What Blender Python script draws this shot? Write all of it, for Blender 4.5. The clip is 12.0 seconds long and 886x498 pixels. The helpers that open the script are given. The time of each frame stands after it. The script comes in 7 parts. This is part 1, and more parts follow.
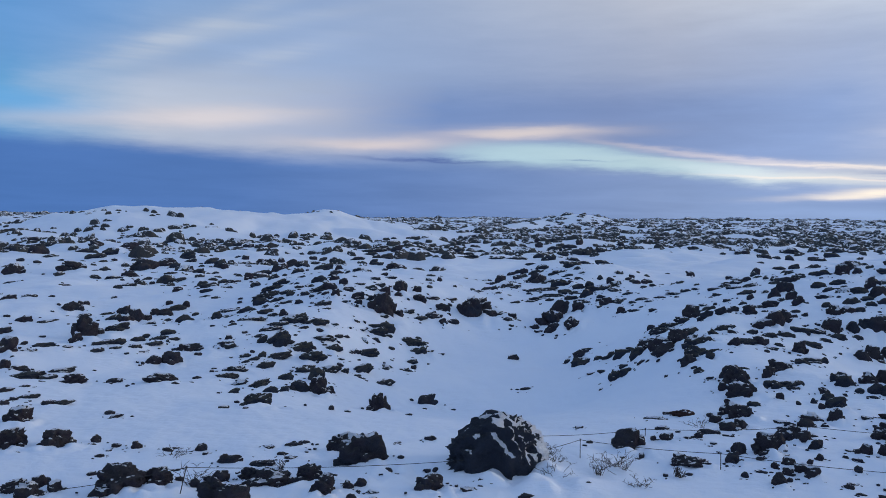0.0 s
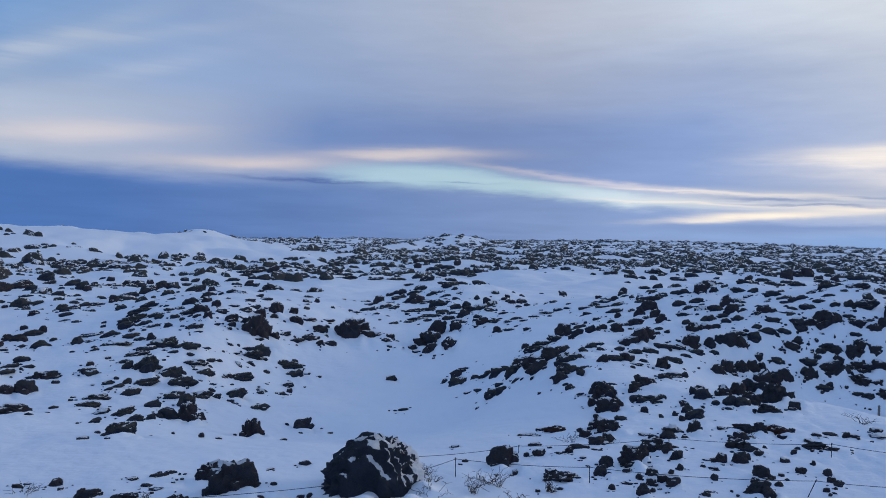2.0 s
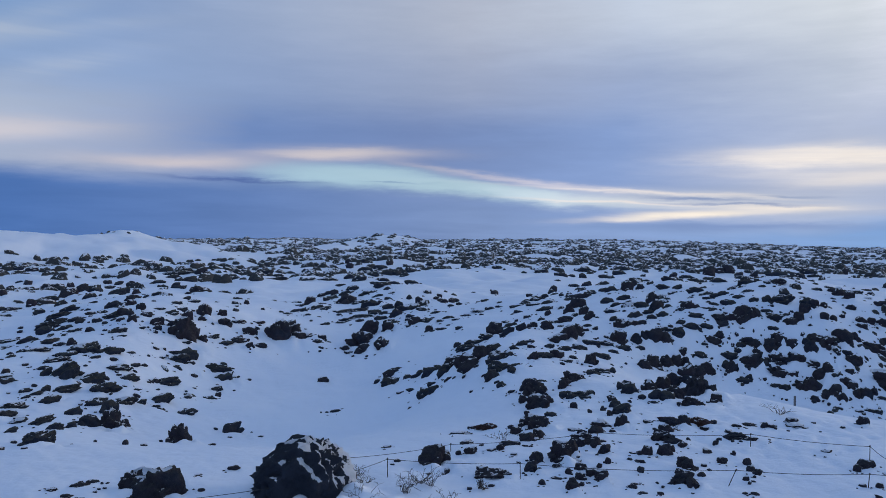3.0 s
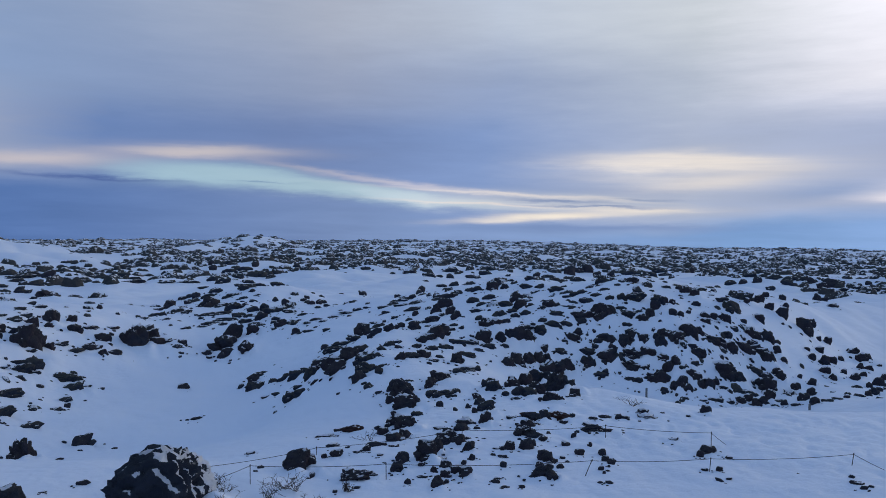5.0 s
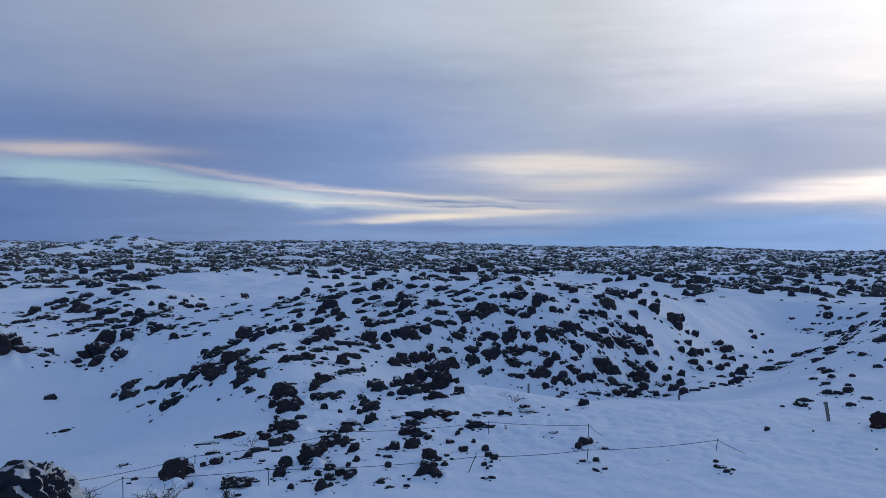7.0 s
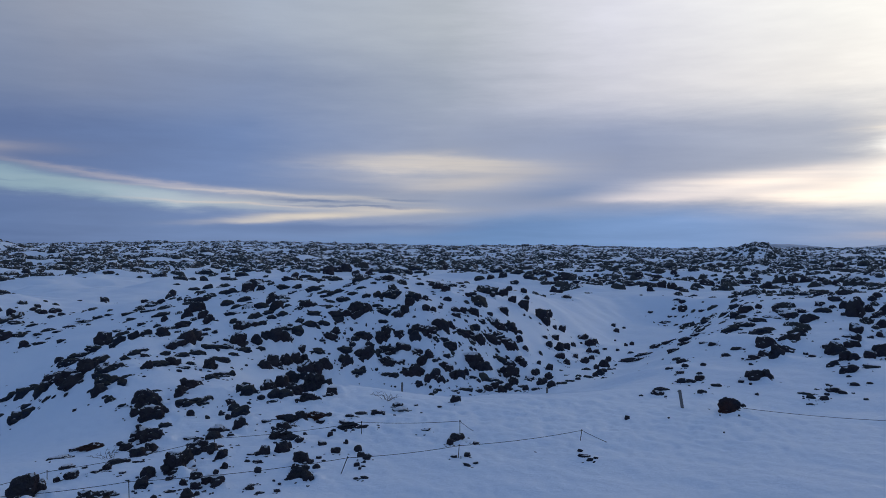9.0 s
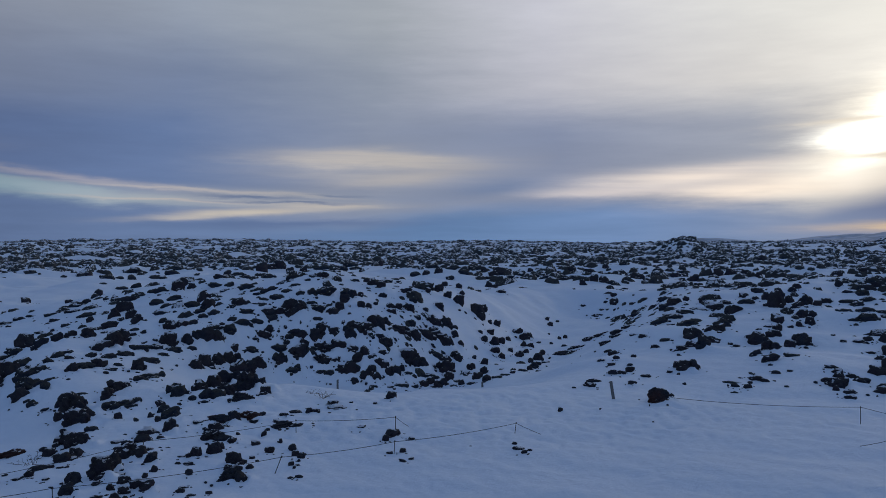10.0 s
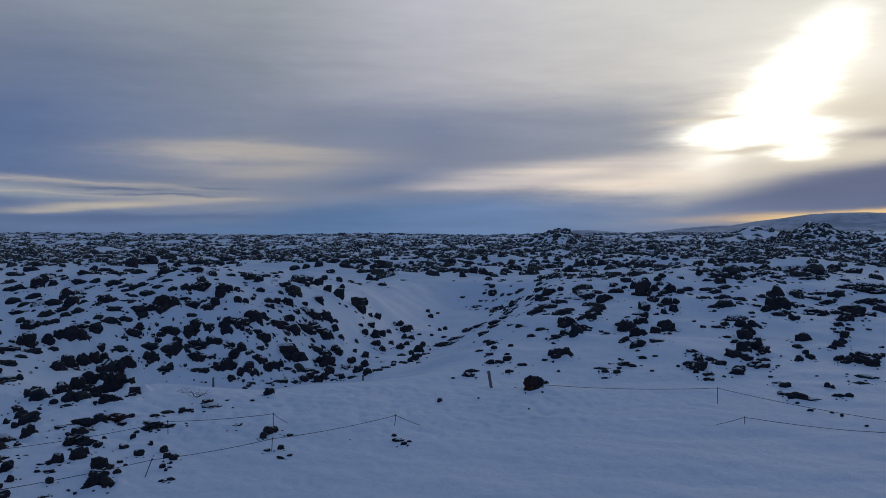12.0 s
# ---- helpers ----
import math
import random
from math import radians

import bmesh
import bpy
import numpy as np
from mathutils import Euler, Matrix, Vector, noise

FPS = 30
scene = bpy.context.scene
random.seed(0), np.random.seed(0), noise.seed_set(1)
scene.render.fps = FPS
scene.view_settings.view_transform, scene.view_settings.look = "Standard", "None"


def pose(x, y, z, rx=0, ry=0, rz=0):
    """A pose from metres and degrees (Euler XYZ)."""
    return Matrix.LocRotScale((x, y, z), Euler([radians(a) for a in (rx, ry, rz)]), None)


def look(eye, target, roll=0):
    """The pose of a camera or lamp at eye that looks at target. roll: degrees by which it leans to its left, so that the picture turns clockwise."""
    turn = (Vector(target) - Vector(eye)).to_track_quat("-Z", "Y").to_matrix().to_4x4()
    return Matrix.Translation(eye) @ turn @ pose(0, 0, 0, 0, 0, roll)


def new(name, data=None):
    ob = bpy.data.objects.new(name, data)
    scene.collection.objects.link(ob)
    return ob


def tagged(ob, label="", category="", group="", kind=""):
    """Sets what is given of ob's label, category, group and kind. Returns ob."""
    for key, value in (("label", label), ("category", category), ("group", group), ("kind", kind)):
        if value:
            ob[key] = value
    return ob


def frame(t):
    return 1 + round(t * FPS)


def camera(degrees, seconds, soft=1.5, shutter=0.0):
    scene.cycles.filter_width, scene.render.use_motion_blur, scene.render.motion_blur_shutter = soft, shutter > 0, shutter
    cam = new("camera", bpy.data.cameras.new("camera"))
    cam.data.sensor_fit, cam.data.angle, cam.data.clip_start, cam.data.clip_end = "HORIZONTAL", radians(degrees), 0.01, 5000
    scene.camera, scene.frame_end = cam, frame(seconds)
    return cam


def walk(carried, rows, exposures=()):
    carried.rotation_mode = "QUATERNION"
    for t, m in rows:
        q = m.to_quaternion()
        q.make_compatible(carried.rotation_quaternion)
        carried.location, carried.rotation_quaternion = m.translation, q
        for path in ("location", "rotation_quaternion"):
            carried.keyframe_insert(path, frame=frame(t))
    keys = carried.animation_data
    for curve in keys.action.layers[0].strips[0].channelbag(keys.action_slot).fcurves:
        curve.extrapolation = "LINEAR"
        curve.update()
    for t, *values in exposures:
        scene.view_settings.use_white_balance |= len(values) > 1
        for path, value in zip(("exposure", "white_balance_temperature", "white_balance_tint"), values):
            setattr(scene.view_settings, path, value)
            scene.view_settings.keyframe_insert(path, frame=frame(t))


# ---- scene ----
# ---------------------------------------------------------------- camera
cam = camera(58.44, 12.0, soft=0.75)
EYE = 4.6      # the eye stands this high over the trodden path
ARM = 0.45     # the camera swings round the viewer at arm's length
# seconds, bearing (to the right), pitch, lean
ROWS = [
    (0.0, -0.02, -2.31, 0.93),
    (0.5, 2.32, -1.19, 1.09),
    (1.0, 4.34, -0.97, 1.08),
    (1.5, 6.82, -0.83, 1.36),
    (2.0, 8.65, -0.65, 1.19),
    (2.5, 10.93, -0.64, 0.98),
    (3.0, 13.53, -0.59, 0.85),
    (5.0, 22.97, -0.39, 0.80),
    (5.5, 24.88, -0.47, 0.87),
    (6.0, 27.07, -0.37, 0.93),
    (6.5, 28.90, -0.32, 0.68),
    (7.0, 31.17, -0.28, 0.45),
    (9.0, 40.23, -0.28, 0.08),
    (9.5, 42.42, -0.52, -0.28),
    (10.0, 44.87, -0.59, -0.32),
    (10.5, 47.43, -0.67, -0.31),
    (11.0, 49.12, -0.91, -0.30),
    (11.5, 50.36, -1.15, -0.48),
    (12.0, 53.42, -1.17, -0.55),
]


def stand(bearing, pitch, lean):
    b, p = radians(bearing), radians(pitch)
    eye = Vector((ARM * math.sin(b), ARM * math.cos(b), EYE))
    way = Vector((math.sin(b) * math.cos(p), math.cos(b) * math.cos(p), math.sin(p)))
    return look(eye, eye + way * 10.0, lean)


walk(cam, [(t, stand(b, p, r)) for t, b, p, r in ROWS],
     exposures=[(0.0, 0.08, 7200, 10), (3.0, -0.07, 6850, 10), (5.5, -0.22, 6830, 10), (7.0, -0.28, 6780, 10),
                (9.0, -0.58, 6680, 10), (9.5, -0.75, 6660, 10), (10.5, -1.05, 6640, 10), (11.0, -1.11, 6640, 10), (12.0, -1.15, 6640, 10)])

# ---------------------------------------------------------------- sky and sun
SUN_BEARING, SUN_HEIGHT = 79.0, 8.0


def lin(r, g, b, stops=0.0):
    """A linear colour from 0-255 display values seen at that exposure."""
    out = []
    for c in (r, g, b):
        c = c / 255.0
        c = c / 12.92 if c <= 0.04045 else ((c + 0.055) / 1.055) ** 2.4
        out.append(c * 2.0 ** (-stops))
    return (*out, 1.0)


class Net:
    """Short hand for a node tree."""

    def __init__(self, tree):
        self.t, self.n, self.l = tree, tree.nodes, tree.links
        self.n.clear()

    def put(self, socket, value):
        if isinstance(value, bpy.types.NodeSocket):
            self.l.new(value, socket)
        else:
            socket.default_value = value

    def node(self, kind, **props):
        nd = self.n.new(kind)
        for k, v in props.items():
            setattr(nd, k, v)
        return nd

    def m(self, op, a, b=None, c=None, clamp=False):
        nd = self.n.new("ShaderNodeMath")
        nd.operation, nd.use_clamp = op, clamp
        for i, v in enumerate((a, b, c)):
            if v is not None:
                self.put(nd.inputs[i], v)
        return nd.outputs[0]

    def mix(self, f, a, b, mode="MIX"):
        nd = self.n.new("ShaderNodeMix")
        nd.data_type, nd.blend_type = "RGBA", mode
        self.put(nd.inputs[0], f)
        self.put(nd.inputs[6], a)
        self.put(nd.inputs[7], b)
        return nd.outputs[2]

    def ramp(self, f, stops, ease="LINEAR"):
        nd = self.n.new("ShaderNodeValToRGB")
        nd.color_ramp.interpolation = ease
        el = nd.color_ramp.elements
        while len(el) < len(stops):
            el.new(0.5)
        for e, (p, c) in zip(el, stops):
            e.position = p
            e.color = c if isinstance(c, tuple) else (c, c, c, 1)
        self.put(nd.inputs[0], f)
        return nd.outputs[0]

    def noise(self, vec, scale, detail=4.0, rough=0.55, out=0, distortion=0.0):
        nd = self.n.new("ShaderNodeTexNoise")
        self.put(nd.inputs["Vector"], vec)
        nd.inputs["Scale"].default_value = scale
        nd.inputs["Detail"].default_value = detail
        nd.inputs["Roughness"].default_value = rough
        nd.inputs["Distortion"].default_value = distortion
        return nd.outputs[out]

    def step(self, x, a, b):
        nd = self.n.new("ShaderNodeMapRange")
        nd.interpolation_type = "SMOOTHSTEP"
        self.put(nd.inputs[0], x)
        nd.inputs[1].default_value, nd.inputs[2].default_value = a, b
        return nd.outputs[0]

    def vec(self, x, y, z):
        nd = self.n.new("ShaderNodeCombineXYZ")
        for i, v in enumerate((x, y, z)):
            self.put(nd.inputs[i], v)
        return nd.outputs[0]


def make_sky():
    world = bpy.data.worlds.new("sky")
    scene.world = world
    world.use_nodes = True
    k = Net(world.node_tree)
    d = k.node("ShaderNodeTexCoord").outputs["Generated"]
    xyz = k.node("ShaderNodeSeparateXYZ")
    k.put(xyz.inputs[0], d)
    x, y, z = xyz.outputs
    az = k.m("MULTIPLY", k.m("ARCTAN2", x, y), 57.29578)
    el = k.m("MULTIPLY", k.m("ARCSINE", z), 57.29578)
    # the clouds lie in high sheets, so that they close up towards the horizon
    up = k.m("ADD", k.m("MAXIMUM", z, 0.0), 0.07)
    sheet = k.vec(k.m("DIVIDE", x, up), k.m("DIVIDE", y, up), 0.0)
    band = k.vec(k.m("MULTIPLY", az, 0.035), k.m("MULTIPLY", el, 0.22), 0.0)
    n1 = k.m("SUBTRACT", k.noise(sheet, 0.55, 6.0, 0.5, distortion=0.4), 0.5)
    n2 = k.m("SUBTRACT", k.noise(band, 1.6, 6.0, 0.55, distortion=0.6), 0.5)
    n3 = k.m("SUBTRACT", k.noise(band, 4.5, 7.0, 0.62), 0.5)
    ew = k.m("ADD", el, k.m("ADD", k.m("MULTIPLY", n2, 1.0), k.m("MULTIPLY", n3, 0.7)))
    aw = k.m("ADD", az, k.m("ADD", k.m("MULTIPLY", n1, 4.0), k.m("MULTIPLY", n3, 4.0)))
    f = k.m("DIVIDE", k.m("ADD", aw, 40.0), 140.0)

    def row(*stops):
        return k.ramp(f, [((a + 40.0) / 140.0, c) for a, c in stops])

    # clear air behind the clouds
    clear = k.node("ShaderNodeTexSky")
    clear.sky_type, clear.sun_disc = "NISHITA", False
    clear.sun_elevation, clear.sun_rotation = radians(SUN_HEIGHT), radians(SUN_BEARING)
    clear.air_density, clear.dust_density, clear.ozone_density = 1.0, 0.3, 2.0
    blue = k.mix(1.0, clear.outputs[0], (0.10, 0.10, 0.10, 1), "MULTIPLY")
    # the overcast deck: its underside low down, its middle and its thin upper part
    T6, T12 = -0.3, -1.08
    low = row((-29, lin(95, 158, 215)), (-20, lin(170, 185, 214)), (-8, lin(155, 172, 210)), (0, lin(112, 141, 197)),
              (12, lin(118, 142, 194)), (26, lin(122, 147, 196, T6)), (40, lin(164, 176, 204, T6)), (53, lin(124, 134, 160, T12)),
              (66, lin(150, 155, 170, T12)), (78, lin(225, 215, 200, T12)))
    mid = row((-29, lin(98, 155, 217)), (-20, lin(140, 168, 212)), (-8, lin(142, 168, 213)), (2, lin(142, 164, 207)),
              (15, lin(156, 171, 206)), (27, lin(142, 160, 198, T6)), (40, lin(174, 185, 207, T6)), (52, lin(178, 179, 191, T12)),
              (66, lin(208, 205, 204, T12)), (78, lin(245, 240, 232, T12)))
    high = row((-29, lin(85, 145, 215)), (-20, lin(125, 163, 215)), (-8, lin(136, 162, 207)), (2, lin(156, 174, 209)),
               (15, lin(178, 188, 212)), (27, lin(181, 193, 215, T6)), (40, lin(198, 206, 219, T6)), (52, lin(189, 190, 202, T12)),
               (66, lin(214, 213, 212, T12)), (78, lin(225, 222, 215, T12)))
    deck = k.mix(k.step(ew, 7.5, 11.0), low, k.mix(k.step(ew, 10.5, 16.0), mid, high))
    col = k.mix(k.m("MULTIPLY", k.step(az, -58.0, -36.0), 1.0), blue, deck)
    # out of view, overhead and behind: broken cloud under blue
    broken = k.mix(k.step(n1, -0.10, 0.15), k.mix(0.45, blue, lin(98, 150, 234)), lin(174, 201, 247))
    away = k.m("MAXIMUM", k.step(el, 19.0, 40.0), k.m("MAXIMUM", k.step(az, 95.0, 130.0), k.m("SUBTRACT", 1.0, k.step(az, -60.0, -33.0))))
    col = k.mix(away, col, broken)

    fibre = k.step(k.noise(k.vec(k.m("MULTIPLY", aw, 0.05), k.m("MULTIPLY", k.m("ADD", el, k.m("MULTIPLY", az, 0.03)), 1.5), 0.0), 1.0, 4.0, 0.55), 0.36, 0.60)

    def cloud(colour, a, e, w, h, slope=0.0, amount=1.0, hard=1.0, streaky=0.0):
        nonlocal col
        u = k.m("DIVIDE", k.m("SUBTRACT", aw, a), w)
        s = k.m("MULTIPLY", k.m("SUBTRACT", aw, a), slope)
        v = k.m("DIVIDE", k.m("SUBTRACT", k.m("SUBTRACT", ew, e), s), h)
        r = k.m("ADD", k.m("MULTIPLY", u, u), k.m("MULTIPLY", v, v))
        if hard != 1.0:
            r = k.m("POWER", r, hard)
        mask = k.m("MULTIPLY", k.m("EXPONENT", k.m("MULTIPLY", r, -1.0)), amount, clamp=True)
        if streaky:
            mask = k.m("MULTIPLY", mask, k.m("ADD", 1.0 - streaky, k.m("MULTIPLY", fibre, streaky)))
        col = k.mix(mask, col, colour)

    # low blue bank along the horizon
    top = row((-34, 0.54), (-29, 0.50), (-19, 0.45), (-9, 0.41), (3, 0.38), (13, 0.32), (19, 0.27), (24, 0.20), (30, 0.14), (38, 0.12), (46, 0.22), (56, 0.27), (64, 0.24),
              (70, 0.20), (77, 0.34), (92, 0.46))
    over = k.m("SUBTRACT", ew, k.m("MULTIPLY", top, 10.0))
    bank = row((-34, lin(68, 114, 186)), (-15, lin(78, 118, 186)), (0, lin(100, 132, 192)), (15, lin(126, 152, 203)), (28, lin(126, 152, 200, T6)),
               (44, lin(118, 154, 206, T6)), (58, lin(108, 134, 176, T12)), (70, lin(120, 134, 164, T12)), (84, lin(102, 112, 142, T12)))
    col = k.mix(k.m("SUBTRACT", 1.0, k.step(over, -0.9, 0.7)), col, bank)
    cream = lin(212, 205, 215)
    # clear air and cirrus over the left end
    cloud(lin(92, 163, 226), -29.0, 7.1, 5.0, 0.9, -0.10, 0.9)
    cloud(lin(98, 152, 218), -26.0, 12.6, 6.0, 2.2, 0.25, 0.55)
    cloud(lin(196, 206, 224), -18.5, 11.8, 6.0, 0.8, 0.42, 0.45, 1.0, 0.4)
    cloud(lin(190, 202, 224), -12.0, 11.0, 5.0, 0.7, 0.28, 0.35, 1.0, 0.4)
    cloud(lin(192, 203, 222), -13.0, 12.9, 6.0, 0.5, 0.20, 0.35, 1.0, 0.4)
    cloud(lin(180, 195, 222), -16.0, 8.3, 8.0, 1.2, 0.10, 0.45)
    cloud(cream, -24.0, 5.9, 8.0, 0.55, 0.02, 0.35)
    cloud(lin(208, 206, 220), -16.0, 6.7, 6.0, 0.75, 0.05, 0.9, 1.2)
    # the long opening with its lit rim
    cloud(cream, -5.0, 5.15, 6.5, 0.50, 0.02, 0.85)
    cloud(lin(216, 208, 214), 5.5, 6.05, 6.0, 0.42, 0.02, 0.85)
    cloud(lin(170, 203, 226), 6.5, 4.55, 6.5, 0.85, -0.02, 1.0, 1.9)
    cloud(lin(174, 205, 226), 14.0, 3.85, 7.0, 0.66, -0.11, 1.0, 1.7)
    cloud(lin(186, 206, 222, T6), 21.5, 3.15, 6.0, 0.5, -0.09, 0.9, 1.4)
    cloud(cream, 14.5, 4.95, 6.0, 0.22, -0.12, 0.4)
    cloud(lin(222, 214, 220, T6), 21.5, 4.1, 5.5, 0.24, -0.09, 0.45)
    cloud(lin(84, 110, 172), -1.0, 4.08, 5.0, 0.12, -0.02, 0.85)
    cloud(lin(128, 158, 198), 9.7, 4.15, 1.8, 0.06, -0.03, 0.7)
    # thin bright streaks low down
    cloud(lin(206, 209, 217, T6), 30.0, 2.95, 7.5, 0.75, -0.03, 0.9, 1.3, 0.35)
    cloud(lin(230, 222, 222, T6), 27.0, 3.55, 8.0, 0.14, -0.05, 0.65)
    cloud(lin(226, 218, 218, T6), 25.5, 2.85, 6.0, 0.10, -0.03, 0.75)
    cloud(lin(236, 226, 216, T6), 31.0, 2.0, 6.5, 0.26, 0.05, 0.95, 1.2, 0.2)
    cloud(lin(228, 220, 216, T6), 36.5, 2.5, 4.0, 0.18, 0.0, 0.8)
    cloud(lin(126, 144, 184, T6), 30.5, 3.08, 3.4, 0.10, -0.03, 0.9)
    cloud(lin(132, 148, 186, T6), 33.5, 2.72, 4.5, 0.08, -0.02, 0.85)
    cloud(lin(140, 156, 190, T6), 36.5, 3.24, 2.6, 0.07, 0.0, 0.8)
    cloud(lin(110, 134, 184, T6), 34.0, 1.25, 9.0, 0.24, 0.0, 0.7)
    # the lit lens of cloud in the middle
    cloud(lin(222, 216, 216, T6), 41.0, 5.0, 8.0, 1.1, 0.03, 0.5, 1.0, 0.5)
    cloud(lin(238, 229, 223, T6), 39.5, 5.85, 7.0, 0.62, -0.02, 0.9, 1.3, 0.2)
    cloud(lin(224, 217, 216, T6), 41.5, 4.5, 5.0, 0.45, 0.10, 0.55)
    cloud(lin(128, 152, 196, T6), 49.5, 3.7, 5.0, 0.6, 0.05, 0.75)
    # towards the sun
    cloud(lin(240, 225, 214, T12), 62.5, 4.4, 7.5, 0.7, 0.08, 0.85, 1.0, 0.25)
    cloud(lin(242, 226, 212, T12), 67.5, 3.5, 6.5, 0.85, 0.05, 0.95, 1.2, 0.2)
    cloud(lin(226, 212, 206, T12), 57.0, 3.35, 5.0, 0.30, 0.03, 0.4)
    cloud(lin(255, 246, 228, T12 - 0.4), 75.8, 8.4, 5.2, 2.6, 0.55, 1.0, 1.1)
    cloud(lin(255, 255, 250, T12 - 1.5), 76.8, 9.4, 3.5, 2.0, 0.80, 1.0, 1.3)
    cloud(lin(255, 254, 246, T12 - 1.1), 75.3, 6.5, 4.6, 0.75, 0.02, 1.0, 1.5)
    cloud(lin(255, 252, 240, T12 - 0.8), 77.8, 5.2, 1.7, 0.60, 0.0, 1.0, 1.5)
    cloud(lin(104, 112, 142, T12), 84.0, 3.1, 11.0, 1.3, 0.09, 1.0, 1.6)
    cloud(lin(150, 148, 155, T12), 84.5, 6.2, 3.8, 0.45, 0.10, 0.9)
    cloud(lin(205, 192, 175, T12), 74.2, 5.35, 2.6, 0.22, 0.03, 0.8)
    cloud(lin(226, 214, 198, T12), 72.5, 7.5, 3.6, 0.14, 0.03, 0.7)
    cloud(lin(255, 214, 150, T12), 80.0, 0.95, 7.0, 0.28, 0.03, 1.0)
    grain = k.m("ADD", 1.0, k.m("ADD", k.m("MULTIPLY", n3, 0.13), k.m("MULTIPLY", n1, 0.26)))
    col = k.mix(1.0, col, k.vec(k.m("MULTIPLY", grain, 0.985), grain, k.m("MULTIPLY", grain, 0.995)), "MULTIPLY")
    bg = k.node("ShaderNodeBackground")
    k.put(bg.inputs[0], col)
    bg.inputs[1].default_value = 1.0
    k.put(k.node("ShaderNodeOutputWorld").inputs[0], bg.outputs[0])


make_sky()
sun = new("sun", bpy.data.lights.new("sun", "SUN"))
sun.data.energy, sun.data.angle, sun.data.color = 0.5, radians(11.0), (1.0, 0.86, 0.70)
sb, sh = radians(SUN_BEARING), radians(SUN_HEIGHT)
sun.matrix_world = look((0, 0, 60), (-60 * math.sin(sb) * math.cos(sh), -60 * math.cos(sb) * math.cos(sh), 60 - 60 * math.sin(sh)))

# ---------------------------------------------------------------- materials


def material(name):
    mat = bpy.data.materials.new(name)
    mat.use_nodes = True
    k = Net(mat.node_tree)
    out = k.node("ShaderNodeOutputMaterial")
    sh = k.node("ShaderNodeBsdfPrincipled")
    k.put(out.inputs[0], sh.outputs[0])
    return mat, k, sh


def bump(k, sh, height, strength, distance, before=None):
    b = k.node("ShaderNodeBump")
    b.inputs["Strength"].default_value, b.inputs["Distance"].default_value = strength, distance
    k.put(b.inputs["Height"], height)
    if before is not None:
        k.put(b.inputs["Normal"], before)
    k.put(sh.inputs["Normal"], b.outputs[0])
    return b.outputs[0]


def snow_material():
    mat, k, sh = material("wind_packed_snow")
    p = k.node("ShaderNodeNewGeometry").outputs["Position"]
    mp = k.node("ShaderNodeMapping")
    mp.inputs["Rotation"].default_value = (0, 0, 0.5)
    mp.inputs["Scale"].default_value = (0.35, 1.3, 1.0)
    k.put(mp.inputs[0], p)
    rip = k.noise(mp.outputs[0], 1.6, 6.0, 0.55, distortion=0.5)
    grain = k.noise(p, 5.5, 5.0, 0.62)
    tone = k.noise(p, 0.11, 5.0, 0.5)
    c = k.mix(k.step(tone, 0.3, 0.75), (0.76, 0.82, 0.90, 1), (0.84, 0.88, 0.93, 1))
    c = k.mix(k.m("MULTIPLY", k.step(grain, 0.55, 0.8), 0.25), c, (0.72, 0.76, 0.83, 1))
    k.put(sh.inputs["Base Color"], c)
    sh.inputs["Roughness"].default_value = 0.8
    sh.inputs["Specular IOR Level"].default_value = 0.05
    b1 = bump(k, sh, rip, 0.4, 0.12)
    bump(k, sh, grain, 0.4, 0.06, b1)
    return mat


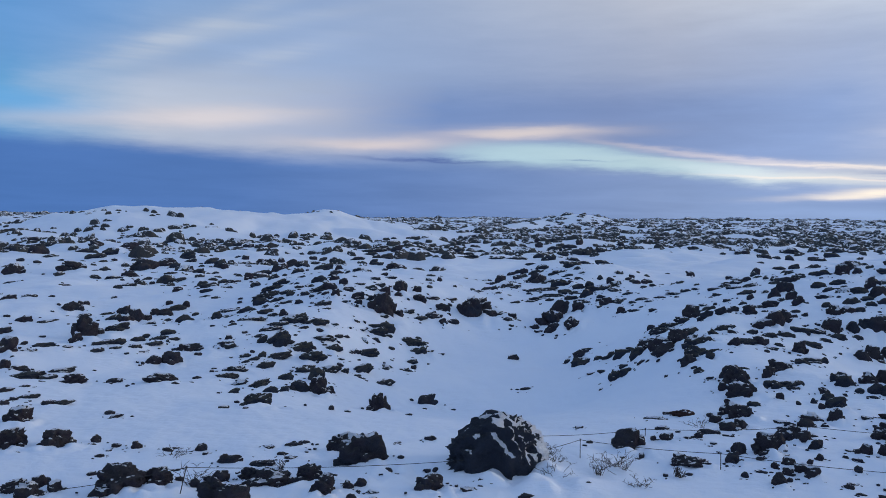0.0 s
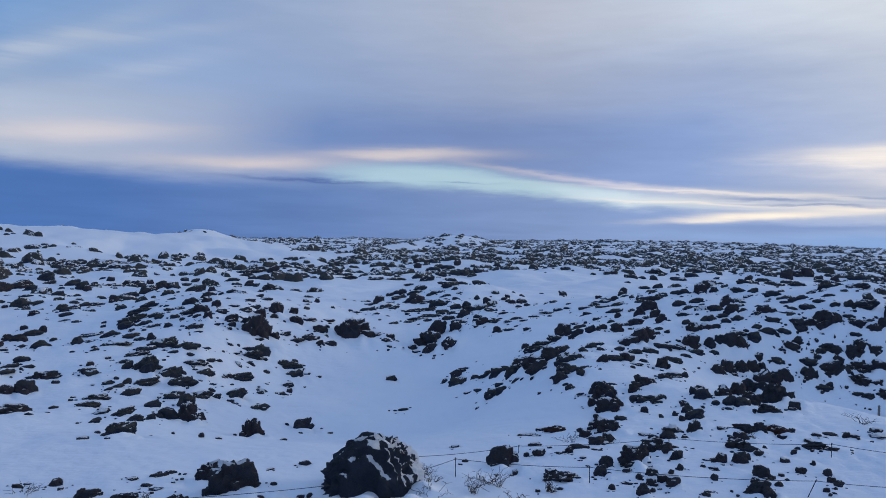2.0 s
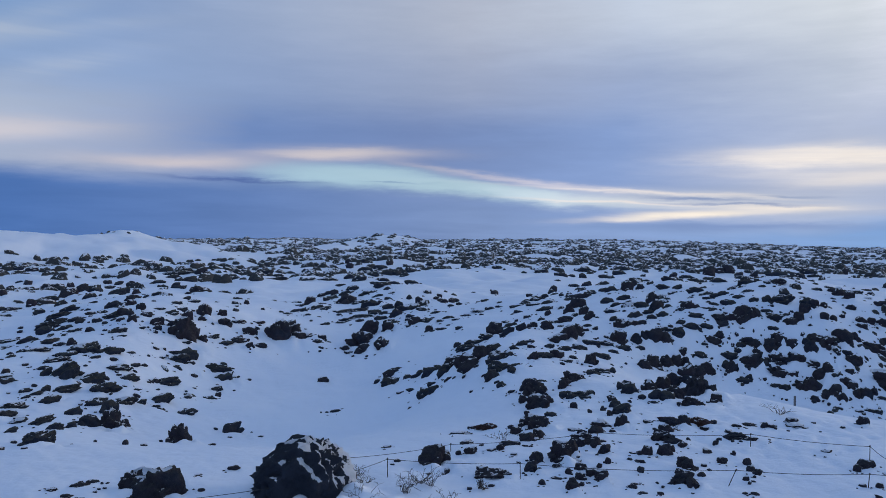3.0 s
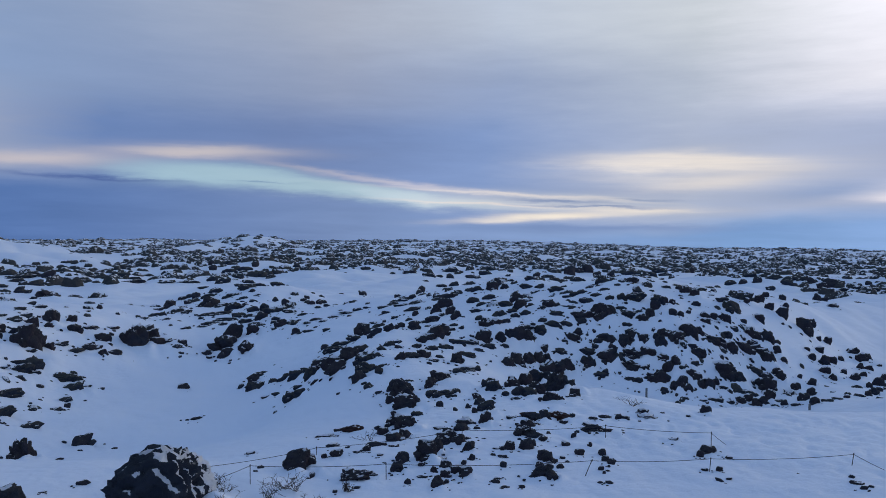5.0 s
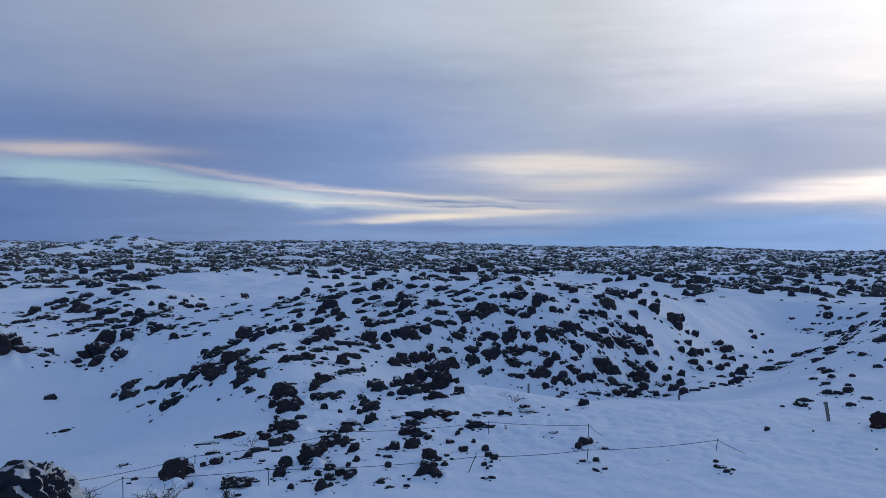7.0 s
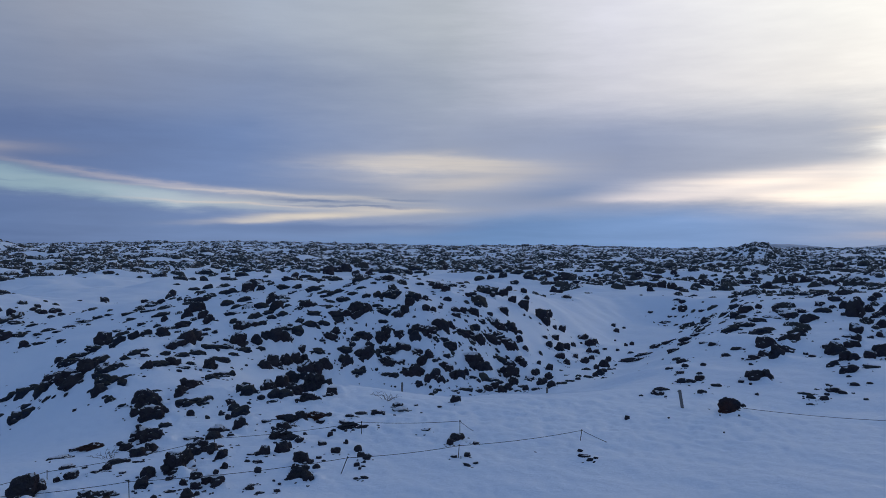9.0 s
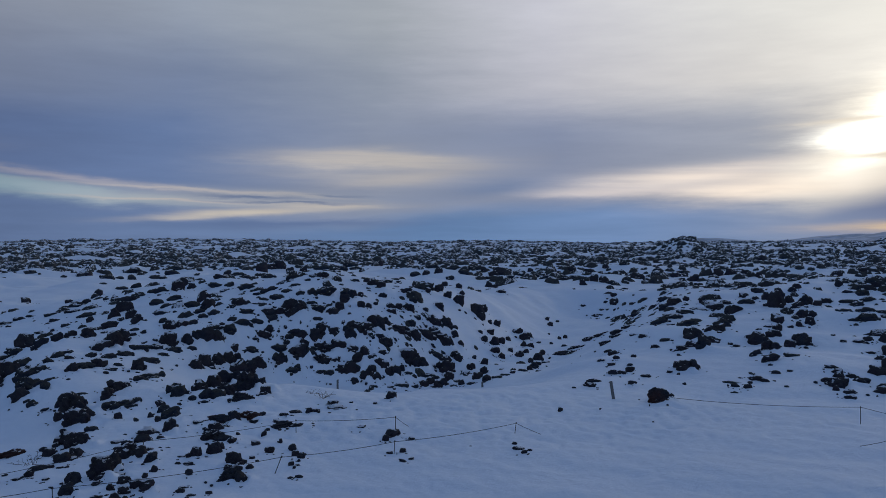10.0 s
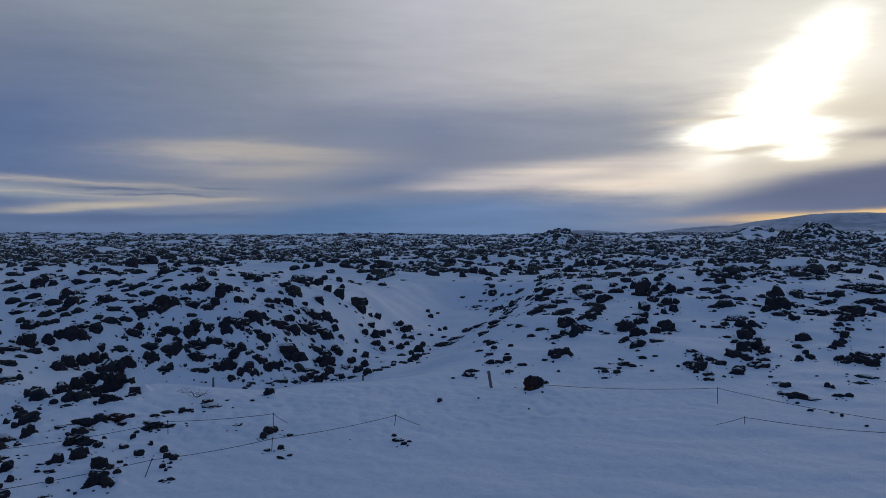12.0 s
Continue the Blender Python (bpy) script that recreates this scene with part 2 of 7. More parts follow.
def lava_material(name, moss=0.5, snow=0.0, red=0.0, lee=0.0):
    """Black scoriaceous lava; grey moss on its upper faces; wind-blown snow in its hollows."""
    mat, k, sh = material(name)
    geo = k.node("ShaderNodeNewGeometry")
    p = geo.outputs["Position"]
    nz = k.node("ShaderNodeSeparateXYZ")
    k.put(nz.inputs[0], geo.outputs["Normal"])
    big = k.noise(p, 1.1, 4.0, 0.6)
    mid = k.noise(p, 5.0, 6.0, 0.65)
    fine = k.noise(p, 28.0, 5.0, 0.7)
    info = k.m("ADD", k.m("MULTIPLY", k.node("ShaderNodeObjectInfo").outputs["Random"], 0.5), k.m("MULTIPLY", geo.outputs["Random Per Island"], 0.5))
    clod = k.noise(p, 12.0, 4.0, 0.7)
    base = k.mix(mid, (0.017, 0.021, 0.032, 1), (0.050, 0.060, 0.084, 1))
    if red:
        base = k.mix(k.m("MULTIPLY", k.step(big, 0.32, 0.55), red), base, (0.085, 0.036, 0.026, 1))
    green = k.mix(k.m("MULTIPLY", k.m("ADD", fine, clod), 0.5), (0.032, 0.036, 0.034, 1), (0.110, 0.116, 0.100, 1))
    green = k.mix(k.step(info, 0.2, 0.8), green, k.mix(fine, (0.032, 0.033, 0.033, 1), (0.100, 0.098, 0.090, 1)))
    where = k.m("ADD", k.m("ADD", nz.outputs[2], k.m("MULTIPLY", k.m("SUBTRACT", big, 0.5), 1.4)), k.m("MULTIPLY", k.m("SUBTRACT", info, 0.5), 0.5))
    c = k.mix(k.m("MULTIPLY", k.step(where, 0.15, 0.7), moss), base, green)
    if snow:
        lies = k.m("ADD", k.m("ADD", k.m("MULTIPLY", nz.outputs[2], 1.0 - 0.5 * lee), k.m("MULTIPLY", nz.outputs[0], lee)), k.m("ADD", k.m("MULTIPLY", k.m("SUBTRACT", big, 0.5), 2.0), k.m("ADD", k.m("MULTIPLY", k.m("SUBTRACT", mid, 0.5), 1.4), k.m("MULTIPLY", k.m("SUBTRACT", clod, 0.5), 0.35))))
        c = k.mix(k.step(lies, 1.12 - snow * 0.5, 1.2 - snow * 0.5), c, (0.80, 0.83, 0.88, 1))
    k.put(sh.inputs["Base Color"], c)
    sh.inputs["Roughness"].default_value = 0.9
    sh.inputs["Specular IOR Level"].default_value = 0.2
    b1 = bump(k, sh, mid, 1.0, 0.16)
    b2 = bump(k, sh, clod, 0.9, 0.07, b1)
    bump(k, sh, fine, 0.6, 0.03, b2)
    return mat


SNOW = snow_material()
LAVA = lava_material("lava_bare", 0.4, 0.46, 0.25)
LAVA_SNOWY = lava_material("lava_snow_patched", 0.2, 1.2, 0.0, 0.8)
LAVA_RED = lava_material("lava_rusty", 0.1, 0.3, 0.9)
MOSS = lava_material("lava_mossy", 0.9, 0.38)
FIELD = lava_material("lava_field", 0.85, 0.42)

# ---------------------------------------------------------------- the lie of the land
rng = np.random.default_rng(7)
GRID = rng.random((256, 256)) * 2.0 * math.pi


def perlin(x, y):
    xi, yi = np.floor(x).astype(int), np.floor(y).astype(int)
    fx, fy = x - xi, y - yi

    def corner(i, j):
        a = GRID[(xi + i) & 255, (yi + j) & 255]
        return np.cos(a) * (fx - i) + np.sin(a) * (fy - j)

    u, v = fx * fx * fx * (fx * (fx * 6 - 15) + 10), fy * fy * fy * (fy * (fy * 6 - 15) + 10)
    a = corner(0, 0) * (1 - u) + corner(1, 0) * u
    b = corner(0, 1) * (1 - u) + corner(1, 1) * u
    return (a * (1 - v) + b * v) * 1.5


def fbm(x, y, octaves=4, gain=0.5):
    s, a, f = 0.0, 1.0, 1.0
    for i in range(octaves):
        s = s + a * perlin(x * f + 17.3 * i, y * f - 9.1 * i)
        a, f = a * gain, f * 2.03
    return s


def sm(x, a, b):
    t = np.clip((x - a) / (b - a), 0.0, 1.0)
    return t * t * (3 - 2 * t)


def polar(bearing, dist):
    return dist * math.sin(radians(bearing)), dist * math.cos(radians(bearing))


def hump(x, y, bearing, dist, across, along, height, twist=0.0, flat=1.0):
    """A rounded rise (or hollow): across and along are its half widths, seen along its bearing."""
    cx, cy = polar(bearing, dist)
    b = radians(bearing + twist)
    u = ((x - cx) * math.cos(b) - (y - cy) * math.sin(b)) / across
    v = ((x - cx) * math.sin(b) + (y - cy) * math.cos(b)) / along
    return height * np.exp(-((u * u + v * v) ** flat))


def trench(x, y, line, half, depth):
    """A winding gully along (bearing, distance) points."""
    best = np.full(np.shape(x), 1e9)
    pts = [polar(*p) for p in line]
    for (ax, ay), (bx, by) in zip(pts[:-1], pts[1:]):
        ex, ey = bx - ax, by - ay
        t = np.clip(((x - ax) * ex + (y - ay) * ey) / (ex * ex + ey * ey), 0.0, 1.0)
        best = np.minimum(best, np.hypot(x - ax - t * ex, y - ay - t * ey))
    return -depth * np.exp(-((best / half) ** 3))


BANK = ((32.0, 27.0), (38.0, 26.3), (43.0, 26.6), (48.0, 30.0), (52.0, 36.0))
GULLY = ((35.0, 31.0), (40.0, 30.0), (45.0, 31.0), (49.5, 36.0), (53.0, 44.0), (55.5, 56.0))


def ground_height(x, y):
    x, y = np.asarray(x, float), np.asarray(y, float)
    d = np.hypot(x, y)
    az = np.degrees(np.arctan2(x, y))
    z = np.zeros_like(d)
    # the hollow before the viewer, and the dip to its left
    z += hump(x, y, 4.0, 33.0, 7.0, 11.0, -2.0, 0, 1.5)
    z += hump(x, y, -16.0, 30.0, 12.0, 9.0, -1.0)
    # the mossy slope beyond it
    z += hump(x, y, -6.0, 46.0, 5.5, 11.0, 1.3, 10)
    z += hump(x, y, 11.0, 60.0, 5.0, 9.0, 0.9)
    # the great mound and its steep flank
    z += hump(x, y, 31.0, 50.0, 11.0, 18.0, 2.2, 0, 1.3)
    z += hump(x, y, 42.0, 44.0, 6.5, 9.0, 1.3, 20, 1.3)
    z += hump(x, y, 17.5, 30.0, 2.6, 4.5, 0.9)
    # the gully behind it, then the rise beyond
    z += trench(x, y, GULLY, 4.2, 2.1) + trench(x, y, BANK, 1.6, -0.28)
    z += hump(x, y, 55.0, 35.0, 3.5, 7.0, 0.45, 25)
    z += hump(x, y, 50.0, 58.0, 7.0, 9.0, 0.9)
    z += hump(x, y, 66.0, 52.0, 12.0, 16.0, 1.4, 0, 1.4)
    z += hump(x, y, 78.0, 60.0, 9.0, 14.0, 1.2)
    # hills on the skyline
    z += hump(x, y, -21.0, 150.0, 17.0, 30.0, 4.7, 0, 1.4)
    z += hump(x, y, -8.6, 165.0, 5.0, 14.0, 2.5) + hump(x, y, -13.0, 152.0, 11.0, 22.0, 2.6)
    z += hump(x, y, -6.5, 160.0, 13.0, 25.0, 2.0, 0, 1.2)
    z += hump(x, y, 9.2, 330.0, 17.0, 25.0, 4.0)
    z += hump(x, y, 61.8, 230.0, 7.0, 20.0, 4.2, 0, 1.3)
    z += hump(x, y, 78.5, 230.0, 9.0, 16.0, 5.2)
    z += hump(x, y, 75.0, 330.0, 10.0, 20.0, 4.6)
    # the lava plain
    far = sm(d, 60.0, 140.0)
    z += far * (0.9 * fbm(x / 38.0, y / 38.0, 4) + 0.6)
    z += sm(d, 110.0, 240.0) * (1.5 * np.abs(fbm(x / 46.0 + 11, y / 46.0, 3)) - 0.5)
    z += sm(d, 55.0, 100.0) * (1 - sm(d, 400.0, 800.0)) * 1.05 * np.abs(fbm(x / 14.0 + 3, y / 14.0, 3))
    z += sm(d, 150.0, 600.0) * (2.6 + 1.2 * fbm(x / 160.0, y / 160.0, 3))
    z += sm(d, 250.0, 700.0) * (2.8 * np.exp(-(((az - 25.0) / 10.0) ** 2)) - 2.4 * sm(az, 46.0, 58.0) - 1.8 * (1 - sm(az, -4.0, 2.0)))
    near = sm(d, 23.0, 34.0)
    z += near * (1 - far) * 0.35 * fbm(x / 7.0, y / 7.0, 3)
    z += 0.06 * fbm((x + 0.5 * y) / 2.2 + 40, (y - 0.5 * x) / 3.5, 4) * (1 - sm(d, 150, 400))
    # the trodden path
    z -= (hump(x, y, 45.0, 21.5, 11.0, 3.2, 0.07, 0, 1.5) + 0.02 * (1 - sm(d, 40, 60))) * np.maximum(0.0, fbm(x / 0.34, y / 0.34, 2))
    # the plain falls away behind the skyline
    z -= sm(d, 700.0, 4000.0) * 30.0
    return z


def ground_at(x, y):
    return float(ground_height(np.array([x]), np.array([y]))[0])


def mesh_of(name, verts, faces, smooth=True):
    me = bpy.data.meshes.new(name)
    verts = np.asarray(verts, np.float32)
    faces = np.asarray(faces, np.int32)
    n = faces.shape[1]
    me.vertices.add(len(verts))
    me.vertices.foreach_set("co", verts.ravel())
    me.loops.add(faces.size)
    me.loops.foreach_set("vertex_index", faces.ravel())
    me.polygons.add(len(faces))
    me.polygons.foreach_set("loop_start", np.arange(0, faces.size, n, dtype=np.int32))
    me.polygons.foreach_set("use_smooth", np.full(len(faces), smooth))
    me.update(calc_edges=True)
    return me


# ---------------------------------------------------------------- lava rocks


def ico(level):
    bm = bmesh.new()
    bmesh.ops.create_icosphere(bm, subdivisions=level, radius=1.0)
    bm.verts.ensure_lookup_table()
    v = np.array([p.co[:] for p in bm.verts])
    f = np.array([[q.index for q in t.verts] for t in bm.faces])
    bm.free()
    return v, f


ICO = {n: ico(n) for n in (1, 2, 3, 4, 5)}


def lump(level, seed, jag=1.0):
    """A lump of lava about one across: broad knobs, cracks and small clinker."""
    v, f = ICO[level]
    off = Vector((seed * 3.17 % 97.0, seed * 7.31 % 89.0, seed * 1.93 % 83.0))
    out = np.empty_like(v)
    for i, p in enumerate(v):
        q = Vector(p)
        r = 0.9 + 0.26 * noise.noise(q * 1.2 + off) + 0.24 * jag * noise.noise(q * 2.5 + off)
        if level > 1:
            r += jag * (0.26 * abs(noise.noise(q * 4.4 + off)) - 0.07)
        if level > 2:
            r += jag * 0.15 * noise.noise(q * 9.0 + off)
        if level > 3:
            r += jag * 0.09 * noise.noise(q * 19.0 + off)
        if level > 4:
            r += jag * (0.05 * noise.noise(q * 37.0 + off) - 0.10 * abs(noise.noise(q * 6.5 - off)))
        out[i] = p * max(r, 0.3)
    out /= np.abs(out[:, :2]).max()
    out[:, 2] /= np.percentile(out[:, 2], 97)
    out[:, 2] = np.where(out[:, 2] > 0.75, 0.75 + 0.6 * (out[:, 2] - 0.75), out[:, 2])
    # sunk past its widest part, so that its skirt runs out into the snow
    z = np.maximum((out[:, 2] - 0.22) / 0.78, -0.5)
    out[:, 2] = np.where(z > 0, np.abs(z) ** 0.88, z)
    return out, f


def crag(cells, seed, rough=0.5, steep=2.2, freq=2.2):
    """An outcrop about two across and one high: a domed, clinkery skin whose ragged foot dips under the snow."""
    t = np.linspace(-1, 1, cells + 1)
    a, b = np.meshgrid(t, t)
    u, v = a * np.sqrt(1 - b * b / 2), b * np.sqrt(1 - a * a / 2)
    rho = np.hypot(u, v)
    wob = 1 + 0.35 * fbm(u * 1.1 + seed * 3.7, v * 1.1 - seed * 2.3, 2)
    dome = 1.05 * (1 - np.clip(rho / wob, 0, 1.3) ** steep)
    x, y = u * freq + seed * 5.1, v * freq + seed * 8.7
    n = 0.9 * fbm(x, y, 2) + 0.5 * (0.45 - 1.6 * np.abs(fbm(x * 1.7 + 5, y * 1.7, 3, 0.6))) + 0.16 * fbm(x * 4.5, y * 4.5 + 9, 2)
    z = dome + rough * n * (0.32 + 0.75 * np.clip(rho, 0, 1)) - 0.2
    z = z / max(np.percentile(z, 96), 0.2)
    z = np.where(z > 0.7, 0.7 + 0.6 * (z - 0.7), z)
    z = np.where(rho > 0.97, np.minimum(z, -0.3), np.maximum(z, -0.5))
    su, sv = u + 0.10 * fbm(x * 2 + 3, y * 2 + 1, 2), v + 0.10 * fbm(x * 2 - 7, y * 2 + 4, 2)
    V = np.stack([su, sv, z], -1).reshape(-1, 3)
    n1 = cells + 1
    i, j = np.meshgrid(np.arange(cells), np.arange(cells), indexing="ij")
    p = i * n1 + j
    F = np.concatenate([np.stack([p, p + 1, p + n1 + 1], -1).reshape(-1, 3), np.stack([p, p + n1 + 1, p + n1], -1).reshape(-1, 3)])
    return V, F


SMALL = [crag(12, 11 + 5 * i, 0.7, 1.9) for i in range(14)]
TINY = [crag(6, 71 + 3 * i, 0.5, 2.0, 1.6) for i in range(14)]
PEBBLE = [crag(4, 171 + 3 * i, 0.45, 2.0, 1.4) for i in range(14)]
STONE = [lump(1, 71 + 3 * i, 1.0) for i in range(10)]


def cover(x, y):
    """How much of the ground the lava breaks through the snow, 0 to 1."""
    d = np.hypot(x, y)
    b = np.degrees(np.arctan2(x, y))
    c = 0.14 + 0.0 * d
    c += hump(x, y, -7.0, 41.0, 6.0, 12.0, 0.45, 10)
    c += hump(x, y, -15.0, 62.0, 12.0, 16.0, 0.30)
    c += hump(x, y, 9.0, 58.0, 6.0, 9.0, 0.45)
    c += hump(x, y, 27.0, 50.0, 11.0, 17.0, 0.35, 0, 1.5)
    c += hump(x, y, 39.0, 42.0, 7.0, 12.0, 0.25, 0, 1.5)
    c += hump(x, y, 21.0, 25.0, 4.0, 5.0, 0.30)
    c += hump(x, y, 64.0, 50.0, 14.0, 16.0, 0.32, 0, 1.4)
    c += hump(x, y, 78.0, 50.0, 10.0, 16.0, 0.28)
    c += sm(d, 70.0, 120.0) * (0.36 + 0.16 * sm(b, 2.0, 14.0))
    # drifted snow
    c -= hump(x, y, 5.0, 27.0, 7.0, 9.0, 0.9, 0, 1.6)
    c -= hump(x, y, -17.0, 26.0, 12.0, 7.0, 0.3)
    c -= hump(x, y, 5.0, 75.0, 5.0, 7.0, 0.5)
    c -= hump(x, y, 81.0, 330.0, 35.0, 60.0, 0.6)
    c -= hump(x, y, 16.5, 82.0, 9.0, 26.0, 0.9)
    c -= hump(x, y, 51.0, 46.0, 5.0, 15.0, 0.9, 0, 1.5)
    c -= hump(x, y, -6.0, 140.0, 26.0, 16.0, 0.8)
    c -= hump(x, y, -17.0, 140.0, 24.0, 20.0, 0.8)
    c -= hump(x, y, -22.0, 42.0, 9.0, 12.0, 0.25)
    c *= sm(d, 28.0, 58.0) * (1 - sm(b, 30, 36) * (1 - sm(d, 25.5, 28.0)))
    c += hump(x, y, 43.0, 36.0, 5.5, 6.0, 0.8) + hump(x, y, 46.5, 36.0, 3.0, 5.0, 0.35)
    c += hump(x, y, 62.0, 42.0, 9.0, 9.0, 0.18)
    c += hump(x, y, 31.0, 44.0, 9.0, 12.0, 0.30) + hump(x, y, 19.0, 42.0, 5.0, 8.0, 0.22) + hump(x, y, -6.0, 38.0, 4.0, 7.0, 0.25)
    c += 0.55 * sm(d, 30, 45) * fbm(x / 11.0, y / 7.5, 3) + 0.3 * fbm(x / 3.3 + 7, y / 3.3, 2) * sm(d, 26, 40)
    c += sm(d, 90, 200) * 0.5 * fbm(x / 45.0, y / 30.0, 3)
    return np.clip(c, 0.0, 0.92)


def strewn(name, label, spots, sizes, flats, shapes, mat, seed):
    """Uncountable rocks in one mesh."""
    r = np.random.default_rng(seed)
    V, F, n0 = [], [], 0
    pick = r.integers(0, len(shapes), len(spots))
    for s, (v, f) in enumerate(shapes):
        m = np.where(pick == s)[0]
        if not len(m):
            continue
        a = 0.3 + 0.9 * r.standard_normal(len(m))
        ca, sa = np.cos(a)[:, None], np.sin(a)[:, None]
        w = sizes[m][:, None]
        lx = v[None, :, 0] * w * r.uniform(0.9, 1.4, len(m))[:, None]
        ly = v[None, :, 1] * w * r.uniform(0.7, 1.1, len(m))[:, None]
        lz = v[None, :, 2] * w * flats[m][:, None]
        px, py = spots[m, 0][:, None] + lx * ca - ly * sa, spots[m, 1][:, None] + lx * sa + ly * ca
        gz = ground_height(spots[m, 0], spots[m, 1])[:, None]
        slope_x = (ground_height(spots[m, 0] + 0.4, spots[m, 1])[:, None] - gz) / 0.4
        slope_y = (ground_height(spots[m, 0], spots[m, 1] + 0.4)[:, None] - gz) / 0.4
        pz = gz + slope_x * (px - spots[m, 0][:, None]) + slope_y * (py - spots[m, 1][:, None]) + lz
        V.append(np.stack([px, py, pz], -1).reshape(-1, 3))
        F.append((f[None] + (np.arange(len(m)) * len(v))[:, None, None]).reshape(-1, 3) + n0)
        n0 += len(m) * len(v)
    me = mesh_of(name, np.vstack(V), np.vstack(F))
    me.materials.append(mat)
    return tagged(new(name, me), label, "rocks", kind="stuff")


def scatter(d0, d1, cell, seed, power=1.0, few=1.0):
    """Jittered spots between two distances, in the sector that the field spans."""
    r = np.random.default_rng(seed)
    n = int(d1 / cell) + 1
    gx, gy = np.meshgrid(np.arange(-n, n + 1) * cell, np.arange(-n, n + 1) * cell)
    x = gx.ravel() + r.uniform(-0.5, 0.5, gx.size) * cell
    y = gy.ravel() + r.uniform(-0.5, 0.5, gx.size) * cell
    d, b = np.hypot(x, y), np.degrees(np.arctan2(x, y))
    m = (d > d0) & (d < d1) & (b > -34) & (b < 88)
    x, y = x[m], y[m]
    # nearer than the plain, the rocks that stand out singly are set one by one
    drop, bearing = (EYE - ground_height(x, y)) / np.hypot(x, y), np.degrees(np.arctan2(x, y))
    keep = r.random(len(x)) < cover(x, y) ** power * (1 - few * sm(drop - 0.018 * (1 - sm(bearing, 8.0, 20.0)) - 0.024 * sm(bearing, 44.0, 50.0), 0.026, 0.040))
    return np.stack([x[keep], y[keep]], -1), r


spots, r = scatter(34.0, 75.0, 1.25, 3, 1.0, 0.8)
strewn("lava_rocks", "mossy dark lava rocks breaking through snow", spots, np.clip(r.lognormal(-0.9, 0.40, len(spots)), 0.16, 0.8) * (0.5 + 0.5 * sm(np.hypot(*spots.T), 32, 62)), r.uniform(0.35, 0.75, len(spots)), SMALL, FIELD, 4)
spots, r = scatter(30.0, 75.0, 0.8, 5, 1.6, 0.5)
strewn("lava_stones", "small dark lava stones in snow", spots, np.clip(r.lognormal(-1.75, 0.35, len(spots)), 0.08, 0.4), r.uniform(0.35, 0.7, len(spots)), TINY, FIELD, 6)
spots, r = scatter(75.0, 120.0, 1.35, 7)
strewn("lava_field", "mossy lava field half buried in snow", spots, np.clip(r.lognormal(-0.72, 0.45, len(spots)), 0.2, 1.5), r.uniform(0.4, 0.9, len(spots)), TINY, FIELD, 8)
spots, r = scatter(120.0, 230.0, 1.5, 17)
strewn("lava_plain", "dense lava plain streaked with snow", spots, np.clip(r.lognormal(-0.5, 0.42, len(spots)), 0.25, 1.7), r.uniform(0.4, 0.85, len(spots)), PEBBLE, FIELD, 18)
spots, r = scatter(230.0, 900.0, 4.4, 9)
strewn("far_lava_field", "distant lava field streaked with snow", spots, np.clip(r.lognormal(0.2, 0.42, len(spots)), 0.6, 3.2), r.uniform(0.3, 0.6, len(spots)), PEBBLE, FIELD, 10)


COUNT = [0]
CHIPS, DRIFTS = [], []


def knob(level, off, jag, square):
    """One head of lava, about one in radius: broad knobs, deep clefts and clinker."""
    v, f = ICO[level]
    p = np.sign(v) * np.abs(v) ** square
    out = np.empty_like(p)
    for n, (a, b) in enumerate(zip(v, p)):
        q = Vector(a)
        k = 0.9 + 0.42 * noise.noise(q * 1.2 + off) + 0.30 * jag * noise.noise(q * 2.3 + off)
        if level > 1:
            k += jag * (0.15 - 0.45 * abs(noise.noise(q * 3.3 - off)))
        if level > 2:
            k += jag * 0.20 * noise.noise(q * 6.3 + off)
        if level > 3:
            k += jag * (0.15 * noise.noise(q * 13.0 + off) - 0.12 * abs(noise.noise(q * 5.5 + off)))
        if level > 4:
            k += jag * 0.06 * noise.noise(q * 31.0 + off)
        out[n] = b * max(k, 0.22)
    out[:, 2] = np.where(out[:, 2] > 0.8, 0.8 + 0.6 * (out[:, 2] - 0.8), out[:, 2])
    return out, f


def boulder(level, seed, jag, square, heads):
    """A body of lava, two across and one high, with lower heads grown out of its foot."""
    r = random.Random(int(seed * 100))
    V, F, n0 = [], [], 0
    for i in range(heads):
        off = Vector((seed * 3.17 % 97.0 + 5.3 * i, seed * 7.31 % 89.0, seed * 1.93 % 83.0))
        out, f = knob(max(level - (1 if i else 0), 1), off, jag, square)
        if i:
            t, d = r.uniform(0, 6.283), r.uniform(0.6, 1.1)
            w = r.uniform(0.22, 0.5)
            out = out * (w * r.uniform(0.8, 1.3), w, w * r.uniform(0.6, 1.3)) + (d * math.cos(t), d * math.sin(t), -0.16)
        low = f[out[:, 2][f].mean(1).argmin()]
        if i == 0:
            root = low[0]
        else:
            f = np.vstack([f, [[low[0], low[1], root - n0]]])
        V.append(out)
        F.append(f + n0)
        n0 += len(out)
    return np.vstack(V), np.vstack(F)


KINDS, REST = {}, {}


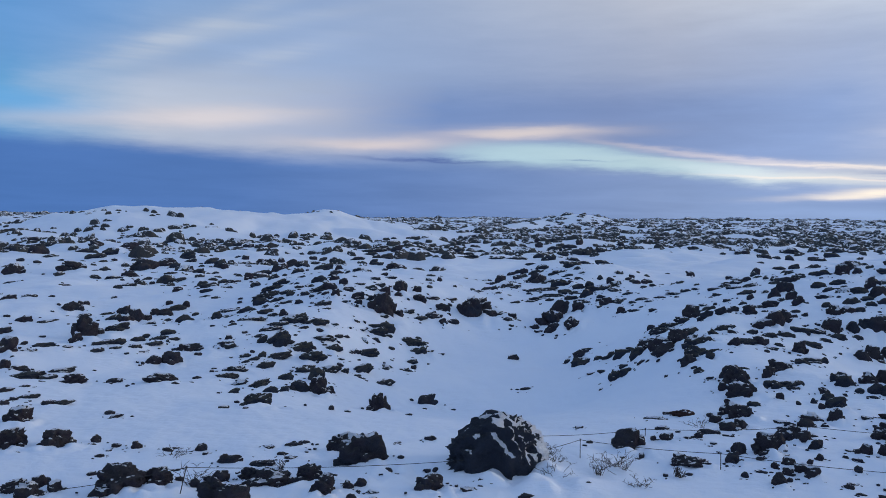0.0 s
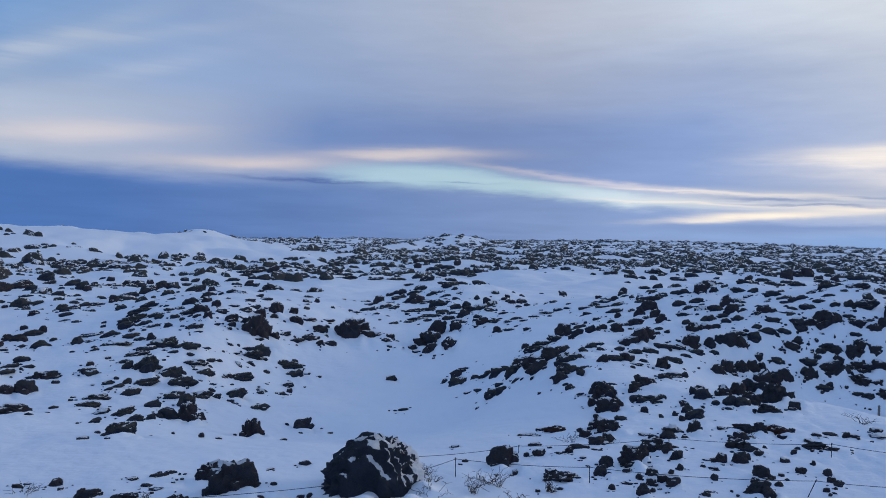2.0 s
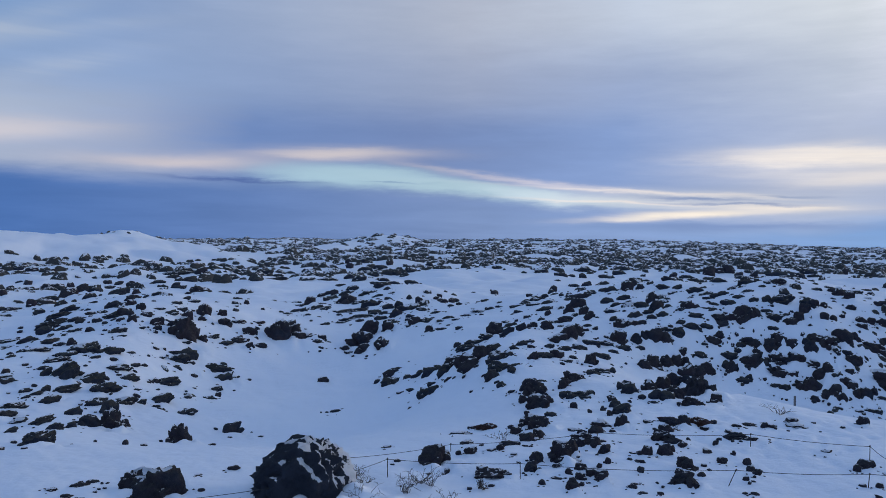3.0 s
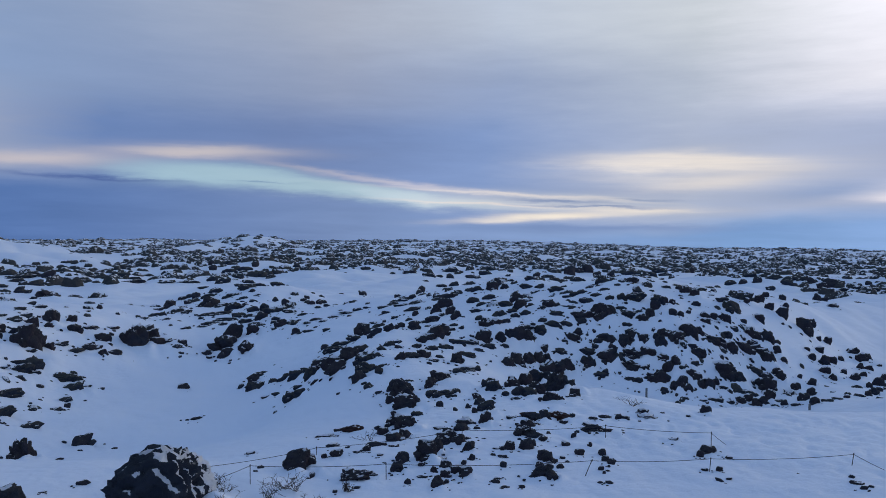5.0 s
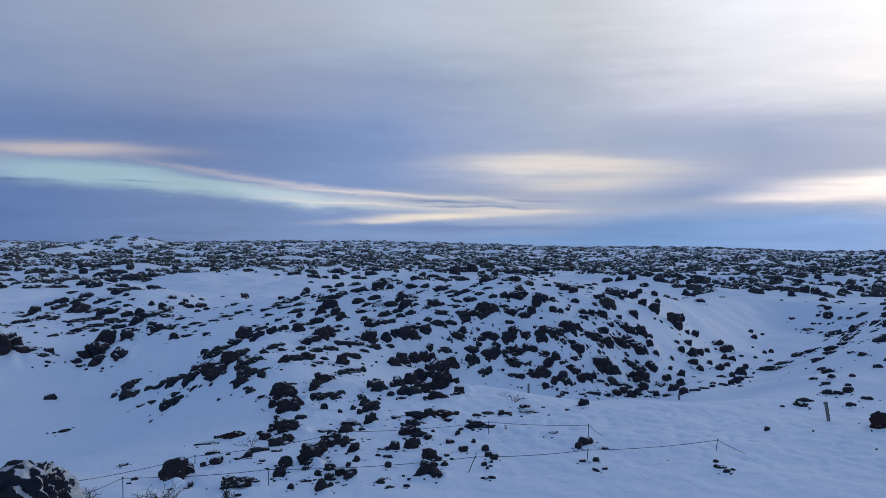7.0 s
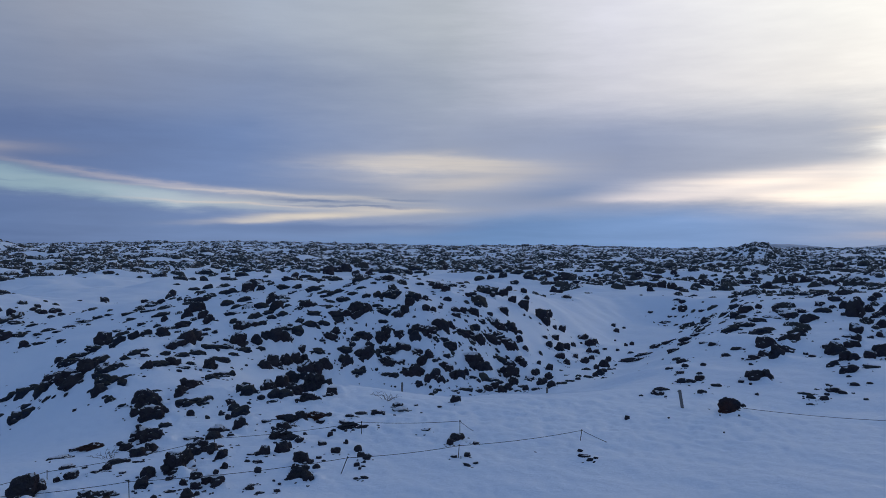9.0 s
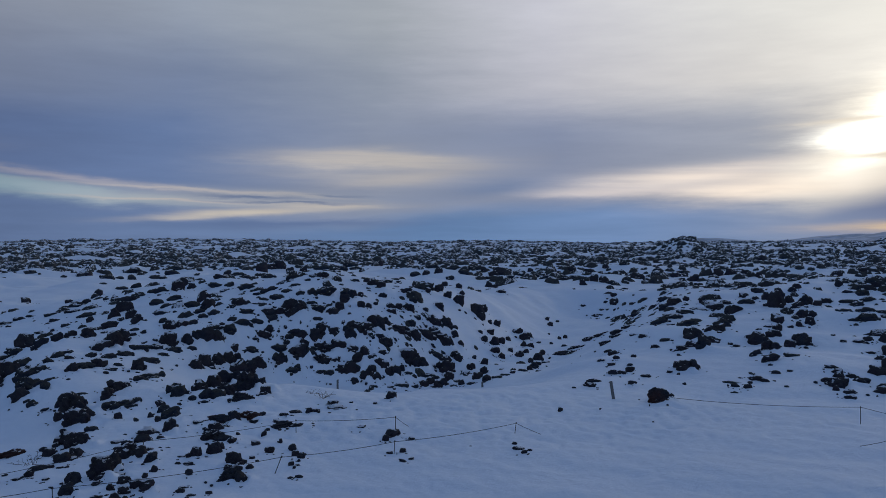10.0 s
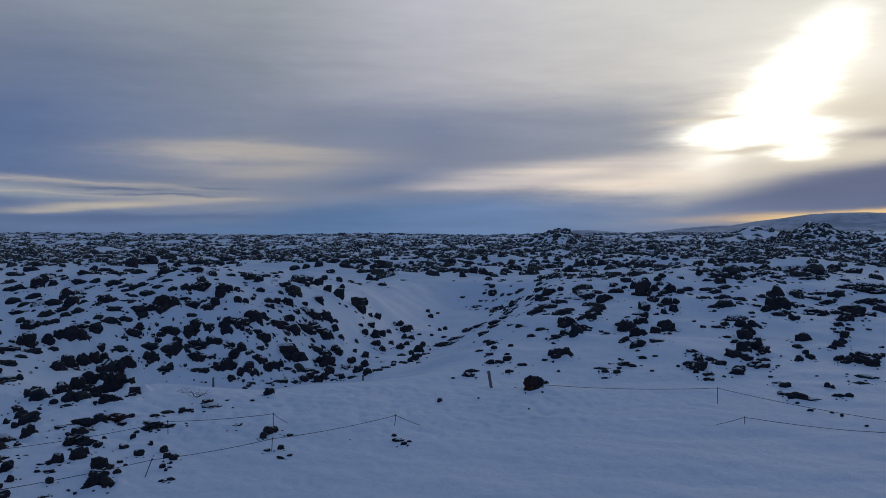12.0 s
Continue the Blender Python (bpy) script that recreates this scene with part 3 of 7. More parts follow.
def rock(x, y, width, height, mat, lean=0.0):
    """One lava rock, sunk into the snow. x, y: the middle of its foot; width: across its bearing; lean: how steeply its back rises to one side."""
    COUNT[0] += 1
    seed = COUNT[0] * 1.37 + 0.5
    r = random.Random(COUNT[0])
    mossy = mat is MOSS
    dist = math.hypot(x, y)
    fine = width / dist
    level = 4 if fine > 0.028 else 3 if fine > 0.011 else 2 if fine > 0.0045 else 1
    heads = (5 if fine > 0.022 else 4 if fine > 0.013 else 2 if fine > 0.006 else 1) if not mossy else (3 if fine > 0.016 else 2 if fine > 0.008 else 1)
    v, f = boulder(level, seed, r.uniform(0.55, 0.8) if mossy else r.uniform(0.7, 1.0), r.uniform(0.95, 1.1) if mossy else r.uniform(0.9, 1.05), heads)
    a = r.uniform(0, 6.283)
    ca, sa = math.cos(a), math.sin(a)
    across, along, z = v[:, 0] * ca - v[:, 1] * sa, v[:, 0] * sa + v[:, 1] * ca, v[:, 2] + r.uniform(0.12, 0.32)
    # the back rises to one side, and the body reaches down under the snow
    lean = lean or (r.uniform(0.08, 0.38) if mossy and x < 0.15 * y else r.uniform(-0.22, 0.26))
    z = z + 0.6 * lean * min(width / height, 2.5) * across
    up = z > 0.02
    across = across * width * 1.02 / (across[up].max() - across[up].min())
    across -= 0.5 * (across[up].max() + across[up].min())
    depth = width * (r.uniform(0.45, 0.7) if mossy else r.uniform(0.55, 0.85))
    along = along * depth / (along[up].max() - along[up].min())
    z = z / np.percentile(z, 99.6)
    z = np.where(z > 0, z * height, np.maximum(z, -1.2) * (height + 0.3 * depth))
    b = math.atan2(x, y)
    along = along + 0.32 * depth
    p = np.stack([across * math.cos(b) + along * math.sin(b), along * math.cos(b) - across * math.sin(b), z], -1)
    if mat is LAVA_RED:
        name, label = "rusty_rock", "rust-brown lava rock lying in snow"
    elif mossy and width > 1.0:
        name, label = "mossy_rock", "broad grey-green moss-covered lava rock on a snowy slope"
    elif mossy:
        name, label = "mossy_rock", "small grey-green moss-covered lava rock on a snowy slope"
    elif width > 0.8:
        name, label = "lava_boulder", "large jagged black lava boulder half buried in snow"
    elif width > 0.3:
        name, label = "lava_rock", "black clinkery lava rock sticking out of snow"
    else:
        name, label = "lava_stone", "small black lava stone on the snow"
    if width > 0.25 and dist < 70.0:
        DRIFTS.append((x, y, width, height))
    if fine > 0.008 and dist < 70.0:
        for i in range(r.randint(2, 5)):
            t, q = r.uniform(0, 6.28), width * r.uniform(0.5, 1.1)
            CHIPS.append((x + 1.3 * q * math.cos(t), y + q * math.sin(t), width * r.uniform(0.04, 0.09) * r.choice((1.0, 1.0, 1.4, 1.8))))
    base = Vector((x, y, ground_at(x, y)))
    KINDS[name] = KINDS.get(name, 0) + 1
    if KINDS[name] > 290:
        REST.setdefault((name, mat), []).append((p + np.array(base[:]), f))
        return None
    me = mesh_of(name, p, f)
    me.materials.append(mat)
    ob = new(name, me)
    ob.location = base
    return tagged(ob, label, "rock", "lava rocks in the snow")


def snowy_boulder(x, y, width, height):
    """The great boulder by the fence: a long back that climbs to a blunt crest and breaks off, with snow blown into its lee."""
    off = Vector((3.1, 8.4, 5.2))
    v, f = ICO[5]
    p = np.sign(v) * np.abs(v) ** 0.8
    crest = np.interp(p[:, 0], (-1.0, -0.78, -0.5, -0.2, 0.05, 0.3, 0.6, 0.85, 1.0), (0.12, 0.42, 0.76, 0.96, 1.0, 0.97, 0.88, 0.72, 0.42))
    out = np.empty_like(p)
    for n, (a, b) in enumerate(zip(v, p)):
        q = Vector(a)
        k = 0.95 + 0.16 * noise.noise(q * 1.4 + off) + 0.16 * noise.noise(q * 2.7 + off) + 0.12 - 0.34 * abs(noise.noise(q * 3.3 - off))
        k += 0.12 * noise.noise(q * 7.0 + off) + 0.08 * noise.noise(q * 15.0 + off) + 0.04 * noise.noise(q * 33.0 + off)
        out[n] = b * k
    z = out[:, 2] / np.sqrt(np.maximum(1 - 0.8 * v[:, 0] ** 2 - 0.5 * v[:, 1] ** 2, 0.15)) * crest
    z = z / z.max() * height
    z = np.where(z < 0, z * 0.6, z)
    b = math.atan2(x, y)
    up = z > 0
    across = out[:, 0] * width / (out[up, 0].max() - out[up, 0].min())
    along = out[:, 1] * 0.36 * width + 0.25 * width
    me = mesh_of("lava_boulder", np.stack([across * math.cos(b) + along * math.sin(b), along * math.cos(b) - across * math.sin(b), z], -1), f)
    me.materials.append(LAVA_SNOWY)
    ob = new("lava_boulder", me)
    ob.location = (x, y, ground_at(x, y))
    DRIFTS.append((x, y, width * 0.8, height * 0.7))
    return tagged(ob, "great black lava boulder patched with blown snow beside the rope", "rock", "lava rocks in the snow")


# stones and boulders beside the rope fence
rock(-1.43, 13.05, 0.23, 0.13, LAVA)
rock(-0.47, 13.16, 0.10, 0.04, LAVA)
rock(-3.29, 12.77, 0.62, 0.31, LAVA)
rock(-1.38, 13.25, 0.10, 0.03, LAVA)
rock(-1.09, 13.28, 0.14, 0.04, LAVA)
rock(-3.58, 12.91, 0.55, 0.37, LAVA)
rock(1.44, 13.34, 0.26, 0.04, LAVA)
rock(-1.11, 13.57, 0.20, 0.04, LAVA)
rock(0.50, 13.65, 0.30, 0.05, LAVA)
rock(-1.96, 13.53, 0.46, 0.27, LAVA)
rock(-0.17, 13.75, 0.50, 0.21, LAVA)
rock(-1.56, 13.81, 0.20, 0.14, LAVA)
rock(-0.06, 13.92, 0.24, 0.20, LAVA)
rock(-1.36, 13.89, 0.22, 0.14, LAVA)
rock(0.76, 14.16, 0.17, 0.06, LAVA)
rock(2.56, 13.96, 0.14, 0.08, LAVA)
rock(-2.94, 13.95, 0.94, 0.25, LAVA)
rock(-4.13, 13.68, 0.19, 0.14, LAVA)
rock(-5.25, 13.37, 0.84, 0.42, LAVA)
rock(-1.97, 14.23, 0.36, 0.09, LAVA)
rock(-2.75, 14.13, 0.32, 0.05, LAVA)
rock(-5.48, 13.35, 0.42, 0.18, LAVA)
rock(-2.31, 14.27, 0.48, 0.25, LAVA)
rock(-4.74, 13.68, 0.46, 0.31, LAVA)
rock(-3.81, 14.05, 0.32, 0.16, LAVA)
rock(-4.00, 14.07, 0.23, 0.08, LAVA)
rock(-3.35, 14.27, 0.43, 0.20, LAVA)
rock(-6.61, 13.09, 0.51, 0.25, LAVA)
rock(-1.13, 14.63, 0.21, 0.05, LAVA)
rock(-4.51, 14.02, 0.15, 0.08, LAVA)
rock(-0.93, 14.71, 0.15, 0.08, LAVA)
rock(-0.23, 14.75, 0.13, 0.05, LAVA)
rock(-3.81, 14.27, 0.17, 0.13, LAVA)
rock(-0.08, 14.79, 0.11, 0.05, LAVA)
snowy_boulder(0.99, 14.80, 1.96, 1.02)
rock(-6.39, 13.44, 0.24, 0.19, LAVA)
rock(-1.09, 14.95, 0.13, 0.04, LAVA)
rock(-7.06, 13.40, 0.44, 0.17, LAVA)
rock(-6.73, 13.63, 0.29, 0.21, LAVA)
rock(-1.49, 15.14, 1.02, 0.56, LAVA)
rock(-0.86, 15.29, 0.09, 0.07, LAVA)
rock(-3.31, 15.02, 0.51, 0.07, LAVA)
rock(7.14, 13.65, 0.16, 0.03, LAVA)
rock(-4.78, 14.65, 0.16, 0.03, LAVA)
rock(7.42, 13.54, 0.13, 0.05, LAVA)
rock(6.00, 14.25, 0.27, 0.22, LAVA)
rock(-6.76, 13.96, 0.09, 0.07, LAVA)
rock(-6.15, 14.28, 0.18, 0.05, LAVA)
rock(6.23, 14.36, 0.11, 0.09, LAVA)
rock(5.54, 14.66, 0.14, 0.11, LAVA)
rock(7.10, 14.01, 0.18, 0.06, LAVA)
rock(-1.06, 15.68, 0.14, 0.05, LAVA)
rock(-3.91, 15.24, 0.39, 0.13, LAVA)
rock(-4.09, 15.26, 0.23, 0.16, LAVA)
rock(-2.89, 15.60, 0.28, 0.02, LAVA)
rock(7.23, 14.18, 0.14, 0.04, LAVA)
rock(4.72, 15.23, 0.69, 0.15, LAVA)
rock(6.71, 14.52, 0.28, 0.21, LAVA)
rock(5.92, 14.86, 0.23, 0.03, LAVA)
rock(5.02, 15.23, 0.21, 0.08, LAVA)
rock(6.37, 14.73, 0.23, 0.14, LAVA)
rock(9.18, 13.24, 0.16, 0.05, LAVA)
rock(8.24, 13.85, 0.35, 0.18, LAVA)
rock(-3.09, 15.83, 0.23, 0.05, LAVA)
rock(4.62, 15.45, 0.35, 0.18, LAVA)
rock(9.05, 13.36, 0.12, 0.04, LAVA)
rock(6.66, 14.80, 0.30, 0.16, LAVA)
rock(8.15, 14.04, 0.47, 0.23, LAVA)
rock(6.26, 15.06, 0.16, 0.13, LAVA)
rock(-2.04, 16.27, 0.52, 0.35, LAVA, 0.2)
rock(5.61, 15.45, 0.29, 0.23, LAVA)
rock(-4.60, 15.81, 0.12, 0.05, LAVA)
rock(-1.21, 16.49, 0.12, 0.03, LAVA)
rock(6.59, 15.21, 0.29, 0.16, LAVA)
rock(-3.45, 16.26, 0.24, 0.04, LAVA)
rock(-2.99, 16.47, 0.36, 0.03, LAVA, 0.1)
rock(8.50, 14.43, 0.27, 0.12, LAVA)
rock(9.47, 13.82, 0.07, 0.06, LAVA)
rock(7.72, 14.88, 0.15, 0.12, LAVA)
rock(-6.52, 15.45, 0.19, 0.06, LAVA)
rock(7.00, 15.26, 0.12, 0.10, LAVA)
rock(-4.77, 16.09, 0.24, 0.14, LAVA)
rock(6.21, 15.62, 0.17, 0.06, LAVA)
rock(11.24, 12.53, 0.15, 0.06, LAVA)
rock(8.77, 14.37, 0.17, 0.10, LAVA)
rock(8.42, 14.60, 0.19, 0.12, LAVA)
rock(-5.40, 15.96, 0.20, 0.07, LAVA)
rock(9.61, 13.90, 0.10, 0.03, LAVA)
rock(-0.89, 16.89, 0.15, 0.03, LAVA)
rock(9.52, 14.01, 0.12, 0.10, LAVA)
rock(-2.82, 16.71, 0.24, 0.04, LAVA)
rock(3.86, 16.52, 0.69, 0.41, LAVA)
rock(11.51, 12.54, 0.12, 0.05, LAVA)
rock(-5.31, 16.21, 0.15, 0.03, LAVA)
rock(5.93, 16.00, 0.32, 0.22, LAVA)
rock(6.42, 15.83, 0.32, 0.12, LAVA)
rock(6.61, 15.78, 0.49, 0.08, LAVA)
rock(7.29, 15.51, 0.17, 0.14, LAVA)
rock(8.73, 14.76, 0.37, 0.22, LAVA)
rock(-6.05, 16.07, 0.22, 0.15, LAVA)
rock(-6.54, 15.90, 0.12, 0.03, LAVA)
rock(6.42, 15.97, 0.50, 0.40, LAVA)
rock(9.81, 14.16, 0.07, 0.06, LAVA)
rock(-0.21, 17.25, 0.27, 0.09, LAVA)
rock(8.68, 14.92, 0.27, 0.22, LAVA)
rock(-6.50, 16.18, 0.20, 0.06, LAVA)
rock(13.47, 11.10, 0.15, 0.07, LAVA)
rock(9.99, 14.32, 0.20, 0.12, LAVA)
rock(8.05, 15.51, 0.23, 0.07, LAVA)
rock(7.89, 15.69, 0.13, 0.05, LAVA)
rock(11.52, 13.25, 0.15, 0.05, LAVA)
rock(5.65, 16.65, 0.15, 0.05, LAVA)
rock(11.76, 13.08, 0.15, 0.10, LAVA)
rock(9.20, 14.99, 0.13, 0.06, LAVA)
rock(13.69, 11.13, 0.10, 0.04, LAVA)
rock(13.58, 11.33, 0.25, 0.04, LAVA)
rock(10.05, 14.62, 0.18, 0.14, LAVA)
rock(13.57, 11.46, 0.10, 0.05, LAVA)
rock(6.87, 16.42, 0.38, 0.31, LAVA)
rock(7.56, 16.20, 0.26, 0.21, LAVA)
rock(4.84, 17.24, 0.31, 0.16, LAVA)
rock(4.59, 17.34, 0.13, 0.10, LAVA)
rock(5.28, 17.17, 0.16, 0.05, LAVA)
rock(8.39, 15.90, 0.26, 0.21, LAVA)
rock(8.28, 15.97, 0.13, 0.10, LAVA)
# the edge of the hollow and the foot of the mound
rock(9.76, 15.19, 0.23, 0.13, LAVA)
rock(-7.76, 16.30, 0.73, 0.30, LAVA)
rock(13.16, 12.38, 0.05, 0.03, LAVA)
rock(8.19, 16.13, 0.18, 0.03, LAVA)
rock(5.53, 17.23, 0.21, 0.13, LAVA, 0.3)
rock(8.79, 15.85, 0.34, 0.23, LAVA)
rock(-7.14, 16.70, 0.21, 0.17, LAVA)
rock(10.24, 15.03, 0.18, 0.15, LAVA)
rock(13.90, 11.73, 0.13, 0.06, LAVA)
rock(-8.59, 16.09, 0.63, 0.35, LAVA)
rock(9.08, 16.12, 0.21, 0.16, LAVA)
rock(7.62, 16.88, 0.40, 0.24, LAVA)
rock(5.88, 17.58, 0.48, 0.07, LAVA, 0.1)
rock(5.26, 17.82, 0.12, 0.04, LAVA)
rock(7.40, 17.16, 0.54, 0.29, LAVA)
rock(9.86, 15.92, 0.19, 0.11, LAVA)
rock(12.24, 14.21, 0.16, 0.13, LAVA)
rock(10.33, 15.66, 0.12, 0.10, LAVA)
rock(12.70, 13.83, 0.16, 0.05, LAVA)
rock(5.01, 18.16, 0.33, 0.07, LAVA, 0.1)
rock(7.88, 17.20, 0.49, 0.10, LAVA)
rock(12.54, 14.30, 0.36, 0.16, LAVA)
rock(6.47, 17.95, 0.49, 0.17, LAVA)
rock(9.60, 16.50, 0.22, 0.14, LAVA)
rock(3.26, 18.87, 0.19, 0.05, LAVA)
rock(9.52, 16.79, 0.42, 0.13, LAVA)
rock(6.78, 18.19, 0.33, 0.22, LAVA)
rock(9.42, 17.05, 0.56, 0.19, LAVA)
rock(10.51, 16.61, 0.14, 0.10, LAVA)
rock(7.84, 18.06, 0.25, 0.11, LAVA)
rock(12.45, 15.37, 0.23, 0.04, LAVA)
rock(10.11, 17.10, 0.11, 0.07, LAVA)
rock(8.26, 18.12, 0.43, 0.17, LAVA)
rock(7.78, 18.41, 0.32, 0.06, LAVA)
rock(8.64, 18.07, 0.20, 0.08, LAVA)
rock(6.49, 18.99, 0.29, 0.17, LAVA)
rock(11.44, 16.64, 0.35, 0.09, LAVA)
rock(5.26, 19.60, 0.44, 0.04, LAVA, 0.3)
rock(11.23, 16.92, 0.58, 0.13, LAVA)
rock(9.74, 17.87, 0.20, 0.09, LAVA)
rock(9.93, 17.81, 0.41, 0.20, LAVA)
rock(7.08, 19.15, 0.59, 0.32, LAVA)
rock(7.27, 19.10, 0.32, 0.26, LAVA)
rock(8.60, 18.67, 0.53, 0.18, LAVA)
rock(6.54, 19.52, 0.18, 0.09, LAVA)
rock(5.97, 19.77, 0.68, 0.13, LAVA_RED)
rock(9.14, 18.59, 0.39, 0.30, LAVA)
rock(6.98, 19.56, 0.45, 0.24, LAVA)
rock(-7.78, 19.28, 0.33, 0.07, LAVA, 0.3)
rock(11.43, 17.43, 0.30, 0.08, LAVA)
rock(-9.75, 18.55, 0.66, 0.34, LAVA)
rock(18.05, 10.68, 0.05, 0.04, LAVA)
rock(5.74, 20.21, 0.30, 0.07, LAVA)
rock(20.85, 3.30, 0.09, 0.06, LAVA)
rock(11.19, 17.96, 0.45, 0.05, LAVA)
rock(-8.09, 19.63, 0.27, 0.09, LAVA)
rock(10.75, 18.37, 0.33, 0.25, LAVA)
rock(9.98, 18.81, 0.30, 0.05, MOSS)
rock(10.45, 18.62, 0.76, 0.15, LAVA_RED)
rock(11.13, 18.25, 0.76, 0.20, LAVA_RED)
rock(11.95, 17.95, 0.25, 0.06, LAVA)
rock(7.89, 20.24, 0.34, 0.12, MOSS)
rock(11.59, 18.39, 0.16, 0.09, LAVA)
rock(12.76, 17.67, 0.22, 0.08, LAVA)
rock(12.62, 17.78, 0.19, 0.15, LAVA)
rock(17.50, 13.15, 0.14, 0.11, LAVA)
rock(9.38, 19.79, 0.16, 0.13, LAVA)
rock(21.65, 3.96, 0.09, 0.08, LAVA)
rock(12.42, 18.17, 0.57, 0.06, LAVA)
rock(-4.94, 21.48, 0.82, 0.30, MOSS, 0.15)
rock(9.74, 19.82, 0.50, 0.28, MOSS)
rock(13.40, 17.55, 0.57, 0.06, LAVA)
rock(8.99, 20.19, 0.13, 0.10, MOSS)
rock(18.32, 12.43, 0.06, 0.05, LAVA)
rock(7.46, 20.93, 0.16, 0.10, LAVA)
rock(21.79, 4.70, 0.16, 0.06, LAVA)
rock(21.90, 4.23, 0.10, 0.05, MOSS)
rock(9.42, 20.29, 0.16, 0.13, LAVA)
rock(14.48, 17.25, 0.13, 0.05, LAVA)
rock(-2.60, 22.39, 0.18, 0.06, LAVA)
rock(22.05, 4.65, 0.03, 0.03, LAVA)
rock(13.57, 18.01, 0.35, 0.12, LAVA)
rock(8.79, 20.82, 0.21, 0.17, LAVA)
rock(-3.06, 22.41, 0.16, 0.13, LAVA)
rock(7.93, 21.32, 0.72, 0.39, LAVA)
rock(19.58, 11.69, 0.03, 0.03, LAVA)
rock(9.99, 20.70, 0.36, 0.20, MOSS)
rock(15.16, 17.36, 0.33, 0.22, LAVA)
rock(-3.85, 22.74, 0.08, 0.07, LAVA)
rock(20.19, 11.74, 0.67, 0.40, LAVA_RED)
rock(8.49, 21.81, 0.27, 0.21, LAVA)
rock(-10.05, 21.16, 0.77, 0.12, MOSS, 0.2)
rock(12.03, 20.12, 0.67, 0.23, LAVA)
rock(-10.32, 21.05, 0.34, 0.11, LAVA)
rock(11.16, 20.71, 0.23, 0.06, MOSS)
rock(10.59, 21.03, 0.13, 0.08, LAVA)
rock(7.81, 22.23, 0.27, 0.22, LAVA)
rock(10.16, 21.29, 0.30, 0.17, LAVA)
rock(-11.28, 20.74, 0.24, 0.12, LAVA)
rock(23.10, 4.98, 0.41, 0.08, LAVA, -0.2)
rock(9.55, 21.79, 0.37, 0.10, MOSS)
rock(23.20, 5.34, 0.58, 0.16, LAVA)
rock(9.28, 22.08, 0.34, 0.15, MOSS)
rock(11.67, 20.94, 0.51, 0.24, MOSS)
rock(11.44, 21.09, 0.44, 0.24, LAVA)
rock(11.11, 21.31, 0.24, 0.14, MOSS)
rock(9.50, 22.09, 0.62, 0.16, MOSS)
rock(20.91, 11.89, 0.38, 0.17, LAVA)
rock(9.07, 22.29, 0.24, 0.19, MOSS)
rock(12.96, 20.43, 0.34, 0.28, LAVA)
rock(8.36, 22.70, 0.79, 0.49, LAVA)
rock(9.81, 22.13, 0.45, 0.17, MOSS)
rock(12.09, 21.15, 0.52, 0.32, LAVA)
rock(9.37, 22.49, 0.28, 0.10, MOSS)
rock(23.72, 5.78, 0.35, 0.08, LAVA)
rock(11.02, 21.88, 0.52, 0.35, MOSS)
rock(24.09, 4.47, 0.35, 0.08, LAVA)
rock(-11.53, 21.63, 0.28, 0.08, LAVA)
rock(24.21, 4.23, 0.25, 0.10, LAVA)
rock(23.85, 5.93, 0.14, 0.09, LAVA)
rock(-11.32, 21.99, 0.60, 0.09, MOSS, 0.2)
rock(-1.92, 24.74, 0.75, 0.50, LAVA)
rock(7.91, 23.57, 0.21, 0.07, MOSS)
rock(12.83, 21.33, 0.89, 0.54, LAVA)
rock(8.39, 23.49, 0.46, 0.37, LAVA)
rock(11.05, 22.42, 0.36, 0.22, MOSS)
rock(11.74, 22.07, 0.50, 0.33, LAVA)
rock(13.30, 21.29, 0.47, 0.37, LAVA)
rock(9.41, 23.32, 0.18, 0.13, LAVA)
rock(9.54, 23.27, 0.39, 0.32, LAVA)
rock(-6.32, 24.45, 0.36, 0.14, MOSS)
rock(12.22, 22.16, 0.54, 0.40, LAVA)
rock(20.85, 14.50, 0.43, 0.14, LAVA)
rock(-5.27, 24.86, 0.55, 0.19, MOSS, 0.2)
rock(23.00, 10.87, 0.22, 0.05, MOSS)
rock(20.94, 14.73, 0.22, 0.05, LAVA)
rock(24.91, 6.03, 0.37, 0.14, MOSS)
rock(9.93, 23.66, 0.73, 0.37, LAVA)
rock(10.33, 23.49, 0.15, 0.07, LAVA)
rock(7.88, 24.50, 0.33, 0.18, MOSS)
rock(24.49, 8.12, 0.37, 0.09, LAVA)
rock(25.37, 4.84, 0.15, 0.11, LAVA)
rock(21.94, 13.67, 0.29, 0.11, LAVA)
rock(25.38, 4.99, 0.18, 0.15, LAVA)
rock(-12.37, 22.76, 0.48, 0.12, LAVA)
rock(9.16, 24.26, 0.33, 0.07, MOSS)
rock(-4.98, 25.48, 0.26, 0.19, MOSS)
rock(11.61, 23.24, 0.33, 0.11, MOSS)
# the lower slopes
rock(21.42, 14.76, 0.48, 0.10, LAVA)
rock(25.26, 6.33, 0.33, 0.07, MOSS)
rock(23.57, 11.10, 0.26, 0.09, MOSS)
rock(23.73, 10.79, 0.26, 0.13, LAVA)
rock(10.36, 23.94, 0.26, 0.19, LAVA)
rock(12.92, 22.68, 0.56, 0.38, LAVA)
rock(13.26, 22.54, 0.41, 0.33, LAVA)
rock(23.01, 12.49, 0.13, 0.08, LAVA)
rock(7.10, 25.27, 0.11, 0.08, LAVA)
rock(-5.80, 25.62, 0.75, 0.25, MOSS, 0.35)
rock(7.93, 25.14, 0.19, 0.07, MOSS)
rock(25.03, 8.31, 0.38, 0.11, LAVA)
rock(25.22, 7.89, 0.11, 0.06, LAVA)
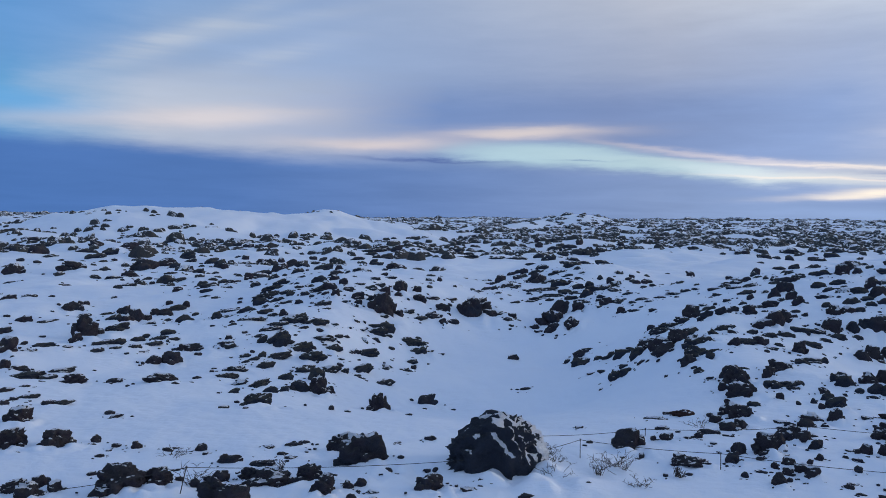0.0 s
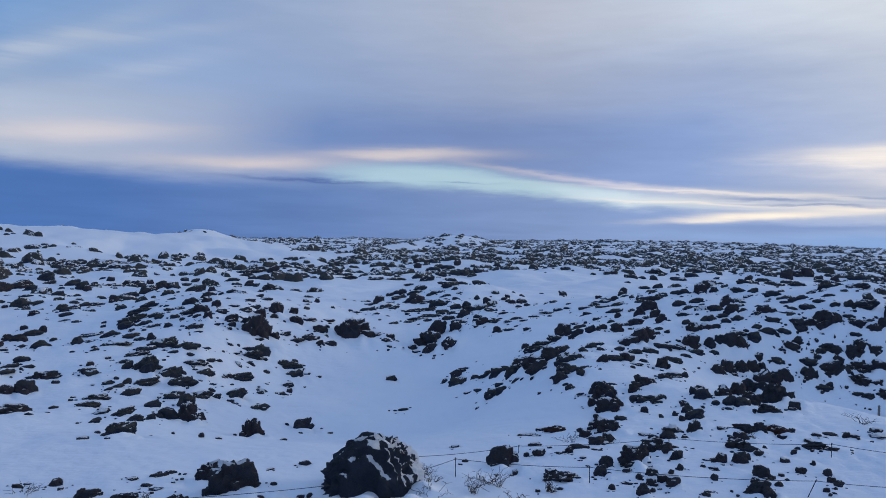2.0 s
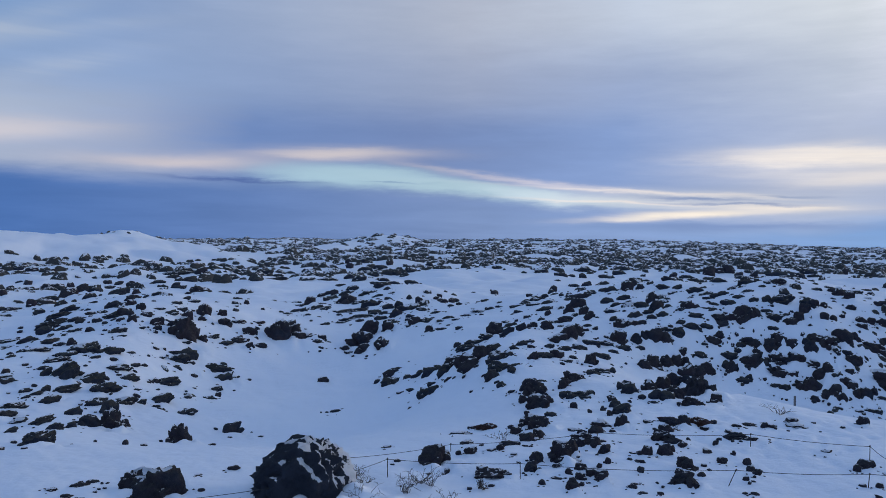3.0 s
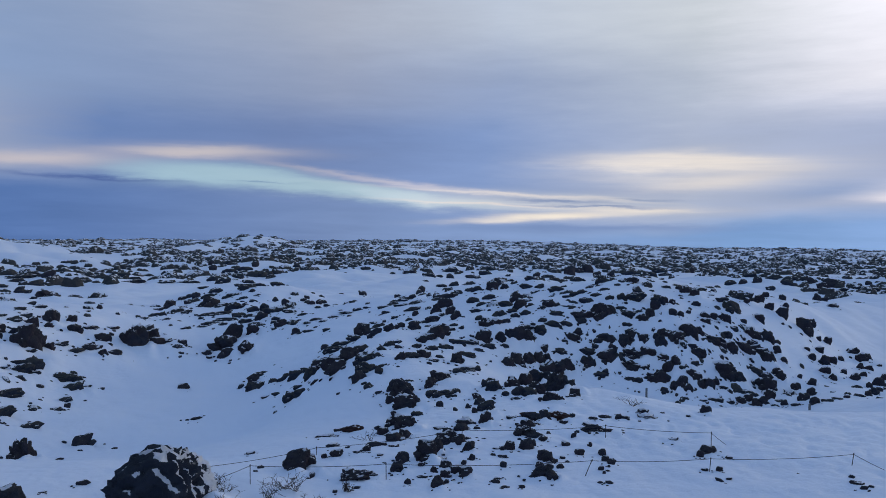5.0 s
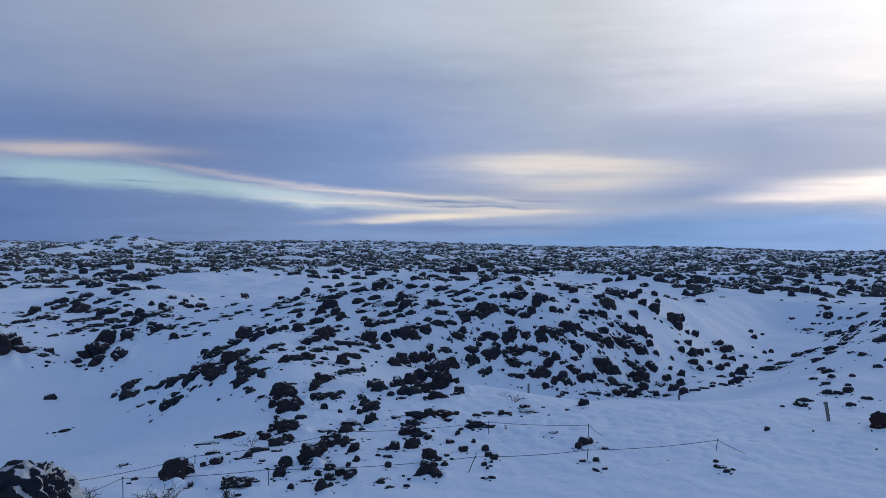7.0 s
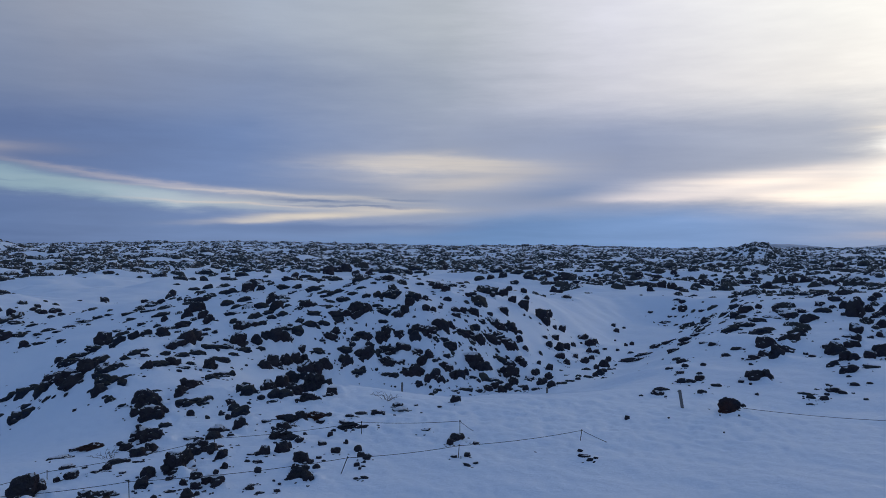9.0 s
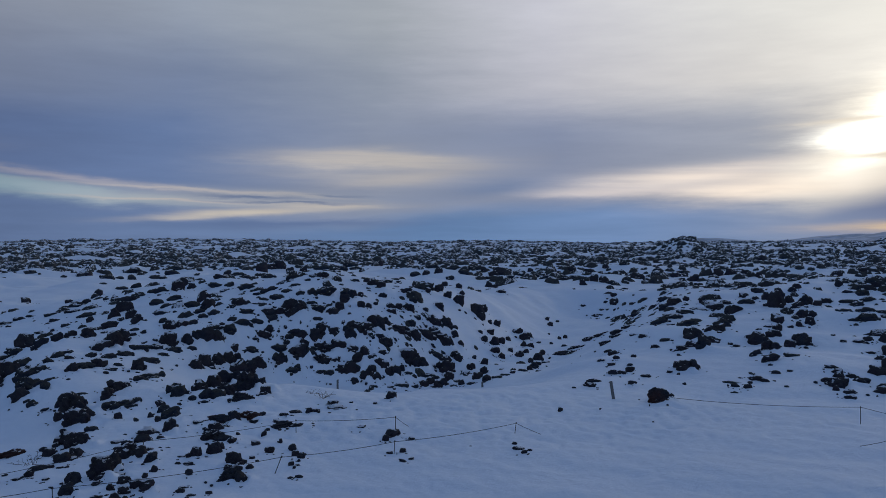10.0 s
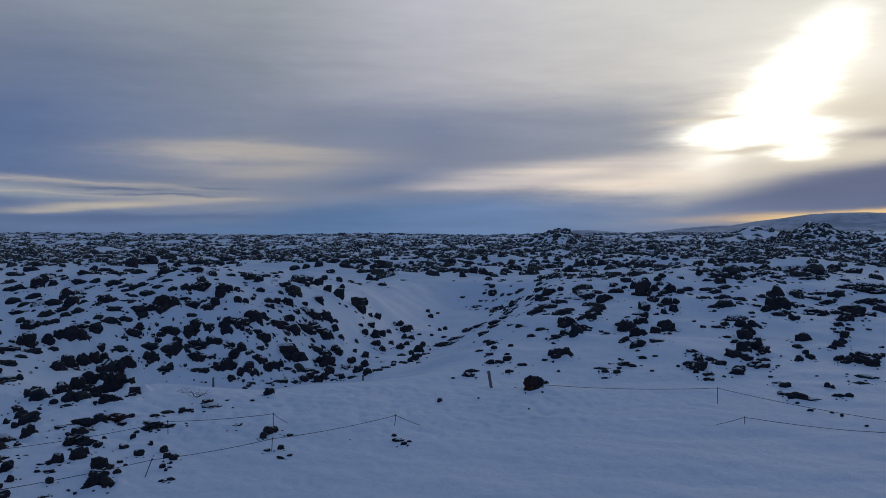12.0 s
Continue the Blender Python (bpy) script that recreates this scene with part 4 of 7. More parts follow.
rock(24.62, 9.98, 0.15, 0.06, MOSS)
rock(25.16, 8.75, 0.19, 0.15, LAVA)
rock(-3.99, 26.34, 0.77, 0.61, LAVA)
rock(24.11, 11.43, 0.65, 0.08, MOSS)
rock(-4.66, 26.30, 0.69, 0.30, LAVA)
rock(-12.33, 23.71, 0.31, 0.05, LAVA)
rock(-6.55, 25.98, 0.58, 0.14, MOSS)
rock(7.92, 25.62, 0.57, 0.31, LAVA)
rock(26.57, 4.35, 0.38, 0.07, MOSS)
rock(8.55, 25.53, 0.31, 0.25, MOSS)
rock(26.63, 4.15, 0.27, 0.05, MOSS)
rock(25.85, 7.69, 0.50, 0.23, LAVA)
rock(26.18, 6.76, 0.15, 0.06, LAVA)
rock(23.24, 13.98, 0.35, 0.09, LAVA)
rock(25.70, 8.86, 0.58, 0.31, LAVA)
rock(24.97, 10.78, 0.27, 0.12, LAVA)
rock(11.19, 24.89, 0.43, 0.15, MOSS)
rock(8.49, 25.95, 0.39, 0.20, MOSS)
rock(8.29, 26.05, 0.78, 0.35, MOSS)
rock(25.03, 11.09, 0.47, 0.15, LAVA)
rock(-9.07, 25.83, 1.10, 0.26, LAVA)
rock(22.93, 15.05, 0.31, 0.16, LAVA)
rock(-3.78, 27.22, 0.32, 0.24, LAVA)
rock(23.15, 14.82, 0.39, 0.11, LAVA)
rock(25.78, 9.56, 0.12, 0.08, LAVA)
rock(26.96, 5.59, 0.12, 0.04, LAVA)
rock(8.89, 26.06, 0.43, 0.15, MOSS)
rock(26.12, 9.11, 0.39, 0.20, LAVA)
rock(-8.90, 26.21, 0.40, 0.24, LAVA)
rock(11.56, 25.15, 0.71, 0.19, MOSS, 0.15)
rock(26.64, 7.85, 0.44, 0.16, LAVA)
rock(26.21, 9.29, 0.51, 0.15, LAVA)
rock(23.59, 14.78, 0.32, 0.20, LAVA)
rock(-10.56, 25.75, 0.60, 0.11, LAVA)
rock(26.41, 9.02, 0.60, 0.36, LAVA)
rock(27.63, 4.12, 0.32, 0.08, LAVA)
rock(27.61, 4.39, 0.52, 0.11, MOSS)
rock(24.38, 13.76, 0.20, 0.08, LAVA)
rock(-7.25, 27.07, 0.80, 0.14, MOSS, 0.25)
rock(-11.73, 25.51, 0.81, 0.32, LAVA)
rock(26.80, 8.55, 0.52, 0.16, LAVA, 0.1)
rock(9.67, 26.53, 0.40, 0.25, LAVA)
rock(12.19, 25.48, 0.24, 0.19, MOSS)
rock(25.81, 11.59, 0.20, 0.06, LAVA)
rock(-5.44, 27.82, 0.61, 0.26, MOSS, 0.2)
rock(27.44, 7.32, 0.49, 0.16, LAVA)
rock(24.99, 13.51, 0.69, 0.33, LAVA)
rock(25.17, 13.30, 0.45, 0.36, LAVA)
rock(10.79, 26.37, 0.57, 0.09, MOSS)
rock(8.56, 27.18, 0.81, 0.37, MOSS)
rock(26.34, 11.00, 0.32, 0.10, LAVA)
rock(9.03, 27.12, 0.57, 0.20, MOSS)
rock(27.58, 7.61, 0.53, 0.20, LAVA)
rock(10.18, 26.78, 0.73, 0.16, MOSS)
rock(27.28, 8.97, 0.41, 0.16, LAVA)
rock(-12.69, 25.78, 0.62, 0.16, MOSS, 0.2)
rock(25.19, 13.93, 0.29, 0.23, LAVA)
rock(10.66, 26.79, 0.53, 0.33, LAVA)
rock(-13.23, 25.63, 1.16, 0.18, MOSS, 0.15)
rock(26.81, 10.74, 0.21, 0.06, LAVA)
rock(24.48, 15.34, 0.21, 0.08, LAVA)
rock(11.82, 26.41, 0.53, 0.42, LAVA)
rock(7.86, 27.88, 0.74, 0.33, LAVA)
rock(27.45, 9.45, 0.41, 0.16, LAVA)
rock(24.25, 15.96, 0.29, 0.12, LAVA)
rock(-0.49, 29.10, 0.80, 0.42, LAVA)
rock(-4.51, 28.85, 0.63, 0.47, MOSS)
rock(11.34, 26.95, 0.37, 0.12, MOSS)
rock(8.22, 28.12, 0.83, 0.55, LAVA)
rock(28.20, 8.07, 0.50, 0.25, LAVA)
rock(6.64, 28.65, 0.46, 0.25, MOSS, 0.3)
rock(27.76, 9.75, 0.46, 0.12, LAVA)
rock(28.21, 8.49, 0.63, 0.30, LAVA)
rock(28.47, 7.66, 0.29, 0.10, LAVA)
rock(28.56, 7.50, 0.25, 0.13, LAVA)
rock(-7.38, 28.60, 0.93, 0.17, MOSS, 0.1)
rock(6.34, 28.94, 0.59, 0.32, MOSS)
rock(9.55, 28.19, 0.42, 0.17, MOSS)
rock(-12.84, 27.07, 0.94, 0.15, MOSS, 0.2)
rock(-13.98, 26.49, 0.64, 0.16, LAVA)
rock(24.85, 16.80, 0.30, 0.08, LAVA)
rock(8.89, 28.70, 0.77, 0.30, MOSS)
rock(10.24, 28.27, 0.34, 0.15, LAVA)
rock(-4.65, 29.75, 0.39, 0.12, MOSS)
rock(25.27, 16.42, 0.26, 0.13, LAVA)
rock(27.74, 11.79, 0.56, 0.26, LAVA)
rock(7.86, 29.11, 0.77, 0.39, LAVA)
rock(29.49, 6.66, 0.30, 0.24, LAVA)
rock(-14.52, 26.58, 0.39, 0.31, LAVA)
rock(28.01, 11.73, 0.35, 0.22, LAVA)
rock(10.00, 28.71, 0.47, 0.22, MOSS)
rock(11.52, 28.16, 0.56, 0.17, MOSS)
rock(29.25, 8.44, 0.56, 0.45, LAVA)
rock(11.01, 28.40, 0.39, 0.17, MOSS)
rock(6.79, 29.71, 0.30, 0.11, MOSS)
rock(-5.13, 30.09, 0.79, 0.28, MOSS)
rock(12.83, 27.72, 0.65, 0.21, MOSS)
rock(29.58, 7.84, 0.52, 0.31, LAVA)
rock(29.77, 7.32, 0.09, 0.07, LAVA)
rock(26.13, 16.21, 0.22, 0.13, LAVA)
rock(10.39, 29.05, 0.44, 0.11, MOSS)
rock(30.54, 4.56, 0.53, 0.31, LAVA)
rock(-6.64, 30.16, 0.75, 0.26, MOSS, 0.25)
rock(29.78, 8.20, 0.57, 0.36, LAVA)
rock(7.32, 30.01, 0.53, 0.41, MOSS)
rock(12.21, 28.47, 0.66, 0.22, MOSS)
rock(-4.36, 30.67, 1.11, 0.25, MOSS)
rock(-2.16, 30.98, 0.80, 0.23, MOSS)
rock(28.87, 11.46, 0.57, 0.10, MOSS)
rock(30.65, 5.34, 0.44, 0.27, LAVA)
rock(30.51, 6.51, 0.36, 0.18, LAVA)
rock(30.87, 4.96, 0.45, 0.23, LAVA)
rock(14.52, 27.70, 0.53, 0.32, LAVA)
rock(-3.28, 31.11, 0.36, 0.11, MOSS)
rock(7.84, 30.35, 0.89, 0.36, LAVA, 0.15)
rock(-3.78, 31.20, 0.36, 0.18, MOSS)
rock(-7.46, 30.54, 0.27, 0.09, MOSS)
rock(3.34, 31.36, 0.45, 0.08, LAVA)
rock(13.62, 28.48, 0.45, 0.13, MOSS)
rock(31.15, 5.68, 0.41, 0.23, LAVA)
rock(6.27, 31.06, 0.45, 0.11, MOSS)
rock(29.39, 11.84, 0.32, 0.09, LAVA)
rock(-7.24, 30.86, 0.45, 0.13, MOSS)
rock(30.41, 9.10, 0.32, 0.14, LAVA)
rock(11.77, 29.51, 0.81, 0.32, LAVA)
rock(29.06, 12.85, 0.45, 0.23, LAVA)
rock(15.31, 27.86, 0.32, 0.18, LAVA)
rock(31.43, 4.83, 0.45, 0.18, LAVA)
rock(12.97, 29.11, 0.81, 0.22, MOSS)
rock(15.17, 28.07, 0.59, 0.47, LAVA)
rock(-10.82, 30.02, 0.64, 0.30, LAVA)
rock(31.63, 4.58, 0.46, 0.28, LAVA)
rock(-10.23, 30.29, 0.82, 0.46, LAVA)
rock(31.25, 6.82, 0.23, 0.18, LAVA)
rock(-3.18, 31.83, 1.01, 0.33, MOSS, 0.3)
rock(28.04, 15.40, 0.18, 0.09, LAVA)
rock(-5.08, 31.60, 1.14, 0.38, MOSS, 0.2)
rock(-6.43, 31.39, 1.15, 0.26, MOSS, 0.5)
rock(12.25, 29.61, 0.82, 0.61, LAVA, 0.3)
rock(-15.17, 28.26, 0.18, 0.09, LAVA)
rock(-7.03, 31.30, 0.32, 0.23, MOSS)
rock(-7.69, 31.27, 0.46, 0.13, MOSS, 0.3)
rock(13.52, 29.24, 0.69, 0.13, MOSS)
rock(14.22, 28.91, 0.69, 0.18, MOSS)
rock(31.78, 5.35, 0.28, 0.19, LAVA)
rock(16.25, 27.88, 0.37, 0.28, LAVA)
rock(13.77, 29.23, 0.46, 0.18, MOSS)
rock(16.61, 27.76, 1.01, 0.51, LAVA)
rock(32.03, 5.06, 0.55, 0.23, LAVA)
rock(29.94, 12.48, 0.46, 0.28, LAVA)
rock(15.85, 28.38, 0.55, 0.44, LAVA)
rock(21.37, 24.53, 0.33, 0.06, MOSS)
rock(31.81, 7.21, 0.42, 0.14, LAVA)
rock(30.00, 12.83, 0.46, 0.37, LAVA)
rock(21.73, 24.37, 0.42, 0.14, MOSS)
rock(21.93, 24.21, 0.28, 0.19, MOSS)
rock(6.04, 32.13, 0.38, 0.09, LAVA)
rock(20.39, 25.57, 0.33, 0.19, LAVA)
rock(-12.01, 30.45, 0.19, 0.07, LAVA)
rock(22.22, 24.03, 0.38, 0.14, MOSS)
rock(21.10, 25.08, 0.42, 0.34, LAVA)
rock(16.35, 28.42, 0.61, 0.49, LAVA)
rock(14.35, 29.50, 0.79, 0.48, LAVA)
rock(8.03, 31.82, 0.23, 0.09, LAVA)
rock(24.36, 21.99, 0.38, 0.29, LAVA)
rock(15.09, 29.20, 0.51, 0.14, MOSS)
rock(-4.10, 32.63, 0.33, 0.09, MOSS)
rock(-15.72, 28.90, 0.75, 0.55, LAVA)
rock(12.93, 30.28, 0.61, 0.49, LAVA)
rock(20.80, 25.53, 0.47, 0.29, LAVA)
rock(29.31, 15.06, 0.61, 0.49, LAVA)
rock(23.07, 23.54, 0.47, 0.29, LAVA)
rock(21.02, 25.39, 0.57, 0.45, LAVA)
rock(16.72, 28.42, 0.52, 0.41, LAVA)
rock(22.71, 23.94, 0.38, 0.24, LAVA)
rock(-15.11, 29.38, 0.47, 0.06, MOSS)
rock(10.34, 31.40, 0.56, 0.34, LAVA)
rock(-11.64, 30.95, 0.38, 0.06, MOSS)
rock(17.49, 28.08, 0.61, 0.49, LAVA)
rock(-5.75, 32.58, 0.99, 0.42, MOSS, 0.25)
rock(20.53, 25.96, 0.80, 0.58, LAVA)
rock(-13.10, 30.39, 0.52, 0.16, MOSS, 0.3)
rock(23.62, 23.19, 0.38, 0.11, MOSS)
rock(23.35, 23.47, 0.47, 0.38, LAVA)
rock(21.71, 24.99, 0.47, 0.38, LAVA)
rock(19.80, 26.54, 0.47, 0.19, MOSS)
rock(24.15, 22.67, 0.38, 0.11, LAVA)
rock(18.56, 27.45, 0.80, 0.18, MOSS)
rock(32.82, 4.56, 0.19, 0.15, LAVA)
rock(24.82, 21.97, 0.24, 0.09, LAVA)
rock(21.90, 24.88, 0.57, 0.45, LAVA)
rock(20.32, 26.20, 0.57, 0.29, LAVA)
rock(32.59, 6.20, 0.38, 0.14, LAVA)
rock(15.11, 29.57, 0.61, 0.39, LAVA)
rock(19.61, 26.82, 0.43, 0.11, MOSS)
rock(23.05, 23.93, 0.38, 0.30, LAVA)
rock(23.98, 23.05, 0.29, 0.23, LAVA)
rock(29.25, 15.90, 0.52, 0.19, LAVA)
rock(-8.51, 32.19, 0.67, 0.23, MOSS, 0.1)
rock(21.17, 25.71, 0.71, 0.18, MOSS)
rock(-2.33, 33.23, 0.33, 0.14, MOSS)
rock(29.16, 16.11, 0.24, 0.10, LAVA)
rock(21.68, 25.30, 0.48, 0.38, LAVA)
rock(18.88, 27.45, 0.33, 0.24, MOSS)
rock(20.20, 26.49, 0.24, 0.14, MOSS)
rock(-12.61, 30.85, 0.52, 0.09, MOSS)
rock(-6.70, 32.68, 1.05, 0.58, MOSS, 0.45)
rock(20.52, 26.31, 0.86, 0.23, LAVA)
rock(-14.19, 30.24, 0.43, 0.09, MOSS)
rock(21.62, 25.50, 0.43, 0.34, LAVA)
rock(22.53, 24.75, 0.48, 0.11, MOSS)
rock(-12.02, 31.24, 0.62, 0.16, MOSS)
rock(16.87, 28.96, 0.38, 0.30, LAVA)
rock(-14.93, 30.00, 0.86, 0.13, MOSS, 0.15)
rock(18.46, 27.98, 0.57, 0.46, LAVA)
rock(-8.83, 32.34, 0.29, 0.20, LAVA)
rock(-10.17, 31.96, 1.34, 0.29, LAVA)
rock(11.06, 31.67, 0.57, 0.34, LAVA)
rock(22.40, 25.00, 0.29, 0.23, LAVA)
rock(-7.37, 32.78, 0.43, 0.29, MOSS, 0.5)
rock(-1.55, 33.58, 0.53, 0.11, MOSS)
rock(25.49, 21.92, 0.48, 0.06, MOSS)
rock(21.02, 26.24, 0.57, 0.46, LAVA)
rock(15.68, 29.75, 0.43, 0.34, MOSS)
rock(32.45, 8.83, 0.33, 0.20, LAVA)
rock(24.72, 22.82, 0.48, 0.29, LAVA)
rock(16.02, 29.58, 0.72, 0.57, LAVA)
rock(7.44, 32.83, 0.63, 0.34, MOSS)
rock(-6.32, 33.09, 0.48, 0.11, MOSS)
rock(18.40, 28.22, 0.38, 0.31, MOSS)
rock(23.25, 24.40, 0.43, 0.14, MOSS)
rock(16.39, 29.46, 0.62, 0.50, LAVA)
rock(33.16, 6.07, 0.48, 0.24, LAVA)
rock(21.57, 25.92, 0.43, 0.19, MOSS)
rock(23.02, 24.65, 0.48, 0.09, MOSS)
rock(30.57, 14.30, 0.29, 0.10, LAVA)
rock(23.41, 24.31, 0.72, 0.18, MOSS)
rock(20.03, 27.17, 0.96, 0.38, LAVA)
rock(13.55, 30.91, 0.33, 0.15, LAVA)
rock(-8.72, 32.61, 0.48, 0.12, MOSS)
rock(17.52, 28.87, 0.77, 0.19, MOSS)
rock(23.97, 23.79, 0.48, 0.39, LAVA)
rock(20.41, 26.92, 0.48, 0.24, LAVA)
rock(-4.54, 33.50, 0.82, 0.28, MOSS, 0.25)
rock(32.31, 10.01, 0.48, 0.07, LAVA)
rock(21.39, 26.20, 0.58, 0.45, LAVA)
rock(-15.69, 30.01, 0.27, 0.12, LAVA)
rock(29.25, 17.13, 0.34, 0.15, LAVA)
rock(-13.20, 31.23, 0.82, 0.18, MOSS, 0.3)
rock(31.50, 12.59, 0.43, 0.30, LAVA)
rock(28.43, 18.53, 0.58, 0.14, LAVA)
rock(-12.73, 31.48, 0.58, 0.24, MOSS)
rock(32.64, 9.36, 0.63, 0.40, LAVA)
rock(14.05, 30.96, 0.19, 0.15, MOSS)
rock(30.03, 15.95, 0.58, 0.24, LAVA)
rock(25.98, 21.97, 0.24, 0.15, LAVA)
rock(22.11, 25.88, 0.34, 0.15, MOSS)
rock(19.44, 27.94, 0.87, 0.49, LAVA)
rock(14.02, 31.03, 0.19, 0.12, MOSS)
rock(19.23, 28.13, 0.73, 0.34, LAVA)
rock(-4.96, 33.75, 0.24, 0.07, MOSS)
rock(12.23, 31.84, 0.58, 0.40, LAVA, 0.2)
rock(21.23, 26.72, 0.58, 0.30, LAVA)
rock(18.71, 28.54, 0.68, 0.24, MOSS)
rock(7.10, 33.39, 0.34, 0.22, MOSS)
rock(7.90, 33.22, 0.49, 0.12, MOSS)
rock(-11.63, 32.12, 0.83, 0.13, MOSS)
rock(-8.83, 33.03, 0.34, 0.22, LAVA)
rock(6.98, 33.48, 0.49, 0.17, MOSS)
rock(15.06, 30.74, 0.63, 0.40, LAVA)
rock(15.45, 30.55, 0.63, 0.35, LAVA)
rock(23.48, 24.96, 0.68, 0.50, LAVA)
rock(-7.62, 33.43, 0.49, 0.12, MOSS)
rock(23.14, 25.30, 0.98, 0.60, LAVA)
rock(17.13, 29.71, 0.53, 0.43, MOSS)
rock(20.43, 27.57, 1.22, 0.33, LAVA)
rock(20.89, 27.26, 0.73, 0.40, LAVA)
rock(33.55, 7.43, 0.54, 0.35, LAVA)
rock(11.74, 32.30, 0.44, 0.22, LAVA)
rock(20.01, 27.94, 0.49, 0.14, MOSS)
rock(16.59, 30.13, 0.88, 0.19, MOSS)
rock(13.90, 31.47, 0.34, 0.12, MOSS)
rock(19.14, 28.59, 0.29, 0.23, MOSS)
rock(31.07, 14.79, 0.20, 0.10, LAVA)
rock(19.78, 28.18, 0.49, 0.35, LAVA)
rock(32.16, 12.31, 0.68, 0.50, LAVA)
rock(18.07, 29.31, 0.34, 0.10, MOSS)
rock(-5.07, 34.11, 1.23, 0.23, MOSS, 0.2)
rock(17.16, 29.97, 0.34, 0.20, MOSS)
rock(26.66, 21.97, 0.44, 0.09, MOSS)
rock(-1.20, 34.52, 0.25, 0.20, LAVA)
rock(18.46, 29.22, 0.64, 0.35, LAVA)
rock(6.70, 33.96, 0.40, 0.23, MOSS)
rock(31.72, 13.91, 0.84, 0.50, LAVA)
rock(15.97, 30.74, 0.49, 0.20, MOSS)
rock(-3.16, 34.49, 0.99, 0.34, MOSS)
rock(19.35, 28.74, 0.44, 0.25, MOSS)
rock(22.62, 26.27, 0.64, 0.35, LAVA)
rock(33.37, 9.43, 0.59, 0.47, LAVA)
rock(31.03, 15.51, 0.64, 0.25, LAVA)
rock(23.29, 25.73, 0.74, 0.30, LAVA)
rock(25.14, 23.93, 0.60, 0.19, LAVA)
rock(34.42, 4.81, 0.20, 0.07, LAVA)
rock(21.55, 27.28, 0.64, 0.46, LAVA)
rock(24.64, 24.53, 0.75, 0.60, LAVA)
rock(19.94, 28.51, 0.54, 0.36, LAVA)
rock(29.02, 19.20, 0.35, 0.10, LAVA)
rock(18.75, 29.33, 0.49, 0.36, LAVA)
rock(7.28, 34.05, 0.30, 0.15, MOSS)
rock(20.38, 28.23, 0.59, 0.46, LAVA)
rock(-12.39, 32.55, 0.65, 0.19, MOSS)
rock(19.65, 28.77, 0.69, 0.30, LAVA)
rock(-11.12, 33.03, 0.60, 0.12, MOSS)
rock(5.98, 34.35, 0.85, 0.35, MOSS, 0.15)
rock(21.02, 27.83, 0.64, 0.41, LAVA)
rock(22.53, 26.66, 0.64, 0.20, LAVA)
rock(23.67, 25.68, 0.40, 0.31, LAVA)
rock(33.09, 11.17, 0.25, 0.10, LAVA)
rock(-11.70, 32.94, 0.65, 0.14, MOSS)
rock(17.93, 30.03, 0.79, 0.28, MOSS)
rock(20.78, 28.14, 0.60, 0.48, LAVA)
rock(30.41, 17.30, 0.50, 0.12, MOSS, 0.2)
rock(22.14, 27.14, 0.75, 0.51, LAVA)
rock(21.57, 27.62, 0.35, 0.28, MOSS)
rock(34.27, 7.41, 0.40, 0.26, LAVA)
rock(25.97, 23.57, 0.40, 0.32, LAVA)
rock(-14.60, 31.89, 0.50, 0.40, LAVA, 0.5)
rock(24.64, 24.96, 0.45, 0.36, LAVA)
rock(15.17, 31.65, 0.35, 0.21, MOSS)
rock(27.30, 22.11, 0.25, 0.20, LAVA)
rock(31.12, 16.36, 0.95, 0.46, LAVA)
rock(17.64, 30.42, 0.40, 0.20, MOSS)
rock(32.77, 12.79, 0.45, 0.31, LAVA)
rock(20.74, 28.41, 0.45, 0.36, MOSS)
rock(34.64, 6.17, 0.35, 0.26, LAVA)
rock(18.50, 29.95, 0.65, 0.20, MOSS)
rock(21.89, 27.58, 0.65, 0.36, LAVA)
rock(-4.60, 34.92, 0.65, 0.09, MOSS)
rock(33.59, 10.68, 0.60, 0.15, LAVA)
rock(-7.38, 34.51, 1.00, 0.19, MOSS, 0.35)
rock(9.51, 34.01, 1.00, 0.16, MOSS, 0.1)
rock(32.22, 14.49, 0.35, 0.21, LAVA)
rock(-6.07, 34.85, 0.50, 0.15, MOSS)
rock(22.49, 27.36, 0.60, 0.20, MOSS)
rock(25.86, 24.27, 0.41, 0.32, LAVA)
rock(-12.33, 33.26, 0.35, 0.18, MOSS)
rock(32.73, 13.73, 0.65, 0.36, LAVA)
rock(22.87, 27.16, 0.81, 0.64, LAVA)
rock(16.77, 31.30, 0.45, 0.21, MOSS)
rock(19.21, 29.88, 0.60, 0.20, LAVA)
rock(19.85, 29.50, 0.45, 0.10, MOSS)
rock(-1.34, 35.61, 0.61, 0.23, MOSS)
rock(14.49, 32.57, 0.56, 0.44, LAVA)
rock(22.82, 27.39, 0.51, 0.37, MOSS)
rock(34.09, 10.55, 0.35, 0.21, LAVA)
rock(20.96, 28.88, 0.45, 0.15, MOSS)
rock(13.54, 33.02, 0.71, 0.26, LAVA)
rock(14.79, 32.50, 0.25, 0.13, LAVA)
rock(31.99, 15.87, 0.91, 0.41, LAVA, 0.2)
rock(23.51, 26.89, 0.51, 0.21, MOSS)
rock(19.30, 30.11, 0.76, 0.31, LAVA)
rock(18.50, 30.62, 0.71, 0.20, MOSS)
rock(30.63, 18.51, 0.46, 0.15, LAVA)
rock(27.96, 22.38, 0.46, 0.26, LAVA)
rock(17.31, 31.36, 0.51, 0.26, MOSS)
rock(16.30, 31.92, 0.66, 0.31, MOSS)
rock(25.34, 25.36, 0.66, 0.31, LAVA)
rock(33.86, 11.81, 0.20, 0.08, LAVA)
